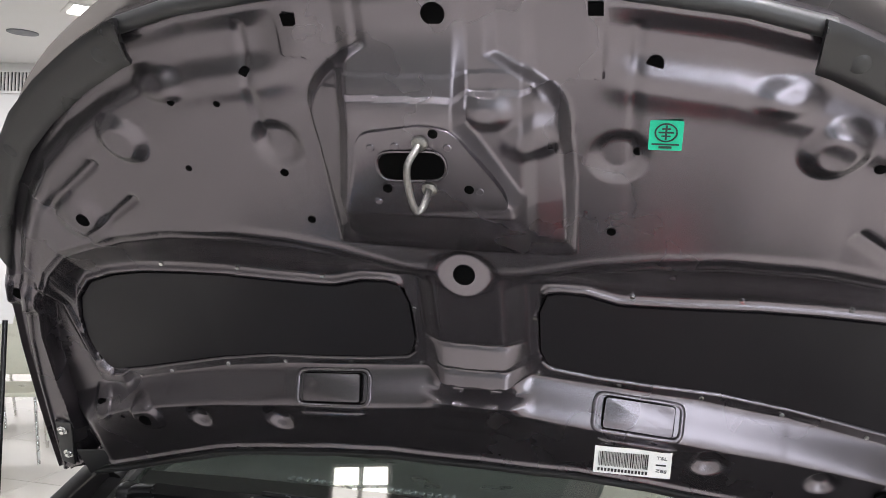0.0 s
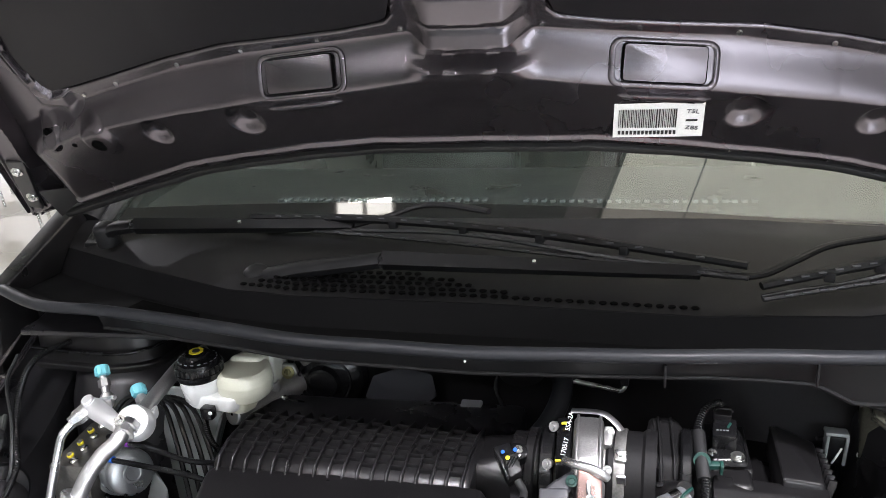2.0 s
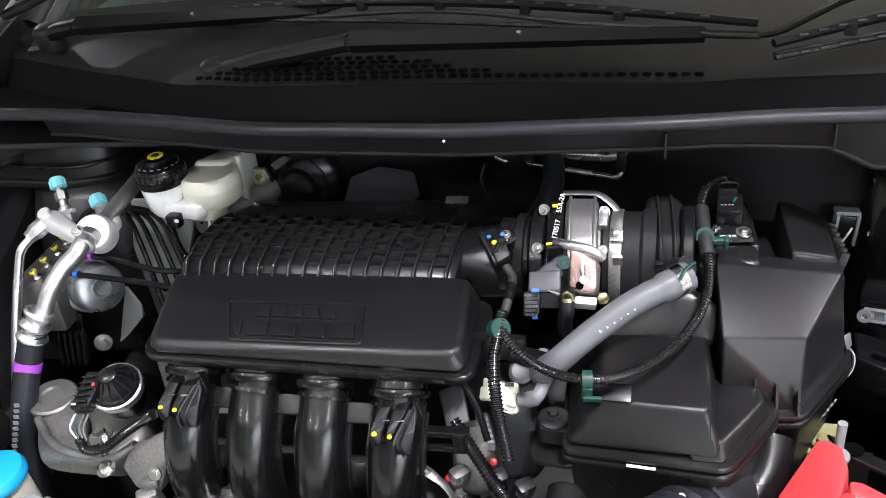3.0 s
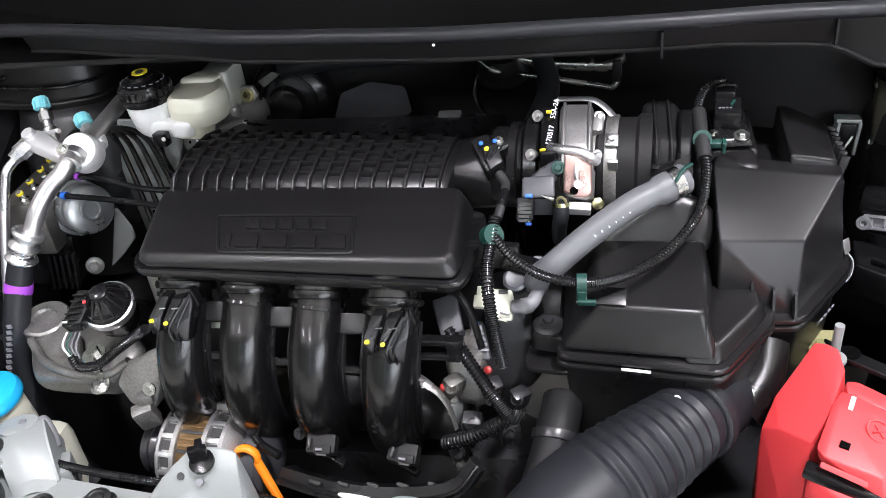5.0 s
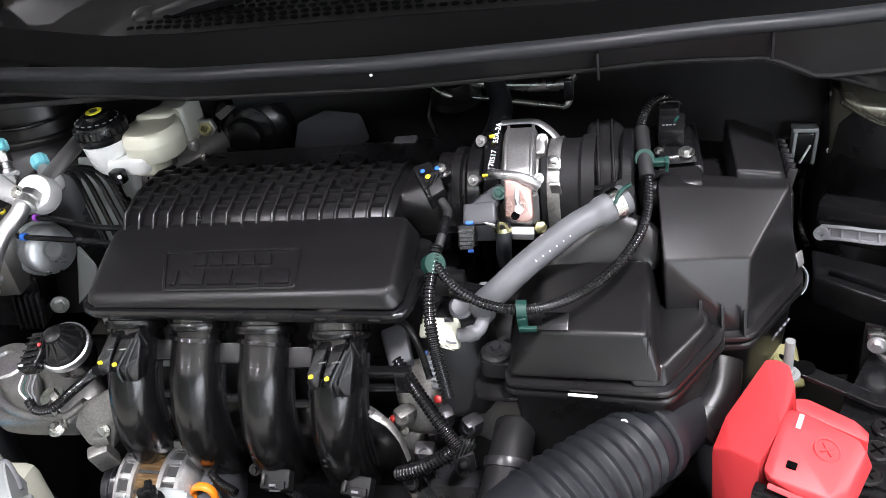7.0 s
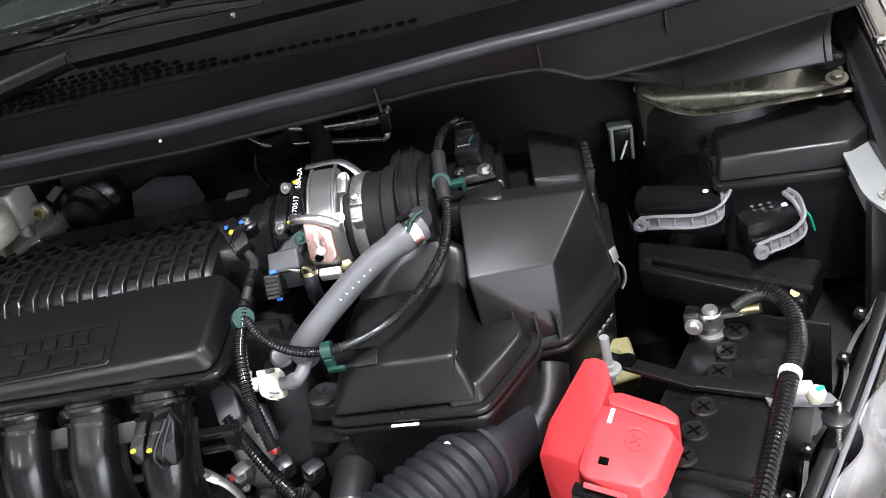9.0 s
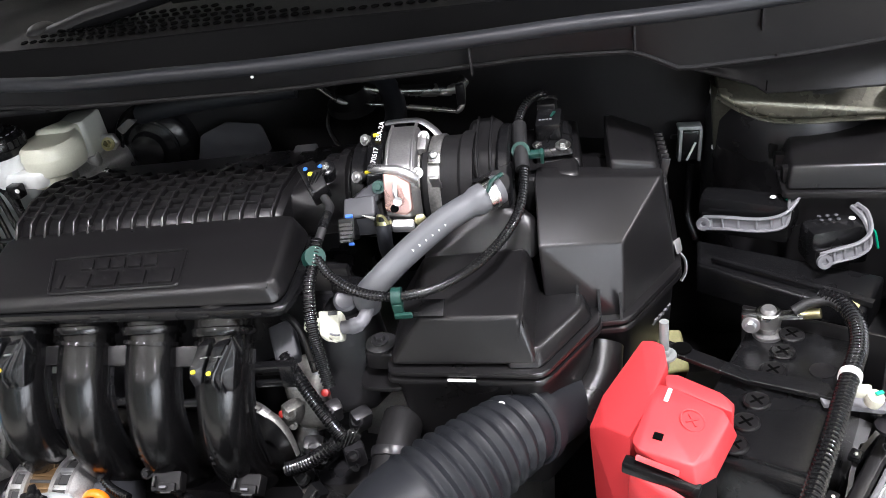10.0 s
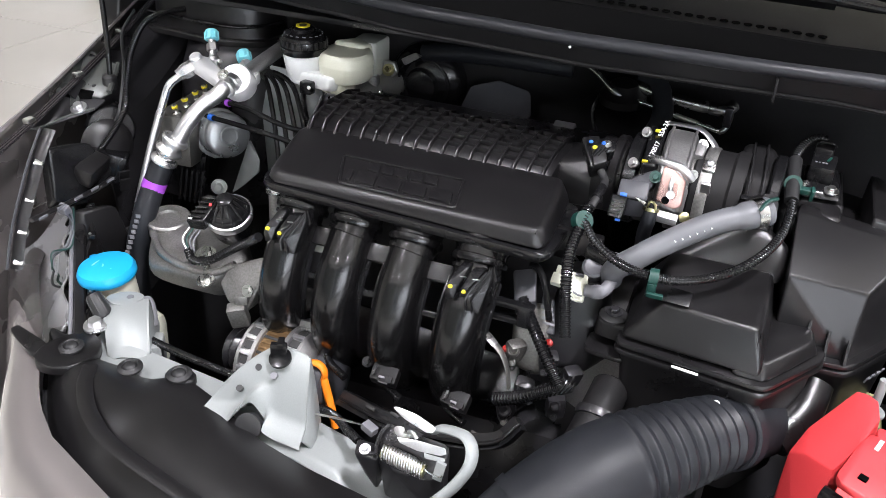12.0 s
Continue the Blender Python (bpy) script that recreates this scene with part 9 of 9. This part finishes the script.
part("push_pin", join(turned([(0.014, 0), (0.014, 0.004), (0.006, 0.006)], (-0.248, -0.368, 0.690), (0, -0.4, 1), 18), block((-0.250, -0.368, 0.703), (0.020, 0.008, 0.020), (0, 0, 20), 0.002), block((-0.248, -0.366, 0.713), (0.008, 0.016, 0.008), (0, 0, 20), 0.002)), PLASTIC_S, bk, "black push pin")
for x, y, z, m in ((-0.275, -0.374, 0.673, INK), (-0.250, -0.381, 0.673, GREYPL), (-0.293, -0.391, 0.647, INK)):
    part("hole_shade", turned([(0.0042, -0.002), (0.0042, 0.0030)], (x, y, z), (0.1, -0.65, 0.75), 14), m, bk)

lt = thing("bonnet_latch", (-0.06, -0.37, 0.60), "bonnet latch with a coil spring and bright levers", "latch")
part("base_plate", hull([(-0.090, -0.420, 0.686), (-0.080, -0.418, 0.690), (-0.012, -0.425, 0.690), (-0.006, -0.428, 0.684), (-0.088, -0.438, 0.664), (-0.062, -0.450, 0.652), (-0.020, -0.450, 0.655), (-0.006, -0.444, 0.665), (-0.09, -0.40, 0.59), (-0.01, -0.41, 0.59), (-0.08, -0.43, 0.59), (-0.01, -0.44, 0.59)], 0.003), BAYPAINT, lt)
part("edge_fold", tube([(-0.081, -0.421, 0.689), (-0.086, -0.428, 0.683), (-0.088, -0.437, 0.672), (-0.087, -0.442, 0.664), (-0.094, -0.444, 0.661)], 0.0024, 8), BAYPAINT, lt)
helix = [Vector((-0.076, -0.4475, 0.6735)).lerp(Vector((-0.026, -0.452, 0.668)), k / 260) + Vector((0, 0.0085 * math.cos(2 * math.pi * k / 16), 0.0095 * math.sin(2 * math.pi * k / 16))) for k in range(261)]
part("spring", sweep(bmesh.new(), helix, 0.0012, 6), STEEL, lt, "steel coil spring")
part("spring_core", tube([(-0.077, -0.4475, 0.6735), (-0.026, -0.452, 0.668)], 0.0074, 12), BRASSY, lt)
part("spring_hook", tube([(-0.026, -0.452, 0.672), (-0.020, -0.452, 0.668), (-0.010, -0.452, 0.666), (-0.006, -0.452, 0.669)], 0.0012, 6), STEEL, lt)
part("post", block((-0.010, -0.449, 0.672), (0.011, 0.004, 0.026), (0, 10, 0), 0.001), PRIMER, lt)
part("lever", hull([(-0.076, -0.424, 0.718), (-0.073, -0.422, 0.719), (-0.050, -0.423, 0.7175), (-0.024, -0.425, 0.708), (-0.026, -0.430, 0.704), (-0.034, -0.432, 0.703), (-0.060, -0.430, 0.7105), (-0.076, -0.424, 0.716), (-0.030, -0.43, 0.702)], 0.0008), ALUM, lt, "bright pointed lever")
part("lever", hull([(-0.062, -0.431, 0.708), (-0.050, -0.433, 0.705), (-0.036, -0.434, 0.702), (-0.040, -0.437, 0.697), (-0.056, -0.436, 0.699), (-0.056, -0.43, 0.698), (-0.038, -0.43, 0.697)], 0.0008), BAYPAINT, lt)
part("pawl", hull([(-0.072, -0.431, 0.697), (-0.066, -0.430, 0.701), (-0.045, -0.432, 0.700), (-0.041, -0.434, 0.694), (-0.062, -0.438, 0.690), (-0.070, -0.434, 0.692), (-0.066, -0.43, 0.69), (-0.045, -0.43, 0.692)], 0.0012), STEEL, lt)
part("arm", hull([(-0.066, -0.438, 0.692), (-0.040, -0.440, 0.697), (-0.008, -0.440, 0.698), (-0.005, -0.443, 0.692), (-0.012, -0.445, 0.689), (-0.038, -0.446, 0.687), (-0.060, -0.443, 0.688), (-0.040, -0.438, 0.690), (-0.008, -0.438, 0.690)], 0.0010), ALUM, lt, "bright folded arm")
part("arm", hull([(-0.030, -0.446, 0.688), (-0.006, -0.445, 0.688), (-0.006, -0.447, 0.683), (-0.028, -0.449, 0.683), (-0.030, -0.444, 0.684), (-0.006, -0.443, 0.684)], 0.0008), PRIMER, lt)
part("rod", tube([(-0.058, -0.432, 0.695), (-0.052, -0.434, 0.700), (-0.046, -0.436, 0.700), (-0.042, -0.437, 0.696)], 0.0025, 8), STEEL, lt)
part("foot", hull([(-0.12, -0.42, 0.655), (-0.085, -0.425, 0.660), (-0.085, -0.445, 0.655), (-0.115, -0.44, 0.650), (-0.115, -0.41, 0.595), (-0.09, -0.41, 0.595), (-0.09, -0.43, 0.595)], 0.003), BAYPAINT, lt)
bolt((-0.103, -0.436, 0.657), 0.0040, (0, -0.5, 1), ALUM, lt)
part("cable_end", block((-0.113, -0.402, 0.657), (0.018, 0.012, 0.010), (0, 10, -20), 0.002), GREYPL, lt)
part("wire", tube([(-0.122, -0.400, 0.657), (-0.158, -0.390, 0.646), (-0.20, -0.372, 0.625)], 0.0014, 6), STEEL, lt)
part("cable", conduit([(-0.122, -0.410, 0.640), (-0.150, -0.385, 0.628), (-0.19, -0.352, 0.615), (-0.26, -0.335, 0.606), (-0.34, -0.328, 0.606), (-0.43, -0.318, 0.606), (-0.50, -0.305, 0.605)], 0.0056), CORR, lt)

dip = thing("oil_dipstick", (-0.22, -0.31, 0.56), "orange plastic oil dipstick handle", "dipstick")
ring = [Vector((-0.2365 + 0.013 * math.cos(a / 16 * 2 * math.pi), -0.300, 0.628 + 0.014 * math.sin(a / 16 * 2 * math.pi))) for a in range(-3, 11)]
part("handle", sweep(bmesh.new(), ring, 0.0058, 10, True, 0.7), ORANGE, dip)
part("stem", tube([(-0.226, -0.300, 0.622), (-0.215, -0.306, 0.595), (-0.198, -0.318, 0.56)], 0.0058, 10), ORANGE, dip)

cv = thing("front_top_cover", (0, -0.5, 0.59), "matt black plastic cover over the front panel", "plastic cover")


def cover_top(s, t):
    x = -0.62 + 1.24 * s
    a = abs(x)
    y0 = float(np.interp(x, [-0.62, -0.575, -0.52, -0.48, -0.44, -0.40, -0.33, -0.25, -0.175, 0.0, 0.2, 0.62], [-0.345, -0.345, -0.375, -0.375, -0.385, -0.358, -0.385, -0.425, -0.445, -0.475, -0.48, -0.36]))
    y1 = edge_at(a / 0.80)[1]
    y1 = min(y1, y0 - 0.012)
    return Vector((x, y0 + (y1 - y0) * t, 0.612 + 0.012 * math.sin(math.pi * min(1, t * 1.2)) - 0.045 * t ** 3 - 0.01 * a))


part("shell", thick(sheet(cover_top, 100, 30), 0.003), PLASTIC, cv)
part("edge_strip", sweep(bmesh.new(), [cover_top(i / 60, 1.0) + Vector((0, -0.003, 0)) for i in range(61)], 0.004, 8), RUBBER, cv)
part("fold", tube([(-0.515, -0.40, 0.617), (-0.49, -0.44, 0.619), (-0.44, -0.485, 0.619), (-0.36, -0.52, 0.617), (-0.1, -0.58, 0.612)], 0.010, 8, 10, 0.3), PLASTIC, cv)
ear = part("ear", prism([(-0.605, -0.40), (-0.585, -0.345), (-0.545, -0.34), (-0.52, -0.375), (-0.535, -0.42), (-0.58, -0.43)], [(0.605, 1), (0.618, 1)], 0.02), PLASTIC, cv)
part("horn", hull([(-0.60, -0.41, 0.615), (-0.59, -0.385, 0.618), (-0.66, -0.37, 0.622), (-0.668, -0.385, 0.620), (-0.60, -0.41, 0.603), (-0.66, -0.375, 0.608)], 0.004), PLASTIC, cv)
for x, y, z in ((-0.560, -0.382, 0.620), (-0.470, -0.378, 0.612), (-0.400, -0.368, 0.616)):
    c = part("push_clip", turned([(0.0165, 0), (0.0165, 0.003), (0.011, 0.006), (0.009, 0.004), (0.007, 0.007), (0.004, 0.008)], (x, y, z), (0, -0.1, 1), 24), RUBBER, cv, "round black push clip")
bolt((-0.563, -0.330, 0.622), 0.010, (0, -0.2, 1), ALUM, cv)
part("tab", prism([(-0.40, -0.385), (-0.425, -0.372), (-0.415, -0.352), (-0.385, -0.35), (-0.375, -0.37)], [(0.606, 1), (0.615, 1)], 0.012), PLASTIC, cv)

# ---- bulkhead details behind the engine ----
bh2 = thing("bulkhead_shield", (-0.16, 0.2, 0.82), "grey metal heat shield plate on the bulkhead", "shield")
part("plate", hull([(-0.235, 0.215, 0.83), (-0.215, 0.205, 0.875), (-0.165, 0.20, 0.895), (-0.11, 0.20, 0.885), (-0.105, 0.205, 0.84), (-0.16, 0.205, 0.80), (-0.22, 0.215, 0.81), (-0.16, 0.225, 0.85)], 0.004), DARKGREY, bh2)
hh = thing("heater_hose", (0.05, 0.2, 0.86), "black heater hose with a round valve on the bulkhead", "hose")
part("hose", tube([(0.062, 0.21, 0.935), (0.09, 0.19, 0.925), (0.102, 0.16, 0.89), (0.085, 0.12, 0.855), (0.05, 0.08, 0.83), (0.0, 0.06, 0.80)], 0.016, 14), HOSEBLK, hh)
part("hose", tube([(-0.30, 0.21, 0.915), (-0.25, 0.20, 0.925), (-0.18, 0.20, 0.93), (-0.05, 0.21, 0.93)], 0.015, 12), HOSEBLK, hh)
part("valve", turned([(0.036, 0), (0.036, 0.012), (0.028, 0.018), (0.02, 0.03)], (0.037, 0.185, 0.900), (0, -0.15, 1), 24), PLASTIC, hh)
part("loop", tube([(0.0, 0.19, 0.90), (-0.005, 0.18, 0.875), (0.01, 0.17, 0.845), (0.03, 0.17, 0.835)], 0.004, 8), PLASTIC_S, hh)
pp = thing("fuel_pipes", (0.14, 0.19, 0.90), "bright bent steel pipes along the bulkhead", "pipes")
part("pipe", tube([(-0.11, 0.20, 0.957), (-0.02, 0.18, 0.945), (0.03, 0.16, 0.918), (0.08, 0.17, 0.905), (0.17, 0.175, 0.885), (0.19, 0.175, 0.883), (0.197, 0.18, 0.895), (0.198, 0.19, 0.915)], 0.0042, 10), STEEL, pp)
part("pipe", tube([(0.06, 0.19, 0.925), (0.10, 0.185, 0.918), (0.17, 0.185, 0.912), (0.19, 0.185, 0.913), (0.2, 0.195, 0.92)], 0.0095, 12), STEEL, pp)
part("clip", block((0.195, 0.18, 0.905), (0.012, 0.016, 0.03), bevel=0.003), BAYPAINT, pp)
solo("bulkhead_plug", block((-0.043, 0.17, 0.838), (0.035, 0.02, 0.03), (10, 0, 0), 0.004), GREYPL, "small grey connector on the bulkhead", "connector")

# ---- floor tiles ----
tile = bpy.data.meshes.new("tile")
b = block((0, 0, 0), (0.796, 0.796, 0.012), bevel=0.002)
b.to_mesh(tile)
b.free()
tile.materials.append(TILE)
for i in range(18):
    for j in range(16):
        x, y = -6.8 + 0.8 * i, -5.9 + 0.8 * j
        o = new("tile", tile)
        o.location = (x, y, -0.004)
        o.parent = FLOOR
